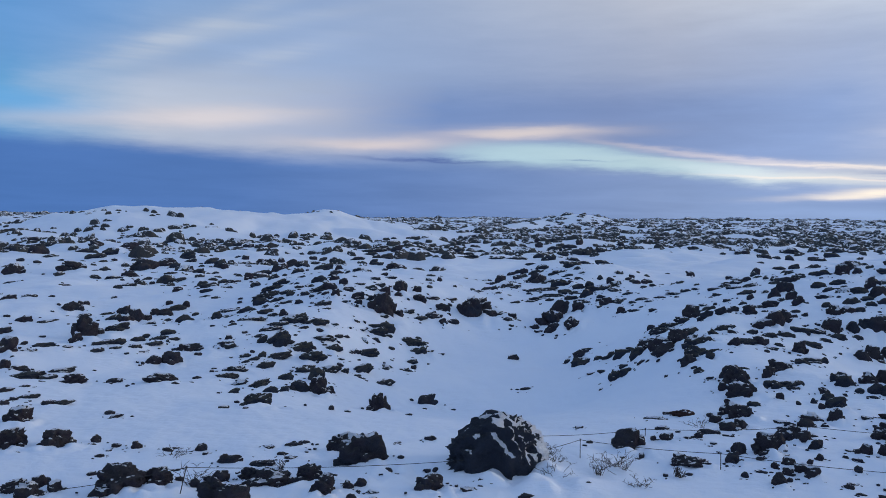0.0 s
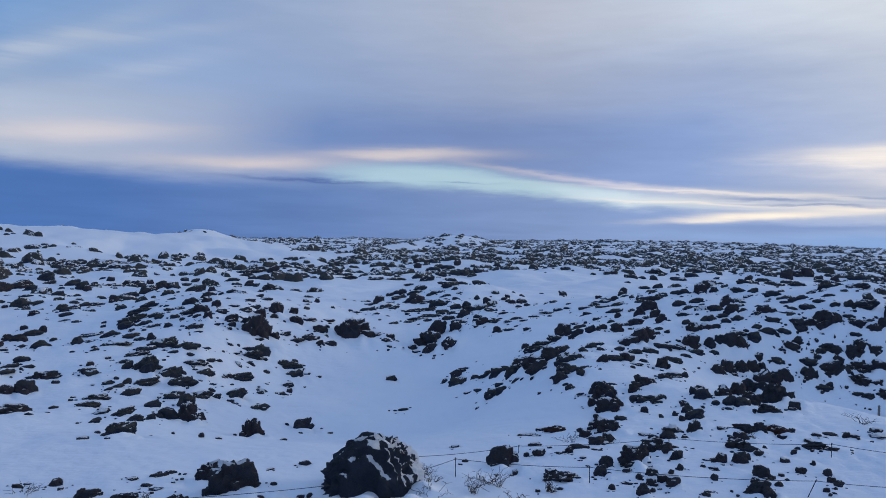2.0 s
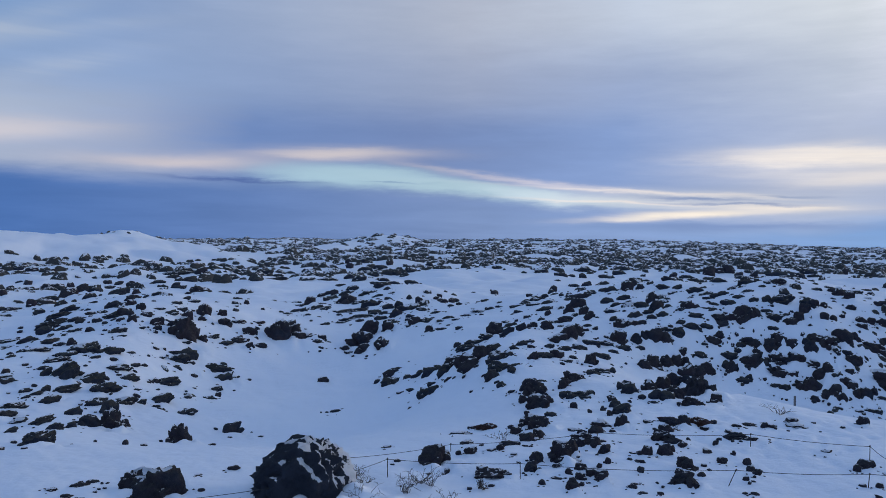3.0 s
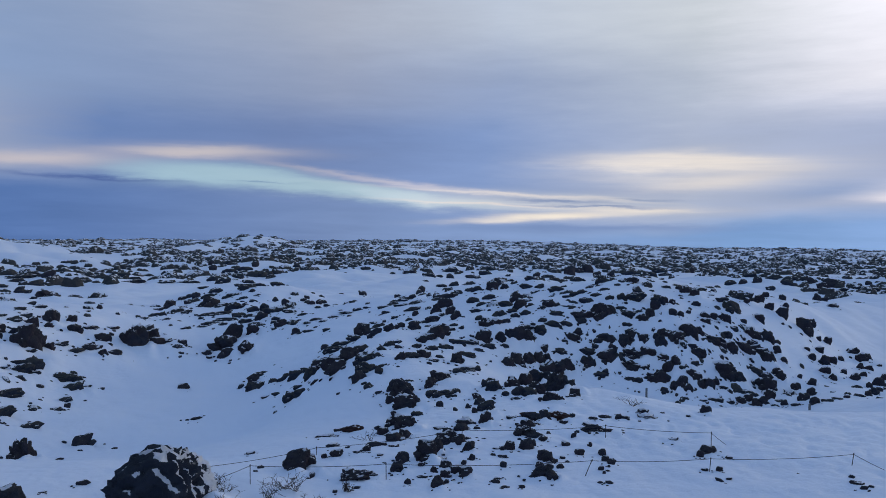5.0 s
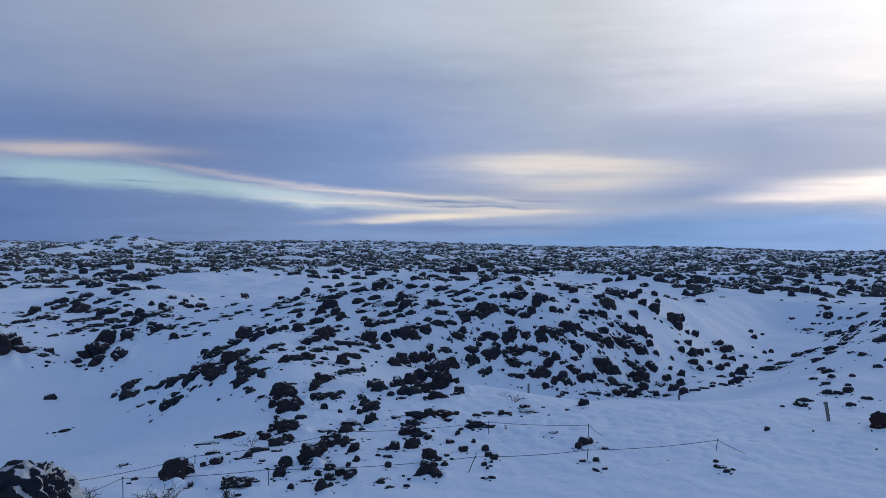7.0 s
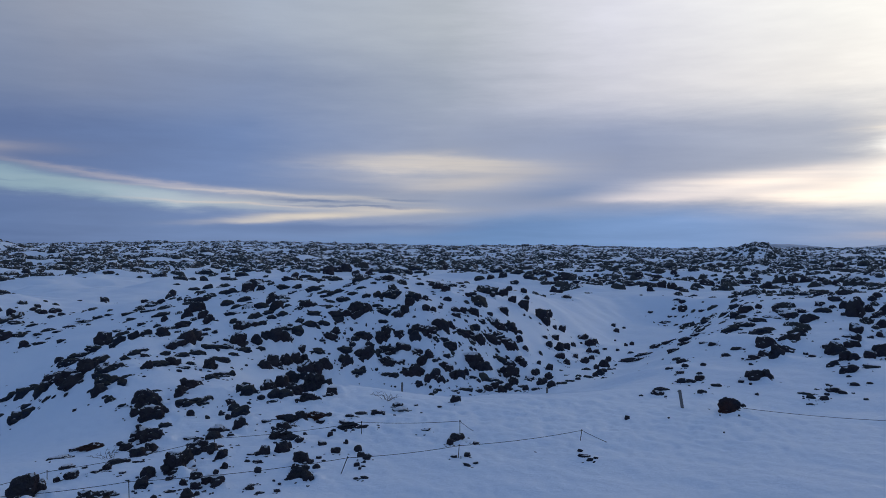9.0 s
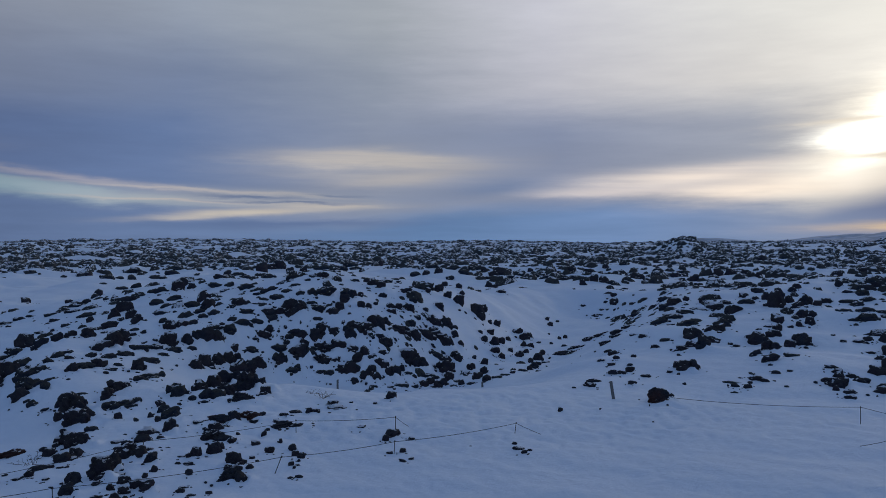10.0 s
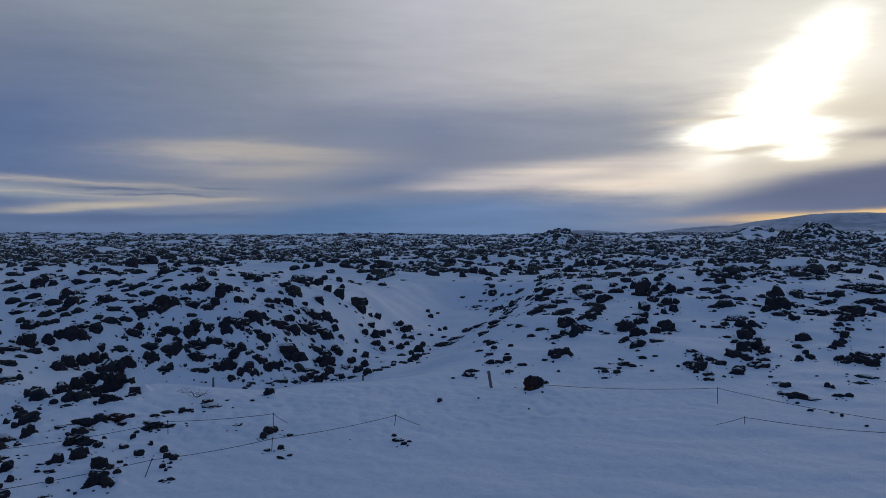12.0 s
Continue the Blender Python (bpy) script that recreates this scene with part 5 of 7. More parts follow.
rock(9.28, 34.66, 0.56, 0.26, MOSS)
rock(10.37, 34.36, 0.82, 0.28, MOSS)
rock(25.16, 25.61, 0.51, 0.31, MOSS)
rock(21.59, 28.68, 0.61, 0.37, LAVA)
rock(-14.56, 32.83, 1.28, 0.84, LAVA)
rock(19.80, 29.97, 0.46, 0.32, LAVA)
rock(-11.64, 33.98, 0.67, 0.23, MOSS, 0.15)
rock(35.38, 6.22, 0.41, 0.33, LAVA)
rock(-5.53, 35.50, 1.07, 0.30, MOSS, 0.2)
rock(-5.98, 35.43, 0.56, 0.20, MOSS)
rock(20.18, 29.74, 1.12, 0.74, LAVA)
rock(23.86, 26.87, 0.77, 0.36, LAVA)
rock(22.23, 28.26, 0.20, 0.13, LAVA)
rock(9.97, 34.57, 1.02, 0.14, MOSS, 0.15)
rock(-7.10, 35.27, 0.67, 0.20, MOSS)
# the mound and the mossy slope
rock(34.57, 10.09, 0.51, 0.37, LAVA)
rock(23.50, 27.31, 0.51, 0.37, LAVA)
rock(25.11, 25.89, 0.46, 0.15, MOSS)
rock(24.28, 26.71, 0.41, 0.26, LAVA)
rock(21.17, 29.27, 1.07, 0.34, MOSS)
rock(25.96, 25.13, 0.46, 0.37, LAVA)
rock(28.31, 22.47, 0.36, 0.21, LAVA)
rock(21.99, 28.73, 0.51, 0.41, LAVA)
rock(24.60, 26.57, 0.62, 0.48, LAVA)
rock(29.52, 21.01, 0.05, 0.04, LAVA)
rock(20.63, 29.79, 0.62, 0.49, LAVA)
rock(-7.49, 35.45, 0.36, 0.13, MOSS)
rock(-6.62, 35.64, 1.29, 0.41, MOSS, 0.25)
rock(21.57, 29.15, 0.67, 0.26, MOSS)
rock(30.85, 19.09, 0.41, 0.07, LAVA)
rock(10.88, 34.67, 0.93, 0.58, LAVA)
rock(35.02, 9.70, 0.52, 0.32, LAVA)
rock(26.92, 24.43, 0.36, 0.29, LAVA)
rock(17.06, 32.18, 0.52, 0.16, MOSS)
rock(18.32, 31.50, 0.36, 0.16, MOSS)
rock(26.07, 25.51, 0.57, 0.37, LAVA)
rock(19.16, 31.03, 0.46, 0.10, MOSS)
rock(5.69, 36.04, 0.26, 0.21, MOSS, 0.5)
rock(24.48, 27.06, 0.47, 0.21, LAVA)
rock(33.76, 14.00, 0.41, 0.33, LAVA)
rock(-9.27, 35.35, 0.36, 0.13, MOSS)
rock(18.61, 31.49, 0.67, 0.38, LAVA)
rock(23.03, 28.41, 0.36, 0.29, LAVA)
rock(6.22, 36.04, 0.58, 0.37, LAVA)
rock(21.28, 29.77, 0.52, 0.16, MOSS)
rock(-4.94, 36.29, 0.36, 0.10, MOSS)
rock(17.48, 32.21, 0.67, 0.49, LAVA)
rock(36.07, 6.63, 0.31, 0.10, LAVA)
rock(33.59, 14.72, 0.26, 0.08, LAVA)
rock(18.92, 31.42, 0.36, 0.24, LAVA)
rock(23.37, 28.37, 0.36, 0.22, LAVA)
rock(-3.11, 36.63, 0.47, 0.13, MOSS)
rock(-5.42, 36.37, 0.47, 0.13, MOSS)
rock(30.64, 20.39, 0.68, 0.15, LAVA, 0.3)
rock(22.63, 29.09, 0.52, 0.42, LAVA)
rock(-1.09, 36.91, 0.90, 0.37, MOSS)
rock(-13.92, 34.21, 1.05, 0.34, MOSS, 0.2)
rock(27.04, 25.16, 0.21, 0.17, LAVA)
rock(25.53, 26.82, 0.84, 0.37, LAVA)
rock(-8.58, 36.04, 1.32, 0.14, MOSS, 0.1)
rock(25.04, 27.33, 0.53, 0.21, MOSS)
rock(26.28, 26.17, 0.69, 0.55, LAVA)
rock(34.15, 14.53, 0.37, 0.11, LAVA)
rock(35.89, 9.47, 0.26, 0.08, LAVA)
rock(35.62, 10.58, 1.05, 0.21, LAVA)
rock(9.41, 35.96, 0.37, 0.22, LAVA)
rock(18.19, 32.43, 0.42, 0.16, MOSS)
rock(-0.62, 37.19, 0.53, 0.15, MOSS)
rock(20.32, 31.25, 0.53, 0.25, MOSS)
rock(-6.46, 36.71, 0.48, 0.21, MOSS)
rock(24.53, 28.08, 0.48, 0.22, LAVA)
rock(36.65, 6.90, 0.26, 0.08, LAVA)
rock(26.24, 26.53, 0.80, 0.38, LAVA)
rock(3.36, 37.17, 0.53, 0.24, LAVA)
rock(31.39, 20.19, 0.48, 0.10, LAVA)
rock(-3.69, 37.15, 0.43, 0.07, MOSS)
rock(33.57, 16.36, 0.79, 0.38, MOSS)
rock(26.11, 26.80, 0.80, 0.32, LAVA)
rock(23.21, 29.35, 0.53, 0.42, LAVA)
rock(22.26, 30.10, 1.06, 0.38, MOSS)
rock(24.08, 28.68, 0.26, 0.19, LAVA)
rock(-3.07, 37.33, 1.12, 0.37, MOSS, 0.2)
rock(21.79, 30.48, 0.42, 0.33, MOSS)
rock(6.66, 36.89, 0.38, 0.16, LAVA)
rock(21.38, 30.80, 0.42, 0.22, MOSS)
rock(36.97, 6.32, 0.37, 0.16, LAVA)
rock(-2.60, 37.51, 0.59, 0.16, MOSS)
rock(31.52, 20.53, 0.53, 0.07, MOSS)
rock(-7.33, 36.91, 0.43, 0.33, LAVA)
rock(26.19, 27.02, 0.53, 0.27, LAVA)
rock(-1.49, 37.60, 1.56, 0.33, MOSS, -0.2)
rock(24.80, 28.39, 0.48, 0.28, LAVA)
rock(29.77, 23.15, 0.38, 0.10, LAVA)
rock(25.72, 27.72, 0.54, 0.16, MOSS)
rock(27.25, 26.22, 0.32, 0.26, LAVA)
rock(-7.82, 37.00, 0.54, 0.16, MOSS)
rock(23.81, 29.46, 0.32, 0.25, LAVA)
rock(6.92, 37.25, 0.81, 0.09, MOSS, 0.3)
rock(34.15, 16.42, 0.54, 0.28, LAVA)
rock(17.56, 33.59, 0.86, 0.27, MOSS)
rock(25.20, 28.32, 0.38, 0.30, LAVA, 0.3)
rock(37.48, 5.68, 0.27, 0.08, LAVA)
rock(16.34, 34.23, 0.81, 0.16, MOSS)
rock(21.12, 31.51, 0.54, 0.14, MOSS)
rock(23.34, 29.92, 0.59, 0.28, MOSS)
rock(37.34, 6.81, 0.43, 0.22, LAVA)
rock(-2.69, 37.92, 0.98, 0.49, MOSS, 0.2)
rock(33.54, 17.97, 0.97, 0.27, MOSS)
rock(25.67, 28.10, 0.54, 0.39, LAVA)
rock(28.76, 25.01, 0.38, 0.30, LAVA)
rock(29.66, 23.95, 0.27, 0.22, LAVA)
rock(-18.28, 33.46, 0.54, 0.25, LAVA)
rock(35.48, 14.10, 0.22, 0.11, LAVA)
rock(-13.16, 35.86, 0.60, 0.10, MOSS)
rock(27.34, 26.74, 0.43, 0.35, LAVA)
rock(-3.30, 38.13, 0.87, 0.10, MOSS, 0.15)
rock(-8.27, 37.39, 0.82, 0.24, MOSS)
rock(26.62, 27.55, 0.60, 0.39, LAVA)
rock(26.83, 27.35, 0.54, 0.39, LAVA)
rock(25.70, 28.43, 0.33, 0.17, LAVA)
rock(-5.51, 38.05, 0.44, 0.11, MOSS)
rock(37.51, 8.56, 0.44, 0.22, LAVA)
rock(-11.84, 36.64, 0.82, 0.36, MOSS, 0.2)
rock(30.21, 23.94, 0.55, 0.34, LAVA)
rock(28.94, 25.57, 0.50, 0.28, LAVA)
rock(27.36, 27.32, 0.82, 0.45, LAVA)
rock(37.67, 8.73, 0.33, 0.23, LAVA)
rock(36.08, 14.01, 0.33, 0.26, LAVA)
rock(29.79, 24.75, 0.44, 0.28, LAVA)
rock(-14.33, 35.99, 0.61, 0.31, LAVA)
rock(35.87, 14.81, 0.66, 0.40, LAVA)
rock(25.26, 29.53, 0.44, 0.23, LAVA)
rock(26.80, 28.17, 0.33, 0.17, LAVA)
rock(23.26, 31.18, 0.60, 0.29, MOSS)
rock(-10.57, 37.48, 0.50, 0.40, MOSS)
rock(-5.75, 38.52, 0.83, 0.22, MOSS, 0.25)
rock(38.38, 6.73, 0.72, 0.40, LAVA)
rock(-13.95, 36.46, 0.72, 0.57, LAVA)
rock(-10.06, 37.75, 0.83, 0.10, MOSS)
rock(33.86, 19.50, 0.94, 0.34, MOSS, 0.25)
rock(22.08, 32.27, 0.55, 0.14, MOSS)
rock(-14.82, 36.19, 0.78, 0.28, MOSS)
rock(14.69, 36.27, 0.28, 0.14, LAVA)
rock(20.65, 33.25, 0.50, 0.11, MOSS)
rock(28.03, 27.33, 0.28, 0.22, LAVA)
rock(-9.24, 38.08, 0.84, 0.25, MOSS)
rock(26.58, 28.81, 0.39, 0.29, MOSS)
rock(37.77, 10.50, 0.28, 0.11, LAVA)
rock(36.75, 13.77, 0.45, 0.36, LAVA)
rock(20.94, 33.20, 0.39, 0.23, MOSS)
rock(34.82, 18.17, 0.72, 0.17, MOSS)
rock(21.34, 33.02, 0.61, 0.23, MOSS)
rock(15.75, 36.09, 0.50, 0.40, LAVA)
rock(38.25, 9.39, 0.73, 0.17, LAVA)
rock(-13.72, 36.95, 0.56, 0.26, LAVA)
rock(-2.91, 39.36, 0.62, 0.11, MOSS)
rock(-12.88, 37.39, 0.39, 0.14, MOSS)
rock(-17.51, 35.48, 0.90, 0.10, MOSS)
rock(13.93, 37.06, 0.39, 0.17, MOSS)
rock(18.75, 34.91, 0.67, 0.54, LAVA)
rock(-4.82, 39.34, 0.39, 0.11, MOSS)
rock(33.34, 21.44, 0.73, 0.17, LAVA, 0.3)
rock(-2.99, 39.60, 1.47, 1.05, LAVA)
rock(30.34, 25.80, 0.28, 0.23, LAVA)
rock(33.83, 21.09, 0.85, 0.11, LAVA, 0.25)
rock(-4.19, 39.72, 0.40, 0.20, LAVA)
rock(-10.24, 38.61, 1.14, 0.13, MOSS, 0.1)
rock(29.59, 26.84, 0.34, 0.27, LAVA)
rock(-7.05, 39.37, 0.45, 0.20, LAVA)
rock(-18.57, 35.42, 0.74, 0.29, LAVA)
rock(28.09, 28.49, 0.45, 0.36, LAVA)
rock(27.06, 29.48, 0.34, 0.27, LAVA)
rock(26.96, 29.61, 0.74, 0.29, LAVA)
rock(25.98, 30.54, 0.57, 0.36, LAVA)
rock(32.27, 23.80, 1.14, 0.16, LAVA, 0.5)
rock(31.06, 25.37, 0.29, 0.23, LAVA)
rock(30.05, 26.58, 0.57, 0.46, LAVA)
rock(37.46, 14.43, 0.63, 0.41, LAVA)
rock(-11.86, 38.35, 0.34, 0.17, MOSS)
rock(-2.18, 40.12, 0.51, 0.35, LAVA)
rock(31.68, 24.85, 0.34, 0.28, LAVA)
rock(39.75, 6.55, 0.86, 0.47, LAVA)
rock(38.98, 10.17, 0.51, 0.29, LAVA)
rock(-7.75, 39.55, 0.57, 0.17, MOSS)
rock(35.21, 19.63, 1.03, 0.23, MOSS, 0.25)
rock(38.56, 11.91, 0.74, 0.35, MOSS)
rock(15.47, 37.29, 0.57, 0.46, LAVA, 0.2)
rock(-5.36, 40.02, 0.46, 0.36, LAVA)
rock(-4.24, 40.17, 0.69, 0.38, LAVA)
rock(37.96, 14.11, 0.40, 0.32, LAVA)
rock(38.53, 12.49, 0.57, 0.17, MOSS)
rock(-3.57, 40.37, 0.46, 0.30, LAVA)
rock(14.57, 37.82, 0.34, 0.28, LAVA, 0.3)
rock(25.96, 31.18, 0.52, 0.41, LAVA)
rock(39.49, 9.39, 0.46, 0.18, LAVA)
rock(13.13, 38.49, 0.20, 0.16, LAVA)
rock(10.39, 39.33, 0.46, 0.14, MOSS)
rock(0.05, 40.68, 0.46, 0.30, LAVA)
rock(12.71, 38.66, 0.58, 0.11, MOSS)
rock(-5.90, 40.27, 0.40, 0.21, LAVA)
rock(-1.17, 40.69, 0.93, 0.16, MOSS, 0.2)
rock(-13.36, 38.46, 0.81, 0.38, LAVA)
rock(17.74, 36.66, 0.52, 0.18, MOSS)
rock(30.03, 27.54, 0.29, 0.15, LAVA)
rock(-9.04, 39.77, 0.81, 0.35, MOSS)
rock(-19.56, 35.87, 0.29, 0.12, LAVA)
rock(13.73, 38.49, 0.46, 0.15, MOSS)
rock(30.85, 26.83, 0.41, 0.33, LAVA)
rock(-6.61, 40.38, 0.29, 0.12, MOSS)
rock(6.62, 40.47, 0.88, 0.54, LAVA)
rock(0.53, 41.05, 0.76, 0.23, LAVA)
rock(24.23, 33.15, 0.87, 0.27, LAVA)
rock(-1.76, 41.03, 0.70, 0.20, MOSS)
rock(-16.84, 37.48, 0.70, 0.17, MOSS)
rock(39.84, 10.13, 0.76, 0.61, LAVA)
rock(-8.36, 40.30, 0.76, 0.23, MOSS)
rock(5.70, 40.79, 0.82, 0.42, LAVA)
rock(-6.99, 40.59, 0.47, 0.27, MOSS)
rock(-0.48, 41.25, 1.06, 0.23, LAVA)
rock(-15.97, 38.07, 0.65, 0.11, MOSS)
rock(39.85, 10.81, 0.41, 0.12, LAVA)
rock(25.77, 32.32, 0.47, 0.15, MOSS)
rock(-14.02, 38.92, 0.47, 0.33, LAVA)
rock(-4.87, 41.11, 0.82, 0.21, LAVA)
rock(-15.33, 38.46, 0.71, 0.39, LAVA)
rock(9.78, 40.35, 0.88, 0.11, MOSS, 0.2)
rock(-13.10, 39.45, 0.89, 0.30, MOSS)
rock(31.02, 27.70, 0.41, 0.31, LAVA)
rock(23.48, 34.33, 0.88, 0.24, MOSS)
rock(33.86, 24.16, 0.89, 0.14, LAVA, 0.4)
rock(-7.73, 40.87, 0.65, 0.24, MOSS)
rock(40.84, 8.06, 0.59, 0.30, LAVA)
rock(26.44, 32.19, 0.35, 0.18, LAVA)
rock(28.84, 30.09, 0.35, 0.28, LAVA)
rock(-5.88, 41.27, 0.89, 0.43, LAVA)
rock(-6.28, 41.24, 1.18, 0.30, MOSS, 0.2)
rock(16.36, 38.39, 1.06, 0.61, LAVA)
rock(41.28, 6.23, 0.65, 0.24, LAVA)
rock(9.13, 40.79, 0.48, 0.34, LAVA)
rock(4.85, 41.57, 0.48, 0.24, LAVA)
rock(39.66, 13.41, 0.59, 0.15, MOSS)
rock(40.72, 9.89, 0.89, 0.62, LAVA)
rock(-7.96, 41.17, 1.01, 0.24, MOSS, 0.35)
rock(32.61, 26.40, 0.48, 0.24, LAVA)
rock(32.42, 26.63, 0.36, 0.29, LAVA)
rock(28.99, 30.40, 0.89, 0.43, MOSS)
rock(29.81, 29.64, 0.48, 0.38, LAVA)
rock(30.23, 29.26, 0.66, 0.50, LAVA)
rock(14.96, 39.34, 0.89, 0.21, MOSS, 0.2)
rock(17.92, 38.12, 0.72, 0.31, MOSS)
rock(-9.06, 41.14, 1.49, 0.36, MOSS, 0.35)
rock(37.08, 19.99, 0.90, 0.18, MOSS)
rock(-17.72, 38.22, 1.08, 0.42, LAVA, 0.2)
rock(40.25, 12.54, 0.90, 0.24, MOSS)
rock(3.38, 42.05, 0.84, 0.24, LAVA)
rock(-12.93, 40.15, 0.42, 0.34, LAVA)
rock(40.43, 12.04, 1.20, 0.17, MOSS)
rock(5.70, 41.83, 1.68, 0.67, LAVA)
rock(39.36, 15.33, 0.60, 0.31, LAVA)
rock(38.26, 17.99, 0.90, 0.43, LAVA)
rock(21.81, 36.23, 0.90, 0.31, MOSS)
rock(-3.08, 42.18, 0.66, 0.50, LAVA)
rock(41.66, 7.67, 0.60, 0.18, LAVA)
rock(41.50, 8.63, 0.72, 0.24, LAVA)
rock(34.09, 25.24, 0.30, 0.09, LAVA)
rock(0.04, 42.43, 0.78, 0.37, LAVA)
rock(1.44, 42.48, 1.39, 1.03, LAVA)
rock(-7.51, 41.87, 0.54, 0.15, MOSS)
rock(-3.82, 42.40, 0.72, 0.24, MOSS)
rock(40.04, 14.64, 0.42, 0.31, LAVA)
rock(32.43, 27.72, 0.30, 0.24, LAVA)
rock(0.24, 42.67, 0.30, 0.24, LAVA)
rock(-5.26, 42.36, 0.48, 0.35, LAVA)
rock(2.48, 42.62, 0.91, 0.43, LAVA)
rock(41.76, 8.94, 0.42, 0.15, LAVA)
rock(13.91, 40.44, 0.55, 0.15, MOSS)
rock(31.44, 28.99, 0.85, 0.68, LAVA)
rock(39.99, 15.21, 0.73, 0.58, LAVA)
rock(-2.40, 42.77, 0.55, 0.25, LAVA)
rock(41.76, 9.71, 0.61, 0.31, LAVA)
rock(-1.24, 42.86, 0.79, 0.37, LAVA, 0.1)
rock(3.75, 42.71, 0.49, 0.28, LAVA)
rock(38.04, 19.90, 1.03, 0.11, MOSS)
rock(-4.46, 42.76, 0.67, 0.09, MOSS)
rock(10.80, 41.61, 0.49, 0.12, MOSS)
rock(38.60, 19.13, 0.92, 0.31, LAVA)
rock(42.49, 7.23, 1.10, 0.31, LAVA)
rock(-13.95, 40.79, 0.37, 0.22, LAVA)
rock(3.03, 43.03, 0.92, 0.18, LAVA)
rock(8.35, 42.34, 0.37, 0.09, MOSS)
rock(30.28, 30.80, 0.61, 0.45, LAVA)
rock(10.05, 42.01, 0.55, 0.12, MOSS)
rock(39.88, 16.63, 1.10, 0.88, LAVA)
rock(1.93, 43.21, 1.54, 0.69, LAVA)
rock(-17.88, 39.39, 0.31, 0.25, LAVA)
rock(37.62, 21.44, 0.61, 0.32, MOSS)
rock(28.31, 32.83, 0.74, 0.19, MOSS, 0.2)
rock(19.23, 38.89, 0.80, 0.28, MOSS)
rock(8.67, 42.52, 0.68, 0.41, LAVA)
rock(34.48, 26.41, 0.19, 0.13, LAVA)
rock(-0.59, 43.43, 0.74, 0.18, LAVA)
rock(10.57, 42.16, 0.68, 0.12, MOSS)
rock(32.39, 29.00, 0.25, 0.20, LAVA)
rock(-17.74, 39.70, 0.37, 0.22, LAVA)
rock(9.38, 42.47, 0.74, 0.25, MOSS)
rock(6.33, 43.03, 1.05, 0.84, LAVA, 0.5)
rock(-3.42, 43.37, 0.68, 0.19, MOSS)
rock(-2.32, 43.61, 0.81, 0.64, LAVA)
rock(43.34, 6.00, 0.81, 0.38, LAVA)
rock(34.31, 27.14, 0.25, 0.13, LAVA)
rock(15.04, 41.12, 0.93, 0.15, MOSS, 0.2)
rock(7.39, 43.16, 0.75, 0.51, LAVA)
rock(42.77, 9.47, 0.44, 0.16, LAVA)
rock(-9.08, 42.87, 1.24, 0.28, MOSS, 0.35)
rock(-5.91, 43.60, 0.56, 0.32, LAVA)
rock(39.70, 19.06, 0.75, 0.19, LAVA)
rock(40.16, 18.22, 0.87, 0.32, MOSS)
rock(11.66, 42.53, 0.44, 0.13, LAVA)
rock(34.13, 27.95, 0.63, 0.50, LAVA)
rock(0.44, 44.12, 0.69, 0.12, LAVA)
rock(40.98, 16.39, 0.56, 0.45, LAVA)
rock(33.15, 29.14, 0.44, 0.35, LAVA)
rock(-12.14, 42.51, 0.38, 0.13, MOSS)
rock(36.24, 25.32, 0.57, 0.26, LAVA, 0.4)
rock(-6.73, 43.72, 0.94, 0.35, LAVA)
rock(-1.42, 44.24, 0.50, 0.33, LAVA)
rock(42.95, 10.75, 0.94, 0.75, LAVA)
rock(-3.74, 44.13, 0.63, 0.16, MOSS, 0.2)
rock(21.91, 38.56, 0.56, 0.16, MOSS)
rock(14.37, 41.98, 0.88, 0.12, MOSS, 0.2)
rock(36.78, 24.92, 0.63, 0.19, LAVA, 0.3)
rock(39.56, 20.28, 0.44, 0.33, LAVA)
rock(17.57, 40.93, 0.82, 0.29, LAVA)
rock(37.09, 24.67, 0.38, 0.13, LAVA, 0.3)
rock(18.00, 40.82, 0.57, 0.26, LAVA)
rock(34.69, 28.08, 0.44, 0.36, LAVA)
rock(8.63, 43.82, 0.44, 0.19, MOSS)
rock(29.69, 33.37, 0.32, 0.13, LAVA)
rock(39.08, 21.70, 0.82, 0.46, LAVA)
rock(12.59, 42.92, 1.27, 0.08, MOSS)
rock(42.63, 13.74, 0.76, 0.26, MOSS)
rock(7.74, 44.23, 0.96, 0.25, MOSS)
rock(34.49, 28.77, 0.64, 0.33, LAVA)
rock(-12.79, 43.09, 0.57, 0.09, MOSS)
rock(33.28, 30.26, 0.51, 0.41, LAVA)
rock(13.15, 43.06, 0.64, 0.16, MOSS)
rock(42.50, 15.15, 0.77, 0.26, LAVA)
rock(13.69, 43.11, 0.51, 0.10, MOSS)
rock(-3.00, 45.25, 0.84, 0.13, MOSS)
rock(43.09, 14.31, 0.77, 0.20, MOSS)
rock(32.86, 31.53, 0.39, 0.27, LAVA)
rock(-6.00, 45.15, 0.84, 0.26, LAVA)
rock(8.92, 44.70, 0.58, 0.20, MOSS)
rock(4.03, 45.41, 0.32, 0.10, LAVA)
rock(19.62, 41.16, 0.77, 0.33, MOSS)
rock(-21.78, 40.10, 0.78, 0.26, LAVA)
rock(20.39, 40.83, 0.71, 0.57, LAVA)
rock(15.88, 42.87, 0.84, 0.20, MOSS, 0.3)
rock(18.66, 41.84, 0.78, 0.23, MOSS)
rock(19.33, 41.59, 0.58, 0.27, MOSS)
rock(10.38, 44.75, 0.59, 0.16, MOSS)
rock(15.36, 43.30, 0.46, 0.17, MOSS)
rock(7.34, 45.50, 0.79, 0.23, MOSS, 0.2)
rock(42.42, 18.08, 0.59, 0.41, LAVA)
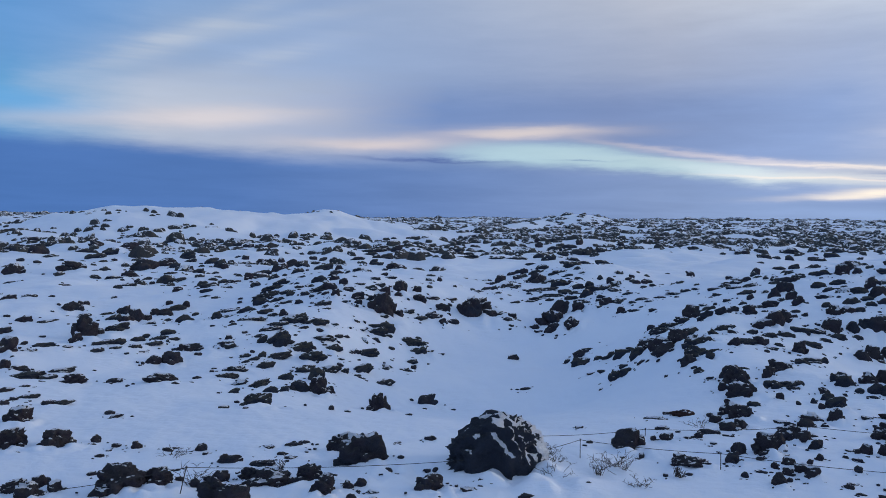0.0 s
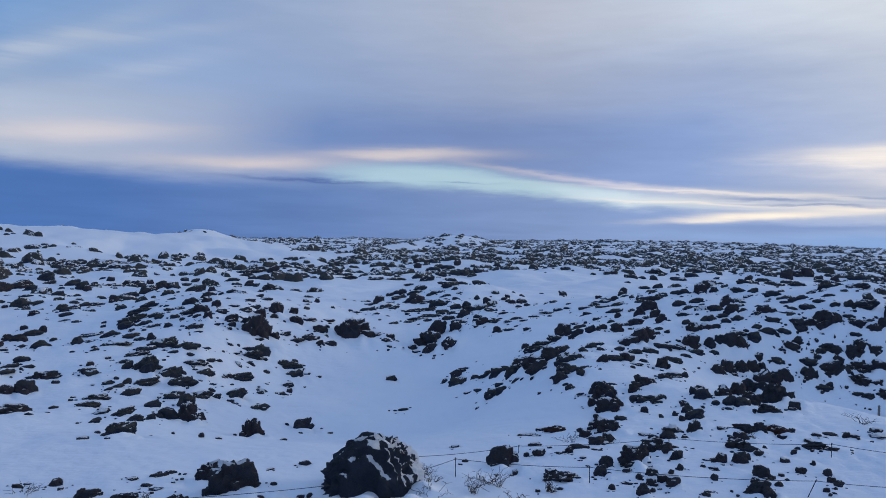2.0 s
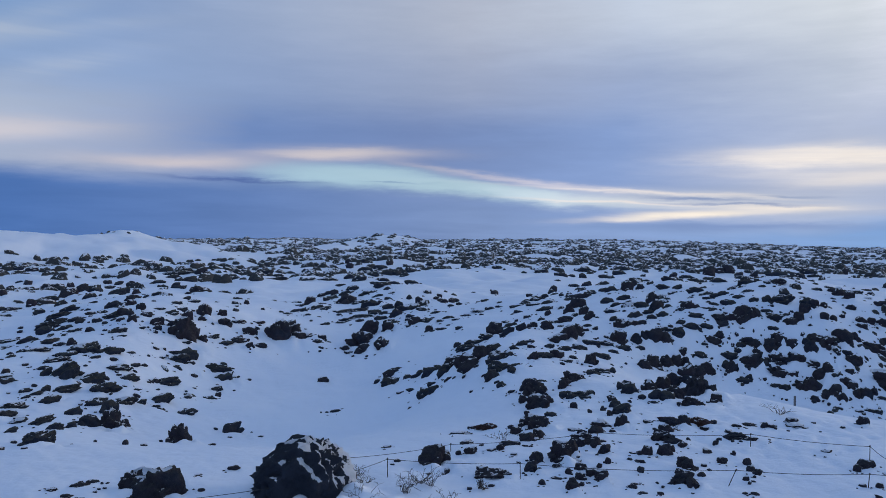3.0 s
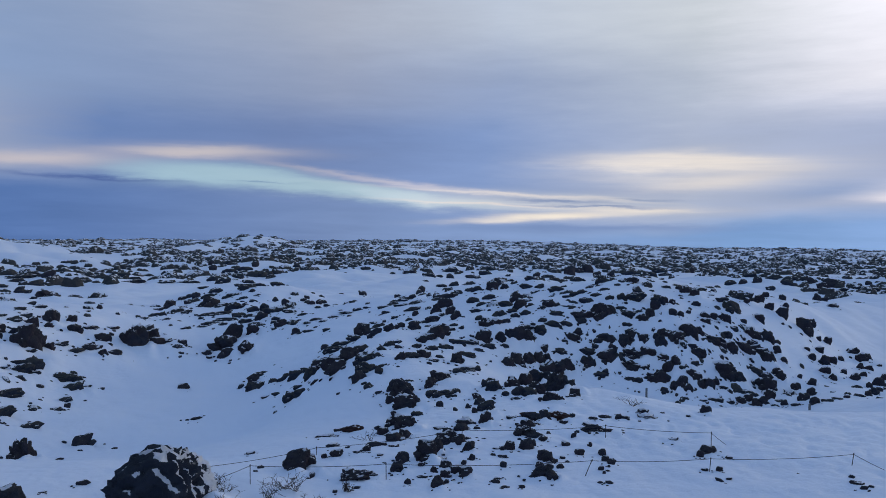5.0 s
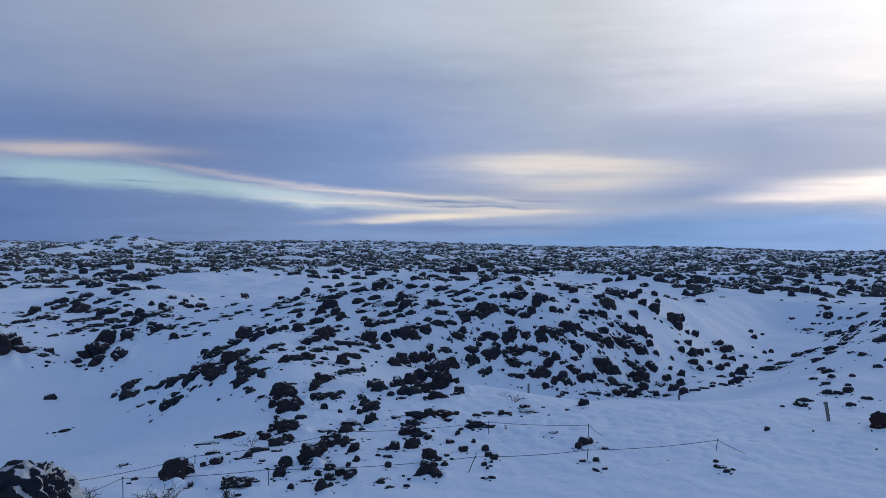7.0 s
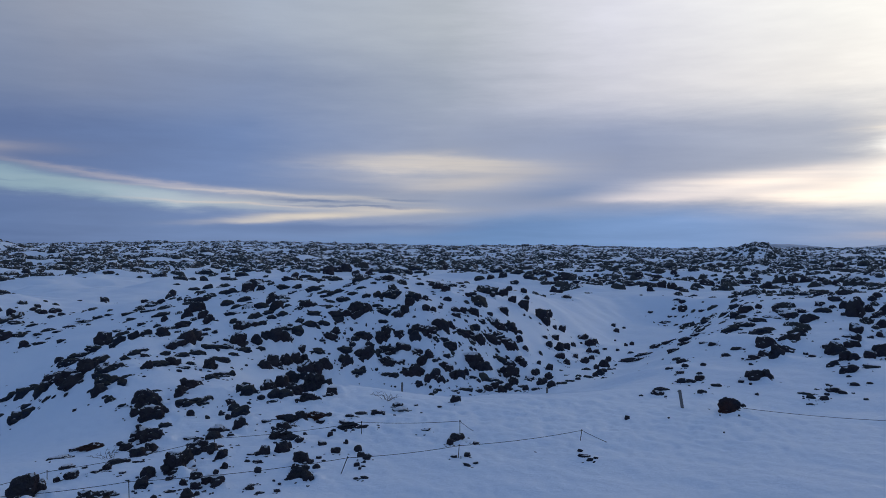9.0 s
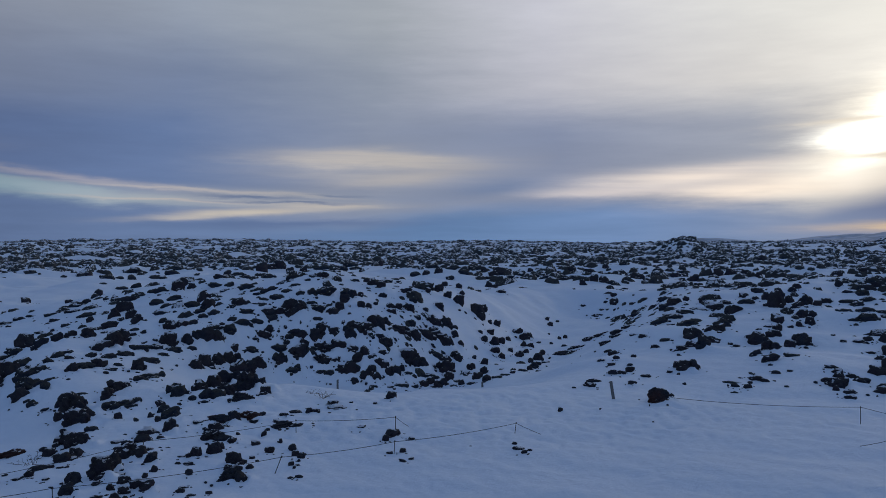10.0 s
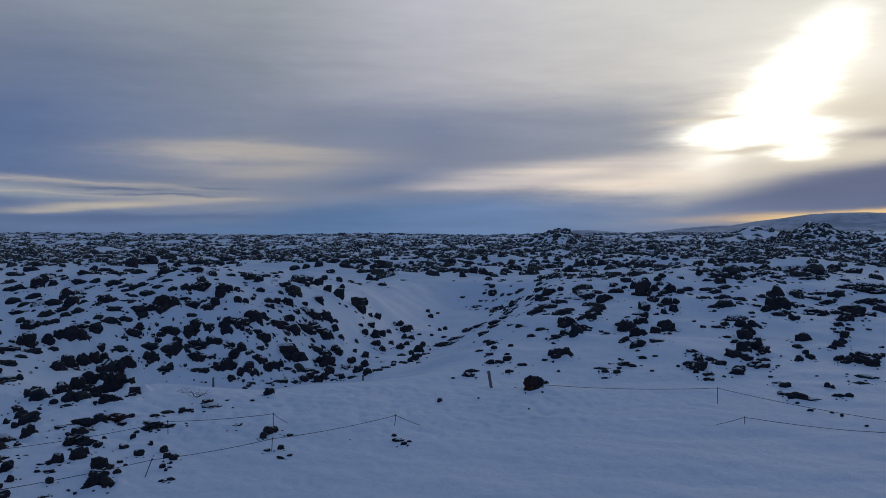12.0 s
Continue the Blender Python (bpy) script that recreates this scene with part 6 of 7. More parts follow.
rock(16.40, 43.14, 0.46, 0.27, LAVA)
rock(5.06, 45.88, 0.66, 0.09, MOSS, 0.2)
rock(8.20, 45.47, 0.79, 0.47, LAVA)
rock(17.75, 42.69, 0.46, 0.20, LAVA)
rock(42.32, 18.71, 0.46, 0.20, LAVA)
rock(40.85, 21.94, 0.39, 0.27, LAVA)
rock(45.58, 8.81, 0.79, 0.27, LAVA)
rock(32.83, 32.88, 0.39, 0.32, LAVA)
rock(23.20, 40.30, 0.66, 0.27, MOSS)
rock(-20.44, 41.76, 0.33, 0.10, LAVA)
rock(40.11, 23.53, 0.40, 0.20, LAVA)
rock(44.46, 13.71, 0.86, 0.27, MOSS)
rock(42.43, 19.38, 0.53, 0.27, LAVA)
rock(-13.25, 44.82, 0.80, 0.20, MOSS)
rock(43.22, 17.81, 0.66, 0.53, LAVA)
rock(-9.27, 45.85, 1.00, 0.37, MOSS, 0.35)
rock(37.45, 28.09, 0.23, 0.19, LAVA)
rock(22.68, 40.97, 0.86, 0.27, MOSS)
rock(9.84, 45.80, 0.86, 0.20, MOSS)
rock(33.69, 32.55, 0.40, 0.32, LAVA)
rock(46.47, 6.68, 1.20, 0.34, LAVA)
rock(-3.44, 46.84, 0.47, 0.17, MOSS)
rock(5.80, 46.65, 1.54, 0.12, MOSS, 0.15)
rock(46.01, 9.66, 1.00, 0.16, LAVA)
rock(17.63, 43.60, 0.33, 0.14, MOSS)
rock(46.67, 7.23, 1.01, 0.27, LAVA)
rock(-5.58, 46.95, 0.33, 0.17, MOSS)
rock(-18.02, 43.77, 0.34, 0.10, LAVA)
rock(21.82, 42.04, 0.54, 0.35, LAVA)
rock(38.16, 28.21, 0.27, 0.22, LAVA)
rock(0.73, 47.48, 0.27, 0.14, LAVA)
rock(6.52, 47.05, 1.35, 0.16, MOSS)
rock(3.32, 47.59, 0.41, 0.14, MOSS)
rock(11.65, 46.26, 0.41, 0.14, MOSS)
rock(2.10, 47.76, 0.54, 0.10, MOSS)
# the upper slopes
rock(21.74, 42.93, 0.89, 0.50, LAVA)
rock(7.85, 47.49, 0.68, 0.21, MOSS)
rock(44.12, 19.29, 0.82, 0.28, LAVA)
rock(44.78, 17.69, 0.48, 0.28, LAVA)
rock(9.10, 47.29, 1.23, 0.34, MOSS)
rock(38.21, 29.44, 0.14, 0.11, LAVA)
rock(9.68, 47.25, 1.03, 0.35, MOSS)
rock(47.48, 8.72, 0.89, 0.42, MOSS)
rock(23.67, 42.35, 0.69, 0.29, LAVA)
rock(-11.11, 47.28, 0.62, 0.32, MOSS)
rock(7.35, 48.02, 0.83, 0.28, MOSS)
rock(46.16, 15.19, 0.69, 0.14, LAVA)
rock(12.38, 47.01, 0.41, 0.18, LAVA)
rock(-22.37, 43.19, 0.83, 0.13, LAVA)
rock(42.26, 24.15, 0.62, 0.21, LAVA)
rock(47.74, 9.62, 0.83, 0.14, LAVA)
rock(-15.34, 46.31, 0.69, 0.28, LAVA)
rock(47.59, 10.75, 0.69, 0.10, LAVA)
rock(45.50, 17.70, 0.48, 0.29, LAVA)
rock(26.38, 41.17, 0.83, 0.21, MOSS)
rock(5.29, 48.67, 0.35, 0.14, MOSS)
rock(42.04, 25.70, 0.77, 0.17, MOSS)
rock(8.30, 48.68, 0.77, 0.36, MOSS)
rock(2.70, 49.31, 0.63, 0.21, MOSS, 0.3)
rock(8.96, 48.68, 0.56, 0.44, MOSS)
rock(47.31, 14.58, 0.91, 0.36, LAVA)
rock(5.61, 49.32, 0.92, 0.17, MOSS)
rock(-5.25, 49.43, 0.70, 0.18, MOSS)
rock(6.50, 49.29, 1.77, 0.20, MOSS)
rock(11.75, 48.37, 0.49, 0.26, LAVA)
rock(-14.03, 47.88, 1.20, 0.28, MOSS)
rock(49.42, 7.36, 1.77, 0.36, LAVA)
rock(-10.40, 48.96, 0.64, 0.29, MOSS)
rock(3.23, 49.99, 0.50, 0.29, MOSS, 0.2)
rock(42.73, 26.33, 0.50, 0.29, LAVA)
rock(10.41, 49.51, 0.50, 0.40, LAVA)
rock(48.04, 16.34, 0.50, 0.38, LAVA)
rock(50.01, 8.59, 1.30, 0.29, LAVA)
rock(40.41, 31.03, 0.36, 0.29, LAVA)
rock(4.67, 50.84, 0.73, 0.22, MOSS)
rock(-0.20, 51.07, 0.36, 0.29, LAVA)
rock(48.94, 14.67, 0.58, 0.38, LAVA)
rock(8.06, 50.52, 0.58, 0.30, LAVA)
rock(7.42, 50.75, 1.09, 0.45, MOSS)
rock(4.21, 51.43, 0.88, 0.30, MOSS, 0.2)
rock(49.86, 13.87, 0.73, 0.23, LAVA)
rock(47.83, 20.37, 0.88, 0.38, LAVA)
rock(41.44, 32.05, 0.30, 0.24, LAVA)
rock(3.31, 52.40, 0.45, 0.19, LAVA)
rock(-6.79, 52.08, 0.52, 0.39, LAVA)
rock(47.81, 21.90, 0.60, 0.23, LAVA)
rock(42.16, 31.76, 0.23, 0.16, LAVA)
rock(8.87, 52.11, 0.53, 0.19, MOSS)
rock(27.23, 45.52, 0.68, 0.19, MOSS)
rock(7.00, 52.67, 1.13, 0.30, MOSS, 0.1)
rock(51.60, 12.81, 1.13, 0.23, LAVA)
rock(52.06, 11.29, 1.13, 0.15, LAVA)
rock(3.88, 53.17, 0.83, 0.59, LAVA)
rock(10.33, 52.31, 0.45, 0.32, MOSS)
rock(51.67, 13.82, 0.76, 0.23, LAVA)
rock(12.20, 52.42, 0.46, 0.24, LAVA)
rock(51.78, 14.88, 0.61, 0.32, LAVA)
rock(-14.36, 51.97, 0.77, 0.27, MOSS)
rock(6.29, 53.68, 1.38, 0.67, LAVA, 0.2)
rock(48.89, 23.20, 0.77, 0.20, MOSS)
rock(27.54, 46.63, 1.07, 0.24, MOSS)
rock(-23.36, 49.21, 0.70, 0.11, LAVA)
rock(54.14, 8.35, 1.56, 0.31, LAVA)
rock(13.44, 53.14, 0.47, 0.32, LAVA)
rock(41.48, 36.03, 0.70, 0.24, LAVA)
rock(54.56, 7.62, 1.17, 0.32, LAVA)
rock(13.83, 53.45, 0.55, 0.24, LAVA)
rock(20.15, 51.72, 0.47, 0.33, MOSS)
rock(54.72, 9.57, 0.79, 0.16, LAVA)
rock(46.75, 30.23, 0.48, 0.20, LAVA)
rock(12.88, 54.36, 0.40, 0.25, LAVA)
rock(8.64, 55.22, 0.79, 0.20, MOSS)
rock(-14.37, 54.21, 0.96, 0.20, LAVA)
rock(15.84, 53.81, 0.20, 0.12, LAVA)
rock(19.02, 52.97, 0.48, 0.25, LAVA)
rock(-20.67, 52.45, 1.04, 0.20, MOSS)
rock(-26.99, 49.73, 0.64, 0.12, MOSS)
rock(55.51, 11.15, 0.64, 0.42, LAVA)
rock(55.90, 11.90, 0.81, 0.34, LAVA)
rock(8.56, 56.69, 0.57, 0.21, MOSS)
rock(-20.13, 53.80, 0.33, 0.13, LAVA)
rock(-13.61, 55.85, 0.65, 0.52, LAVA)
rock(8.17, 57.07, 1.15, 0.25, MOSS)
rock(47.68, 32.44, 0.82, 0.20, LAVA)
rock(9.58, 56.87, 0.57, 0.25, MOSS)
rock(-18.94, 54.54, 1.31, 0.59, MOSS, 0.3)
rock(-18.13, 54.88, 1.15, 0.29, MOSS)
rock(49.21, 30.45, 0.58, 0.12, LAVA)
rock(-12.96, 56.43, 1.56, 0.42, MOSS, 0.1)
rock(-20.78, 54.09, 0.41, 0.30, LAVA)
rock(5.37, 57.98, 0.58, 0.26, LAVA)
rock(48.55, 32.57, 0.42, 0.13, LAVA)
rock(-22.35, 54.16, 1.17, 0.25, MOSS)
rock(49.29, 31.96, 0.83, 0.43, LAVA)
rock(-20.56, 55.35, 0.76, 0.21, MOSS)
rock(49.42, 32.85, 0.34, 0.17, LAVA)
rock(48.56, 34.30, 0.51, 0.17, LAVA)
rock(9.28, 58.88, 0.85, 0.40, MOSS)
rock(50.35, 32.74, 0.60, 0.26, LAVA)
rock(-22.00, 56.01, 1.20, 0.39, LAVA)
rock(7.11, 60.19, 1.20, 0.26, MOSS)
rock(50.60, 33.41, 0.52, 0.13, LAVA)
rock(-19.64, 57.45, 0.95, 0.17, MOSS)
rock(12.02, 60.17, 1.13, 0.27, MOSS)
rock(-18.06, 58.93, 0.88, 0.36, MOSS)
rock(18.32, 58.94, 0.61, 0.36, LAVA)
rock(55.80, 27.59, 1.32, 0.36, LAVA)
rock(-11.13, 61.32, 0.89, 0.36, MOSS)
rock(6.37, 62.12, 0.80, 0.46, LAVA)
rock(-25.14, 57.54, 0.54, 0.14, MOSS)
rock(-17.32, 60.73, 0.54, 0.18, MOSS)
rock(-13.84, 61.76, 1.17, 0.37, MOSS, 0.2)
rock(-24.79, 58.23, 0.63, 0.37, MOSS)
rock(-9.54, 62.83, 1.35, 0.51, MOSS)
rock(5.53, 64.28, 0.64, 0.28, LAVA)
rock(-27.31, 58.51, 2.11, 0.75, LAVA)
rock(6.12, 64.47, 0.64, 0.29, MOSS)
rock(-12.97, 63.47, 1.29, 0.62, LAVA)
rock(-9.24, 64.46, 0.74, 0.58, MOSS)
rock(17.76, 63.00, 0.37, 0.09, LAVA)
rock(8.12, 65.31, 1.12, 0.43, MOSS)
rock(-4.75, 65.65, 0.47, 0.19, MOSS)
rock(-31.25, 57.96, 1.59, 0.87, LAVA)
rock(-17.44, 63.65, 0.66, 0.49, LAVA)
rock(-17.95, 64.20, 1.04, 0.69, MOSS)
rock(-12.49, 65.64, 1.14, 0.69, LAVA)
rock(-3.98, 66.75, 1.61, 0.49, LAVA)
rock(-11.70, 65.93, 1.33, 0.59, MOSS)
rock(-23.69, 63.21, 2.30, 0.84, LAVA)
rock(57.19, 36.16, 0.58, 0.15, LAVA)
rock(-21.74, 64.90, 1.07, 0.50, MOSS)
rock(-17.96, 67.26, 0.59, 0.26, LAVA)
rock(-23.10, 66.39, 1.70, 0.67, LAVA)
rock(20.71, 67.68, 0.20, 0.16, LAVA)
rock(-17.39, 69.18, 0.71, 0.15, MOSS)
rock(53.74, 48.17, 0.72, 0.57, LAVA)
rock(-11.44, 71.29, 0.82, 0.21, MOSS)
rock(-20.21, 69.42, 1.23, 0.53, MOSS)
rock(-15.16, 70.70, 1.03, 0.43, LAVA)
rock(-32.94, 64.62, 0.62, 0.21, LAVA)
rock(54.50, 48.17, 0.83, 0.32, LAVA)
rock(-16.03, 70.99, 1.34, 0.37, LAVA)
rock(-5.68, 72.66, 0.62, 0.32, MOSS)
rock(72.19, 11.81, 1.25, 0.43, LAVA)
rock(-6.32, 72.98, 0.94, 0.54, MOSS)
rock(26.96, 68.67, 0.79, 0.63, LAVA)
rock(-9.97, 73.10, 0.94, 0.55, LAVA)
rock(-7.90, 74.13, 1.27, 0.27, MOSS, 0.2)
rock(11.32, 73.93, 1.06, 0.27, MOSS)
# the plain beyond
rock(13.10, 73.86, 1.17, 0.27, MOSS)
rock(-11.29, 74.93, 0.75, 0.34, MOSS)
rock(-15.13, 74.45, 0.65, 0.52, LAVA)
rock(-18.29, 73.75, 0.65, 0.45, LAVA)
rock(-23.13, 72.99, 1.09, 0.34, MOSS)
rock(-12.36, 75.59, 0.76, 0.34, LAVA)
rock(-29.44, 71.21, 0.55, 0.23, LAVA)
rock(8.40, 76.60, 1.10, 0.22, MOSS)
rock(-36.19, 68.13, 0.66, 0.28, LAVA)
rock(63.45, 44.65, 0.77, 0.62, LAVA)
rock(-23.82, 74.18, 1.44, 0.81, MOSS)
rock(-27.92, 72.78, 1.11, 0.22, MOSS)
rock(31.68, 71.88, 1.00, 0.46, MOSS)
rock(-31.37, 72.16, 1.68, 0.46, MOSS)
rock(30.64, 72.57, 1.12, 0.29, MOSS)
rock(2.46, 78.82, 2.24, 0.34, MOSS)
rock(-34.25, 71.32, 0.56, 0.17, MOSS)
rock(-31.02, 74.25, 1.49, 0.65, MOSS)
rock(29.93, 75.05, 0.69, 0.18, MOSS)
rock(67.74, 44.30, 1.15, 0.36, MOSS)
rock(-5.77, 81.09, 1.50, 0.54, MOSS)
rock(67.13, 45.97, 0.92, 0.73, LAVA)
rock(67.76, 45.14, 1.16, 0.73, LAVA)
rock(-20.40, 79.28, 0.58, 0.18, LAVA)
rock(10.82, 81.39, 1.52, 0.61, MOSS)
rock(13.19, 81.28, 1.52, 0.36, MOSS)
rock(11.09, 81.83, 0.82, 0.55, LAVA)
rock(5.61, 82.85, 1.77, 0.30, MOSS)
rock(7.69, 82.81, 2.25, 0.29, MOSS)
rock(-37.30, 75.64, 1.44, 0.24, MOSS)
rock(10.05, 83.90, 1.20, 0.50, MOSS)
rock(73.04, 43.47, 0.85, 0.31, LAVA)
rock(83.56, 21.70, 1.23, 0.51, LAVA)
rock(76.49, 40.05, 0.98, 0.77, LAVA)
rock(34.80, 79.94, 0.87, 0.52, MOSS)
rock(-35.99, 79.62, 1.49, 0.38, MOSS)
rock(-39.74, 78.09, 1.99, 0.97, LAVA)
rock(86.21, 15.66, 1.25, 0.65, LAVA)
rock(65.62, 58.98, 1.25, 0.32, LAVA)
rock(69.68, 54.24, 1.00, 0.39, MOSS)
rock(75.40, 46.32, 1.13, 0.66, LAVA)
rock(71.24, 52.59, 1.51, 0.32, LAVA)
rock(75.80, 46.27, 1.51, 0.52, LAVA)
rock(63.45, 62.66, 1.01, 0.46, MOSS)
rock(81.86, 35.56, 0.76, 0.61, LAVA)
rock(-19.43, 87.51, 0.76, 0.53, LAVA)
rock(-8.17, 89.58, 1.66, 0.39, MOSS, 0.2)
rock(68.57, 58.23, 1.28, 0.33, MOSS)
rock(2.89, 89.94, 1.28, 0.33, MOSS)
rock(82.33, 37.23, 1.28, 0.54, LAVA)
rock(70.78, 56.47, 1.29, 0.40, MOSS)
rock(73.76, 52.84, 1.68, 0.40, LAVA)
rock(86.72, 29.64, 1.30, 0.68, LAVA)
rock(-43.99, 80.58, 1.96, 0.61, MOSS)
rock(83.07, 39.21, 1.18, 0.68, LAVA)
rock(71.20, 58.56, 1.57, 0.34, MOSS)
rock(66.86, 63.76, 1.31, 0.55, MOSS)
rock(-33.95, 86.18, 2.37, 0.75, LAVA)
rock(69.73, 61.01, 2.24, 0.96, LAVA)
rock(13.81, 92.13, 1.32, 0.55, MOSS)
rock(17.47, 91.58, 1.19, 0.41, MOSS)
rock(81.69, 45.10, 0.93, 0.56, LAVA)
rock(65.48, 66.57, 1.06, 0.70, LAVA)
rock(-22.21, 90.71, 1.33, 0.55, LAVA)
rock(-5.49, 93.69, 1.47, 0.84, LAVA)
rock(77.36, 53.76, 1.07, 0.56, LAVA)
rock(65.11, 68.23, 0.94, 0.56, LAVA)
rock(-37.79, 86.55, 1.61, 0.70, LAVA)
rock(44.11, 83.52, 0.94, 0.21, MOSS)
rock(64.56, 69.58, 1.35, 0.56, MOSS)
rock(-8.11, 94.79, 3.38, 0.41, MOSS, 0.3)
rock(-44.59, 84.07, 0.81, 0.35, LAVA)
rock(16.63, 94.01, 1.76, 0.71, MOSS)
rock(35.87, 88.87, 1.63, 0.42, MOSS)
rock(86.15, 42.11, 1.36, 0.86, LAVA)
rock(-7.56, 96.29, 2.75, 0.56, MOSS, 0.2)
rock(73.35, 63.17, 1.79, 0.72, LAVA)
rock(-27.32, 93.64, 2.22, 0.72, LAVA)
rock(77.80, 58.98, 1.39, 0.43, MOSS)
rock(93.27, 29.09, 0.83, 0.58, LAVA)
rock(96.89, 13.80, 0.97, 0.36, LAVA)
rock(1.61, 98.27, 2.10, 0.58, MOSS)
rock(19.08, 96.61, 1.26, 0.59, MOSS)
rock(41.89, 89.20, 2.10, 0.43, MOSS)
rock(72.97, 66.24, 0.98, 0.78, LAVA)
rock(7.61, 98.43, 1.40, 0.36, MOSS)
rock(-24.79, 95.67, 1.12, 0.44, MOSS)
rock(1.04, 99.14, 0.99, 0.59, MOSS)
rock(80.31, 58.22, 1.41, 0.89, LAVA)
rock(49.18, 86.22, 0.99, 0.79, LAVA)
rock(87.74, 47.33, 1.70, 0.36, MOSS)
rock(73.36, 67.63, 1.42, 0.59, MOSS)
rock(77.79, 62.70, 0.71, 0.45, LAVA)
rock(86.63, 50.06, 1.42, 0.44, MOSS)
rock(-44.56, 89.77, 1.57, 0.59, MOSS)
rock(-29.84, 96.16, 1.57, 0.75, LAVA)
rock(38.90, 92.95, 1.00, 0.30, MOSS)
rock(-36.27, 94.07, 1.00, 0.68, LAVA)
rock(73.68, 69.08, 1.15, 0.45, MOSS)
rock(54.23, 86.67, 1.45, 1.16, LAVA)
rock(71.44, 73.73, 1.61, 0.46, MOSS)
rock(73.47, 72.04, 2.19, 0.61, MOSS)
rock(6.81, 103.14, 1.18, 0.62, LAVA)
rock(48.65, 92.76, 0.74, 0.31, MOSS)
rock(14.64, 104.31, 1.95, 0.62, MOSS)
rock(34.99, 99.45, 0.75, 0.31, MOSS)
rock(11.56, 104.83, 0.75, 0.47, LAVA)
rock(88.10, 58.48, 0.90, 0.63, LAVA)
rock(9.99, 105.29, 1.20, 0.39, MOSS)
rock(89.55, 56.56, 1.51, 0.39, MOSS)
rock(46.83, 95.82, 1.82, 0.55, MOSS)
rock(103.60, 30.03, 1.23, 0.48, LAVA)
rock(-49.45, 96.01, 1.54, 0.64, LAVA)
rock(38.71, 101.69, 0.93, 0.49, LAVA)
rock(38.17, 102.90, 0.78, 0.41, LAVA)
rock(33.44, 106.38, 1.59, 0.50, MOSS)
rock(17.52, 110.18, 2.06, 0.66, MOSS)
rock(13.37, 110.92, 1.11, 0.84, LAVA)
rock(19.24, 112.46, 0.97, 0.78, LAVA)
rock(9.20, 113.86, 1.62, 0.42, MOSS)
rock(64.16, 95.00, 1.63, 0.51, MOSS)
rock(26.13, 112.32, 1.64, 0.43, MOSS)
rock(64.68, 96.06, 1.15, 0.69, LAVA)
rock(25.22, 113.30, 1.16, 0.69, MOSS)
rock(15.75, 115.68, 1.66, 0.52, MOSS)
rock(71.37, 92.79, 2.00, 0.69, MOSS)
rock(67.18, 96.28, 1.17, 0.88, LAVA)
rock(13.80, 117.19, 0.84, 0.67, LAVA)
rock(63.57, 99.42, 2.01, 0.88, LAVA)
rock(64.95, 99.13, 2.02, 1.24, LAVA)
rock(47.67, 108.68, 3.38, 0.70, MOSS)
rock(53.17, 106.12, 2.03, 0.53, MOSS)
rock(17.86, 118.47, 1.87, 0.53, MOSS)
rock(71.05, 96.66, 3.07, 0.80, MOSS)
rock(75.51, 94.43, 2.24, 0.44, MOSS)
rock(120.91, 16.22, 1.22, 0.55, LAVA)
rock(40.74, 117.97, 2.31, 0.36, MOSS)
rock(78.04, 99.23, 2.16, 0.75, MOSS)
rock(118.23, 50.91, 1.28, 0.77, LAVA)
rock(85.40, 100.62, 1.13, 0.90, LAVA)
rock(103.19, 84.13, 0.95, 0.60, MOSS)
rock(37.90, 129.44, 1.34, 0.50, LAVA)
rock(32.94, 131.08, 1.35, 0.40, LAVA)
rock(112.09, 76.23, 2.89, 0.50, MOSS)
rock(37.37, 142.93, 2.73, 1.10, MOSS)
rock(5.22, 150.30, 2.14, 0.67, MOSS)
# past the nearest of each kind, the farther ones lie in one mesh
for (kind, mat), heap in REST.items():
    V, F, n0 = [], [], 0
    for v, f in heap:
        V.append(v)
        F.append(f + n0)
        n0 += len(v)
    me = mesh_of("far_" + kind + "s", np.vstack(V), np.vstack(F))
    me.materials.append(mat)
    tagged(new("far_" + kind + "s", me), "farther mossy lava rocks on snowy slopes" if mat is MOSS else "farther black lava rocks on snowy slopes", "rocks", kind="stuff")

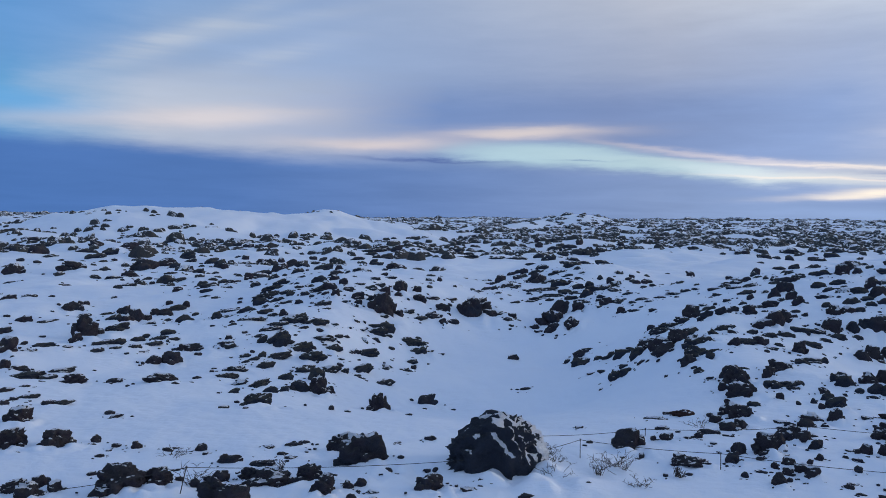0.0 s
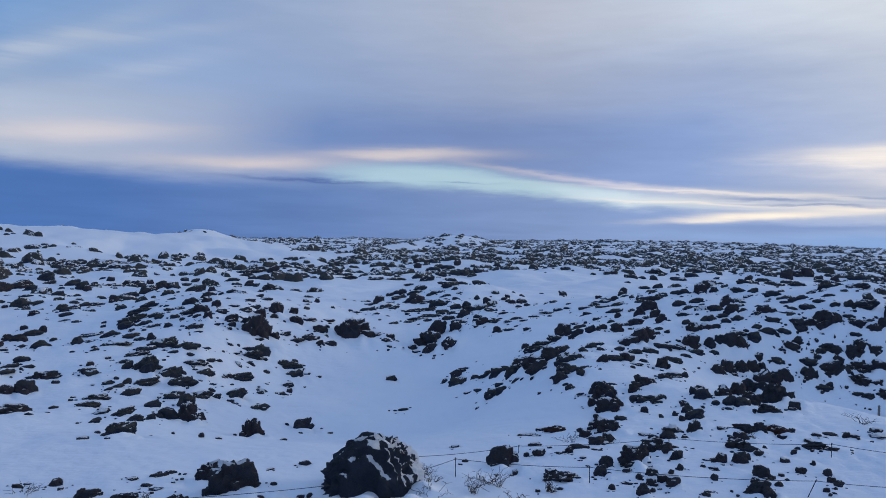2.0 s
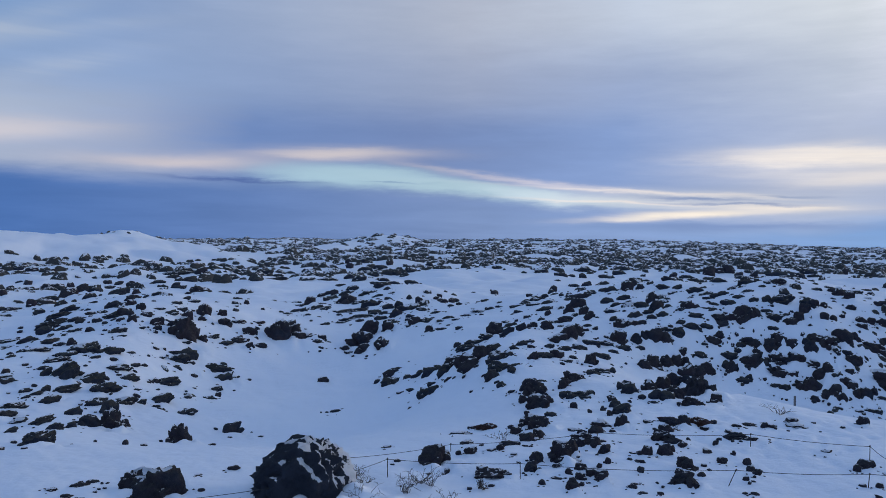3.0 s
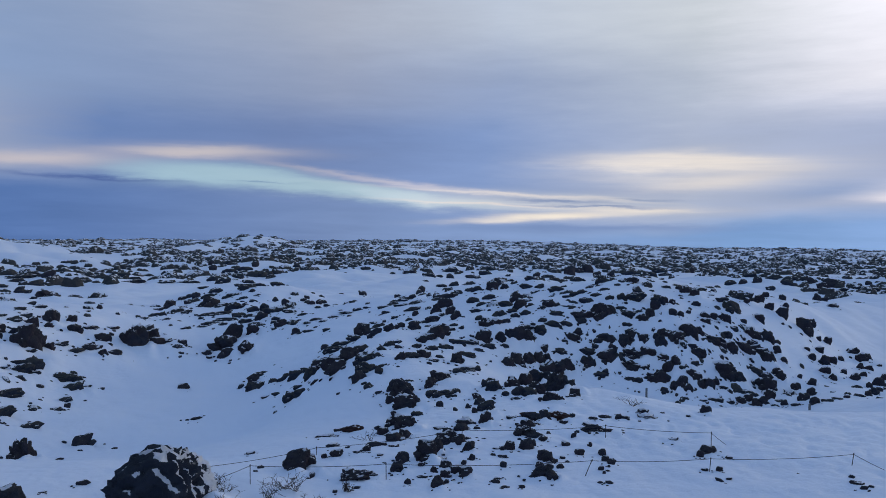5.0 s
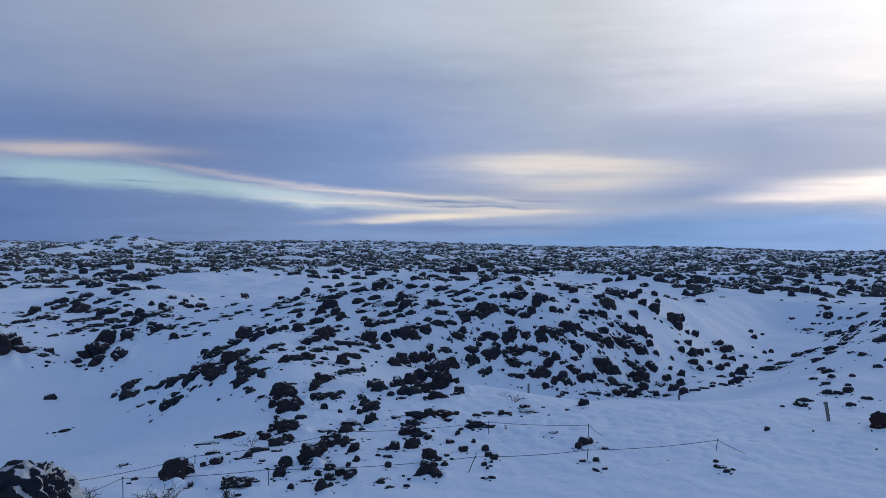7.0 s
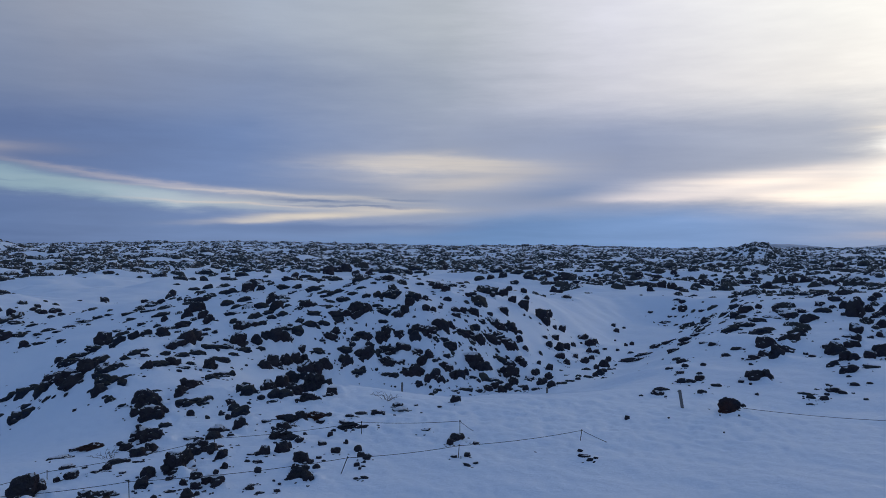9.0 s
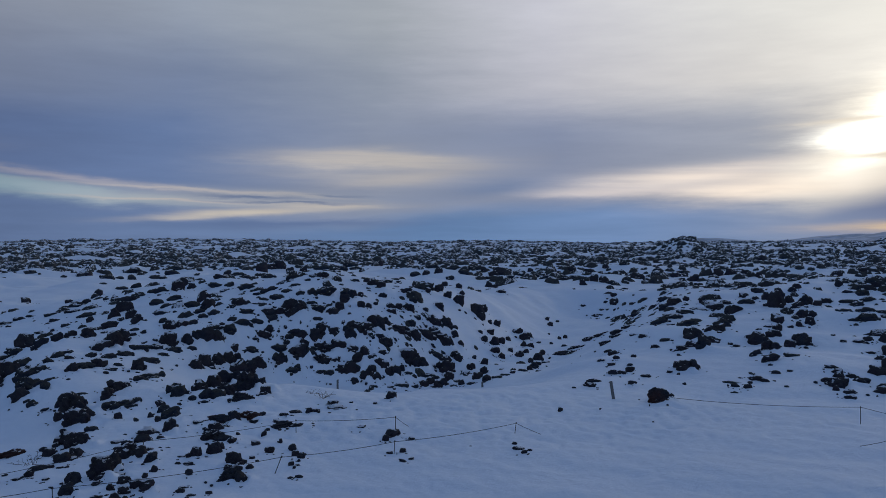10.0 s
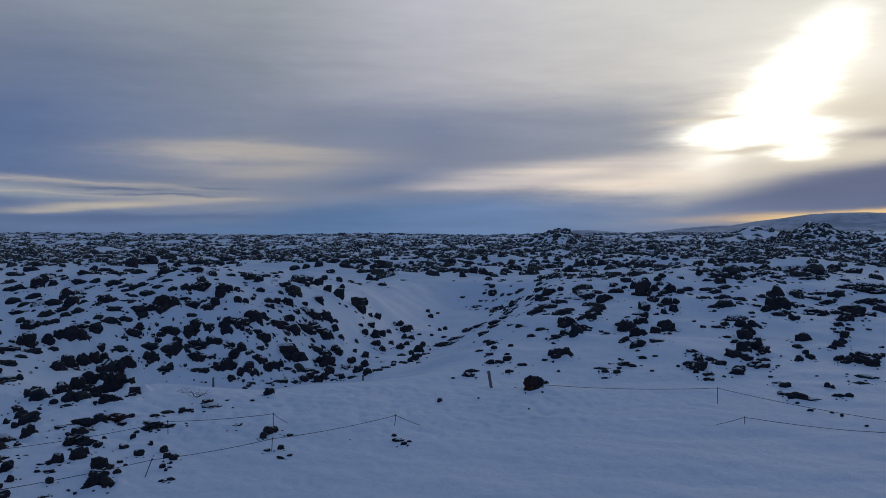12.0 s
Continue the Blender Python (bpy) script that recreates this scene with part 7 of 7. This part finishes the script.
def make_ground():
    seen = np.arange(-36.0, 92.0, 0.2)
    rest = np.arange(92.0, 324.0, 4.0)
    a = np.radians(np.concatenate([seen, rest]))
    r = np.concatenate([np.geomspace(0.5, 12.0, 30)[:-1], np.geomspace(12.0, 110.0, 330)[:-1], np.geomspace(110.0, 900.0, 130)[:-1], np.geomspace(900.0, 4600.0, 12)])
    A, R = np.meshgrid(a, r)
    X, Y = R * np.sin(A), R * np.cos(A)
    Z = ground_height(X, Y)
    # wind-blown snow: banked against the lee of each rock, scooped out on the other side
    turn = np.degrees(a)
    for x, y, w, h in DRIFTS:
        d, b = math.hypot(x, y), math.degrees(math.atan2(x, y))
        i0, i1 = np.searchsorted(r, (d - 2.2 * w, d + 2.2 * w))
        span = math.degrees(2.4 * w / d)
        j0, j1 = np.searchsorted(turn, (b - span, b + span))
        xs, ys = X[i0:i1, j0:j1] - x, Y[i0:i1, j0:j1] - y
        n = fbm((xs + x) / (0.5 * w) + x, (ys + y) / (0.5 * w), 2)
        bank = np.exp(-(((xs - 0.42 * w) / (0.62 * w)) ** 2 + ((ys + 0.28 * w) / (0.55 * w)) ** 2))
        scoop = np.exp(-(((xs + 0.75 * w) / (0.4 * w)) ** 2 + ((ys + 0.1 * w) / (0.6 * w)) ** 2))
        Z[i0:i1, j0:j1] += np.minimum(h, 0.6) * (bank * (0.14 + 0.42 * n) - 0.10 * scoop)
    verts = np.stack([X, Y, Z], -1).reshape(-1, 3)
    verts = np.vstack([verts, [[0, 0, ground_at(0, 0)]]])
    na, nr = len(a), len(r)
    i, j = np.meshgrid(np.arange(nr - 1), np.arange(na), indexing="ij")
    jn = (j + 1) % na
    q = np.stack([i * na + j, i * na + jn, (i + 1) * na + jn, (i + 1) * na + j], -1).reshape(-1, 4)
    q = q[:, ::-1]
    me = mesh_of("ground", verts, q)
    bm = bmesh.new()
    bm.from_mesh(me)
    bm.verts.ensure_lookup_table()
    c = bm.verts[len(verts) - 1]
    for t in range(na):
        bm.faces.new((c, bm.verts[t], bm.verts[(t + 1) % na])).smooth = True
    bm.normal_update()
    bm.to_mesh(me)
    bm.free()
    me.materials.append(SNOW)
    return tagged(new("ground", me), "wind-packed snow over a rolling lava field", "ground", kind="structure")


make_ground()


chips = np.array(CHIPS)
strewn("lava_clinker", "scattered black lava clinker on the snow", chips[:, :2], np.maximum(chips[:, 2], 0.025), np.full(len(chips), 0.7), STONE, LAVA, 12)

# ---------------------------------------------------------------- rope fences, stakes and shrubs


def plain(name, colour, rough=0.7, metal=0.0, grain=20.0, vary=0.35):
    mat, k, sh = material(name)
    p = k.node("ShaderNodeNewGeometry").outputs["Position"]
    n = k.noise(p, grain, 5.0, 0.65)
    dark = tuple(c * (1 - vary) for c in colour) + (1,)
    lite = tuple(min(1.0, c * (1 + vary)) for c in colour) + (1,)
    k.put(sh.inputs["Base Color"], k.mix(n, dark, lite))
    sh.inputs["Roughness"].default_value, sh.inputs["Metallic"].default_value = rough, metal
    bump(k, sh, n, 0.4, 0.004)
    return mat


IRON = plain("rusted_iron", (0.05, 0.042, 0.038), 0.75, 0.3)
ROPE = plain("weathered_rope", (0.045, 0.042, 0.040), 0.9, 0.0, 60.0)
GREY_WOOD = plain("grey_wood", (0.16, 0.15, 0.145), 0.85, 0.0, 14.0)
TWIG = plain("bare_twig", (0.055, 0.040, 0.032), 0.85, 0.0, 30.0)


def tube(points, radii, sides=6):
    """Verts and quads of a round rod through the points."""
    pts = [Vector(p) for p in points]
    V, Q = [], []
    for i, p in enumerate(pts):
        t = (pts[min(i + 1, len(pts) - 1)] - pts[max(i - 1, 0)]).normalized()
        side = t.cross(Vector((0, 0, 1)) if abs(t.z) < 0.9 else Vector((1, 0, 0))).normalized()
        up = side.cross(t)
        for s in range(sides):
            a = 2 * math.pi * s / sides
            V.append(p + (side * math.cos(a) + up * math.sin(a)) * radii[i])
    n = len(pts)
    for i in range(n - 1):
        for s in range(sides):
            s2 = (s + 1) % sides
            Q.append((i * sides + s, i * sides + s2, (i + 1) * sides + s2, (i + 1) * sides + s))
    return [v[:] for v in V], Q


def part(name, verts, faces, mat, parent, label=""):
    me = mesh_of(name, verts, faces)
    me.materials.append(mat)
    ob = new(name, me)
    ob.parent = parent
    return tagged(ob, label)


def fence(label, posts, start=None, end=None, slack=0.06):
    """Thin iron rods with a rope from eye to eye; start and end: where the rope lies on the snow."""
    x0, y0 = posts[0][:2]
    base = Vector((x0, y0, ground_at(x0, y0)))
    root = new("rope_fence")
    root.location = base
    tagged(root, label, "fence", "rope fences along the path")
    tops = []
    for x, y, lx, ly, h in posts:
        foot = Vector((x, y, ground_at(x, y) - 0.15)) - base
        top = Vector((x + lx, y + ly, ground_at(x, y) + h)) - base
        v, q = tube([foot, foot.lerp(top, 0.5), top, top + Vector((0, 0, 0.012))], [0.009, 0.008, 0.008, 0.003])
        rod = part("post", v, q, IRON, root, "thin rusty iron rod")
        ring = [top + Vector((0.018 * math.cos(a), 0, -0.015 + 0.018 * math.sin(a))) for a in np.linspace(0, 2 * math.pi, 9)]
        v, q = tube(ring, [0.004] * 9, 4)
        part("eyelet", v, q, IRON, rod)
        tops.append(top + Vector((0, 0, -0.02)))

    def lying(p):
        return Vector((p[0], p[1], ground_at(*p) + 0.012)) - base

    runs = list(zip(tops[:-1], tops[1:]))
    if start:
        runs.insert(0, (lying(start), tops[0]))
    if end:
        runs.append((tops[-1], lying(end)))
    for a, b in runs:
        n = 15
        pts = []
        for i in range(n):
            u = i / (n - 1)
            p = a.lerp(b, u)
            p.z -= slack * (b - a).length * 0.5 * 4 * u * (1 - u) * 0.5
            g = ground_at(p.x + base.x, p.y + base.y) - base.z + 0.012
            p.z = max(p.z, g)
            pts.append(p)
        v, q = tube(pts, [0.0055] * n, 5)
        part("rope", v, q, ROPE, root, "sagging grey rope")
    return root


FRONT = [  # foot x, y; how far its top leans; how high it stands
    (-4.28, 13.23, 0.13, 0.04, 0.48),
    (1.49, 15.06, -0.00, 0.00, 0.28),
    (2.74, 15.74, -0.01, 0.00, 0.38),
    (5.24, 15.04, -0.01, 0.00, 0.34),
    (8.97, 13.87, 0.16, -0.11, 0.35),
    (11.58, 13.18, 0.02, -0.02, 0.29),
    (14.72, 12.43, 0.03, -0.04, 0.26),
]
BACK = [  # foot x, y; how far its top leans; how high it stands
    (4.52, 17.75, -0.00, 0.00, 0.18),
    (8.00, 17.55, -0.00, 0.00, 0.19),
    (11.15, 16.22, -0.00, 0.00, 0.31),
    (12.67, 14.35, -0.00, 0.00, 0.45),
]
RIGHT_BACK = [  # foot x, y; how far its top leans; how high it stands
    (20.52, 11.56, 0.00, -0.00, 0.13),
    (21.60, 6.96, 0.00, -0.00, 0.45),
]
RIGHT_FRONT = [  # foot x, y; how far its top leans; how high it stands
    (19.53, 5.67, 0.00, -0.00, 0.19),
]
FRONT_END, BACK_START, BACK_END = (15.08, 11.91), (2.22, 17.61), (13.35, 14.62)
RIGHT_FRONT_START, RIGHT_FRONT_END, RIGHT_BACK_END = (19.09, 6.19), (20.63, 2.53), (21.69, 2.42)
FRONT_START = (-6.71, 13.40)

fence("thin iron rods with a slack rope beside the path", FRONT, FRONT_START, FRONT_END)
fence("second line of iron rods and rope", BACK, BACK_START, BACK_END)
fence("long rope on iron rods at the snow slope's foot", RIGHT_BACK, None, RIGHT_BACK_END)
fence("low rope on a short iron rod in snow", RIGHT_FRONT, RIGHT_FRONT_START, RIGHT_FRONT_END)


def board(x, y, lx, ly, h, w, t, name, label):
    """An upright plank with a bevelled, weathered top, leaning a little."""
    gz = ground_at(x, y)
    bm = bmesh.new()
    bmesh.ops.create_cube(bm, size=1.0)
    for v in bm.verts:
        s = v.co.z + 0.5
        v.co = Vector((v.co.x * w + lx * s, v.co.y * t + ly * s, -0.2 + (h + 0.2) * s + (0.02 if v.co.x > 0 and s > 0.5 else 0.0)))
    bmesh.ops.bevel(bm, geom=list(bm.edges), offset=min(w, t) * 0.18, segments=2, affect="EDGES")
    me = bpy.data.meshes.new(name)
    bm.to_mesh(me)
    bm.free()
    me.materials.append(GREY_WOOD)
    ob = new(name, me)
    ob.location = (x, y, gz)
    ob.rotation_euler = (0, 0, -math.atan2(x, y))
    return tagged(ob, label, "stake", "wooden stakes by the path")


def plank_stake(x, y, lx, ly, h):
    b = math.atan2(x, y)
    return board(x, y, lx * math.cos(b) - ly * math.sin(b), 0.0, h, 0.085, 0.05, "wooden_stake", "leaning grey wooden stake standing in snow")


def low_stake(x, y, lx, ly, h):
    return board(x, y, 0.0, 0.0, h, 0.08, 0.05, "wooden_stake", "short grey wooden stake nearly buried in snow")


plank_stake(19.74, 12.90, -0.06, 0.09, 0.49)
low_stake(19.53, 25.61, -0.04, 0.03, 0.36)
low_stake(23.49, 21.43, -0.00, 0.00, 0.21)


def shrub(x, y, width, height):
    """Leafless dwarf birch: a fan of crooked twigs."""
    r = random.Random(int(x * 731 + y * 97))
    V, Q = [], []
    for i in range(r.randint(9, 14)):
        a = r.uniform(0, 6.28)
        out = r.uniform(0.2, 0.75) * width
        p = Vector((r.uniform(-0.12, 0.12) * width, r.uniform(-0.12, 0.12) * width, -0.05))
        tip = p + Vector((math.cos(a) * out, math.sin(a) * out, height * r.uniform(0.25, 0.8)))
        pts = []
        for j in range(6):
            u = j / 5
            q = p.lerp(tip, u)
            q += Vector((r.uniform(-1, 1), r.uniform(-1, 1), r.uniform(-0.4, 0.6))) * 0.09 * height * (1 if j else 0)
            q.z += height * 0.2 * math.sin(u * 3.1) * r.uniform(0.2, 1)
            pts.append(q)
        v, f = tube(pts, [0.0065 * (1 - 0.75 * j / 5) for j in range(6)], 4)
        Q += [tuple(n + len(V) for n in t) for t in f]
        V += v
        for s in range(2):
            j = r.randint(2, 4)
            e = pts[j] + Vector((r.uniform(-1, 1), r.uniform(-1, 1), r.uniform(0.0, 1.0))) * 0.28 * height
            v, f = tube([pts[j], pts[j].lerp(e, 0.5) + Vector((0, 0, 0.02)), e], [0.004, 0.003, 0.0015], 4)
            Q += [tuple(n + len(V) for n in t) for t in f]
            V += v
    me = mesh_of("shrub", V, Q)
    me.materials.append(TWIG)
    ob = new("shrub", me)
    ob.location = (x, y, ground_at(x, y))
    return tagged(ob, "bare leafless twigs of a dwarf shrub in snow", "shrub", "bare shrubs by the fence")


shrub(2.08, 14.45, 0.64, 0.42)
shrub(2.89, 14.72, 0.65, 0.54)
shrub(3.44, 15.12, 0.67, 0.45)
shrub(3.50, 14.11, 0.53, 0.27)
shrub(2.23, 15.52, 0.45, 0.27)
shrub(-4.23, 13.83, 0.63, 0.53)
shrub(-5.19, 15.66, 0.60, 0.24)
shrub(4.38, 14.72, 0.27, 0.27)
shrub(5.99, 18.58, 0.70, 0.28)
shrub(13.91, 18.92, 0.84, 0.40)
shrub(10.25, 17.99, 0.59, 0.24)
shrub(-2.91, 14.91, 0.15, 0.29)
shrub(2.20, 16.04, 0.47, 0.35)
shrub(3.30, 15.17, 0.79, 0.40)
shrub(4.33, 14.80, 0.22, 0.29)


# ---------------------------------------------------------------- far mountains


def mountain(bearing, dist, half, height, seed, label):
    """A broad snow-streaked mountain with gullied flanks, far beyond the plain."""
    n, m = 90, 26
    b = radians(bearing)
    side, ahead = Vector((math.cos(b), -math.sin(b), 0)), Vector((math.sin(b), math.cos(b), 0))
    u, v = np.meshgrid(np.linspace(-1, 1, n), np.linspace(-1, 1, m))
    r = np.hypot(u, v * 0.9)
    z = 0.5 * (1 + np.cos(math.pi * np.clip(r, 0, 1))) * (1 + 0.13 * fbm(u * 2.2 + seed, v * 2 + seed, 2)) + 0.03 * np.clip(1 - r, 0, 1) * fbm(u * 9 + seed, v * 9, 3)
    x = dist * ahead.x + u * half * side.x + v * half * 0.8 * ahead.x
    y = dist * ahead.y + u * half * side.y + v * half * 0.8 * ahead.y
    V = np.stack([x, y, z * height - 6.0], -1).reshape(-1, 3)
    i, j = np.meshgrid(np.arange(m - 1), np.arange(n - 1), indexing="ij")
    Q = np.stack([i * n + j, i * n + j + 1, (i + 1) * n + j + 1, (i + 1) * n + j], -1).reshape(-1, 4)
    me = mesh_of("mountain", V, Q)
    me.materials.append(MOUNTAIN)
    return tagged(new("mountain", me), label, "mountain", "mountains on the horizon")


def mountain_material():
    mat, k, sh = material("far_snow_and_rock_hazed")
    p = k.node("ShaderNodeNewGeometry").outputs["Position"]
    n = k.noise(p, 0.012, 7.0, 0.65)
    # rock and snow, with distance haze put into both colours: pale, bluish, close in tone
    k.put(sh.inputs["Base Color"], k.mix(k.step(n, 0.42, 0.58), (0.38, 0.42, 0.49, 1), (0.56, 0.60, 0.67, 1)))
    sh.inputs["Roughness"].default_value = 0.9
    return mat


MOUNTAIN = mountain_material()
mountain(80.6, 4000.0, 860.0, 85.0, 1.3, "broad low snow-streaked mountain on the horizon")
mountain(72.5, 4100.0, 420.0, 32.0, 4.1, "low distant snowy hill on the horizon")
mountain(63.5, 4200.0, 260.0, 18.0, 7.7, "faint distant snowy hill on the horizon")
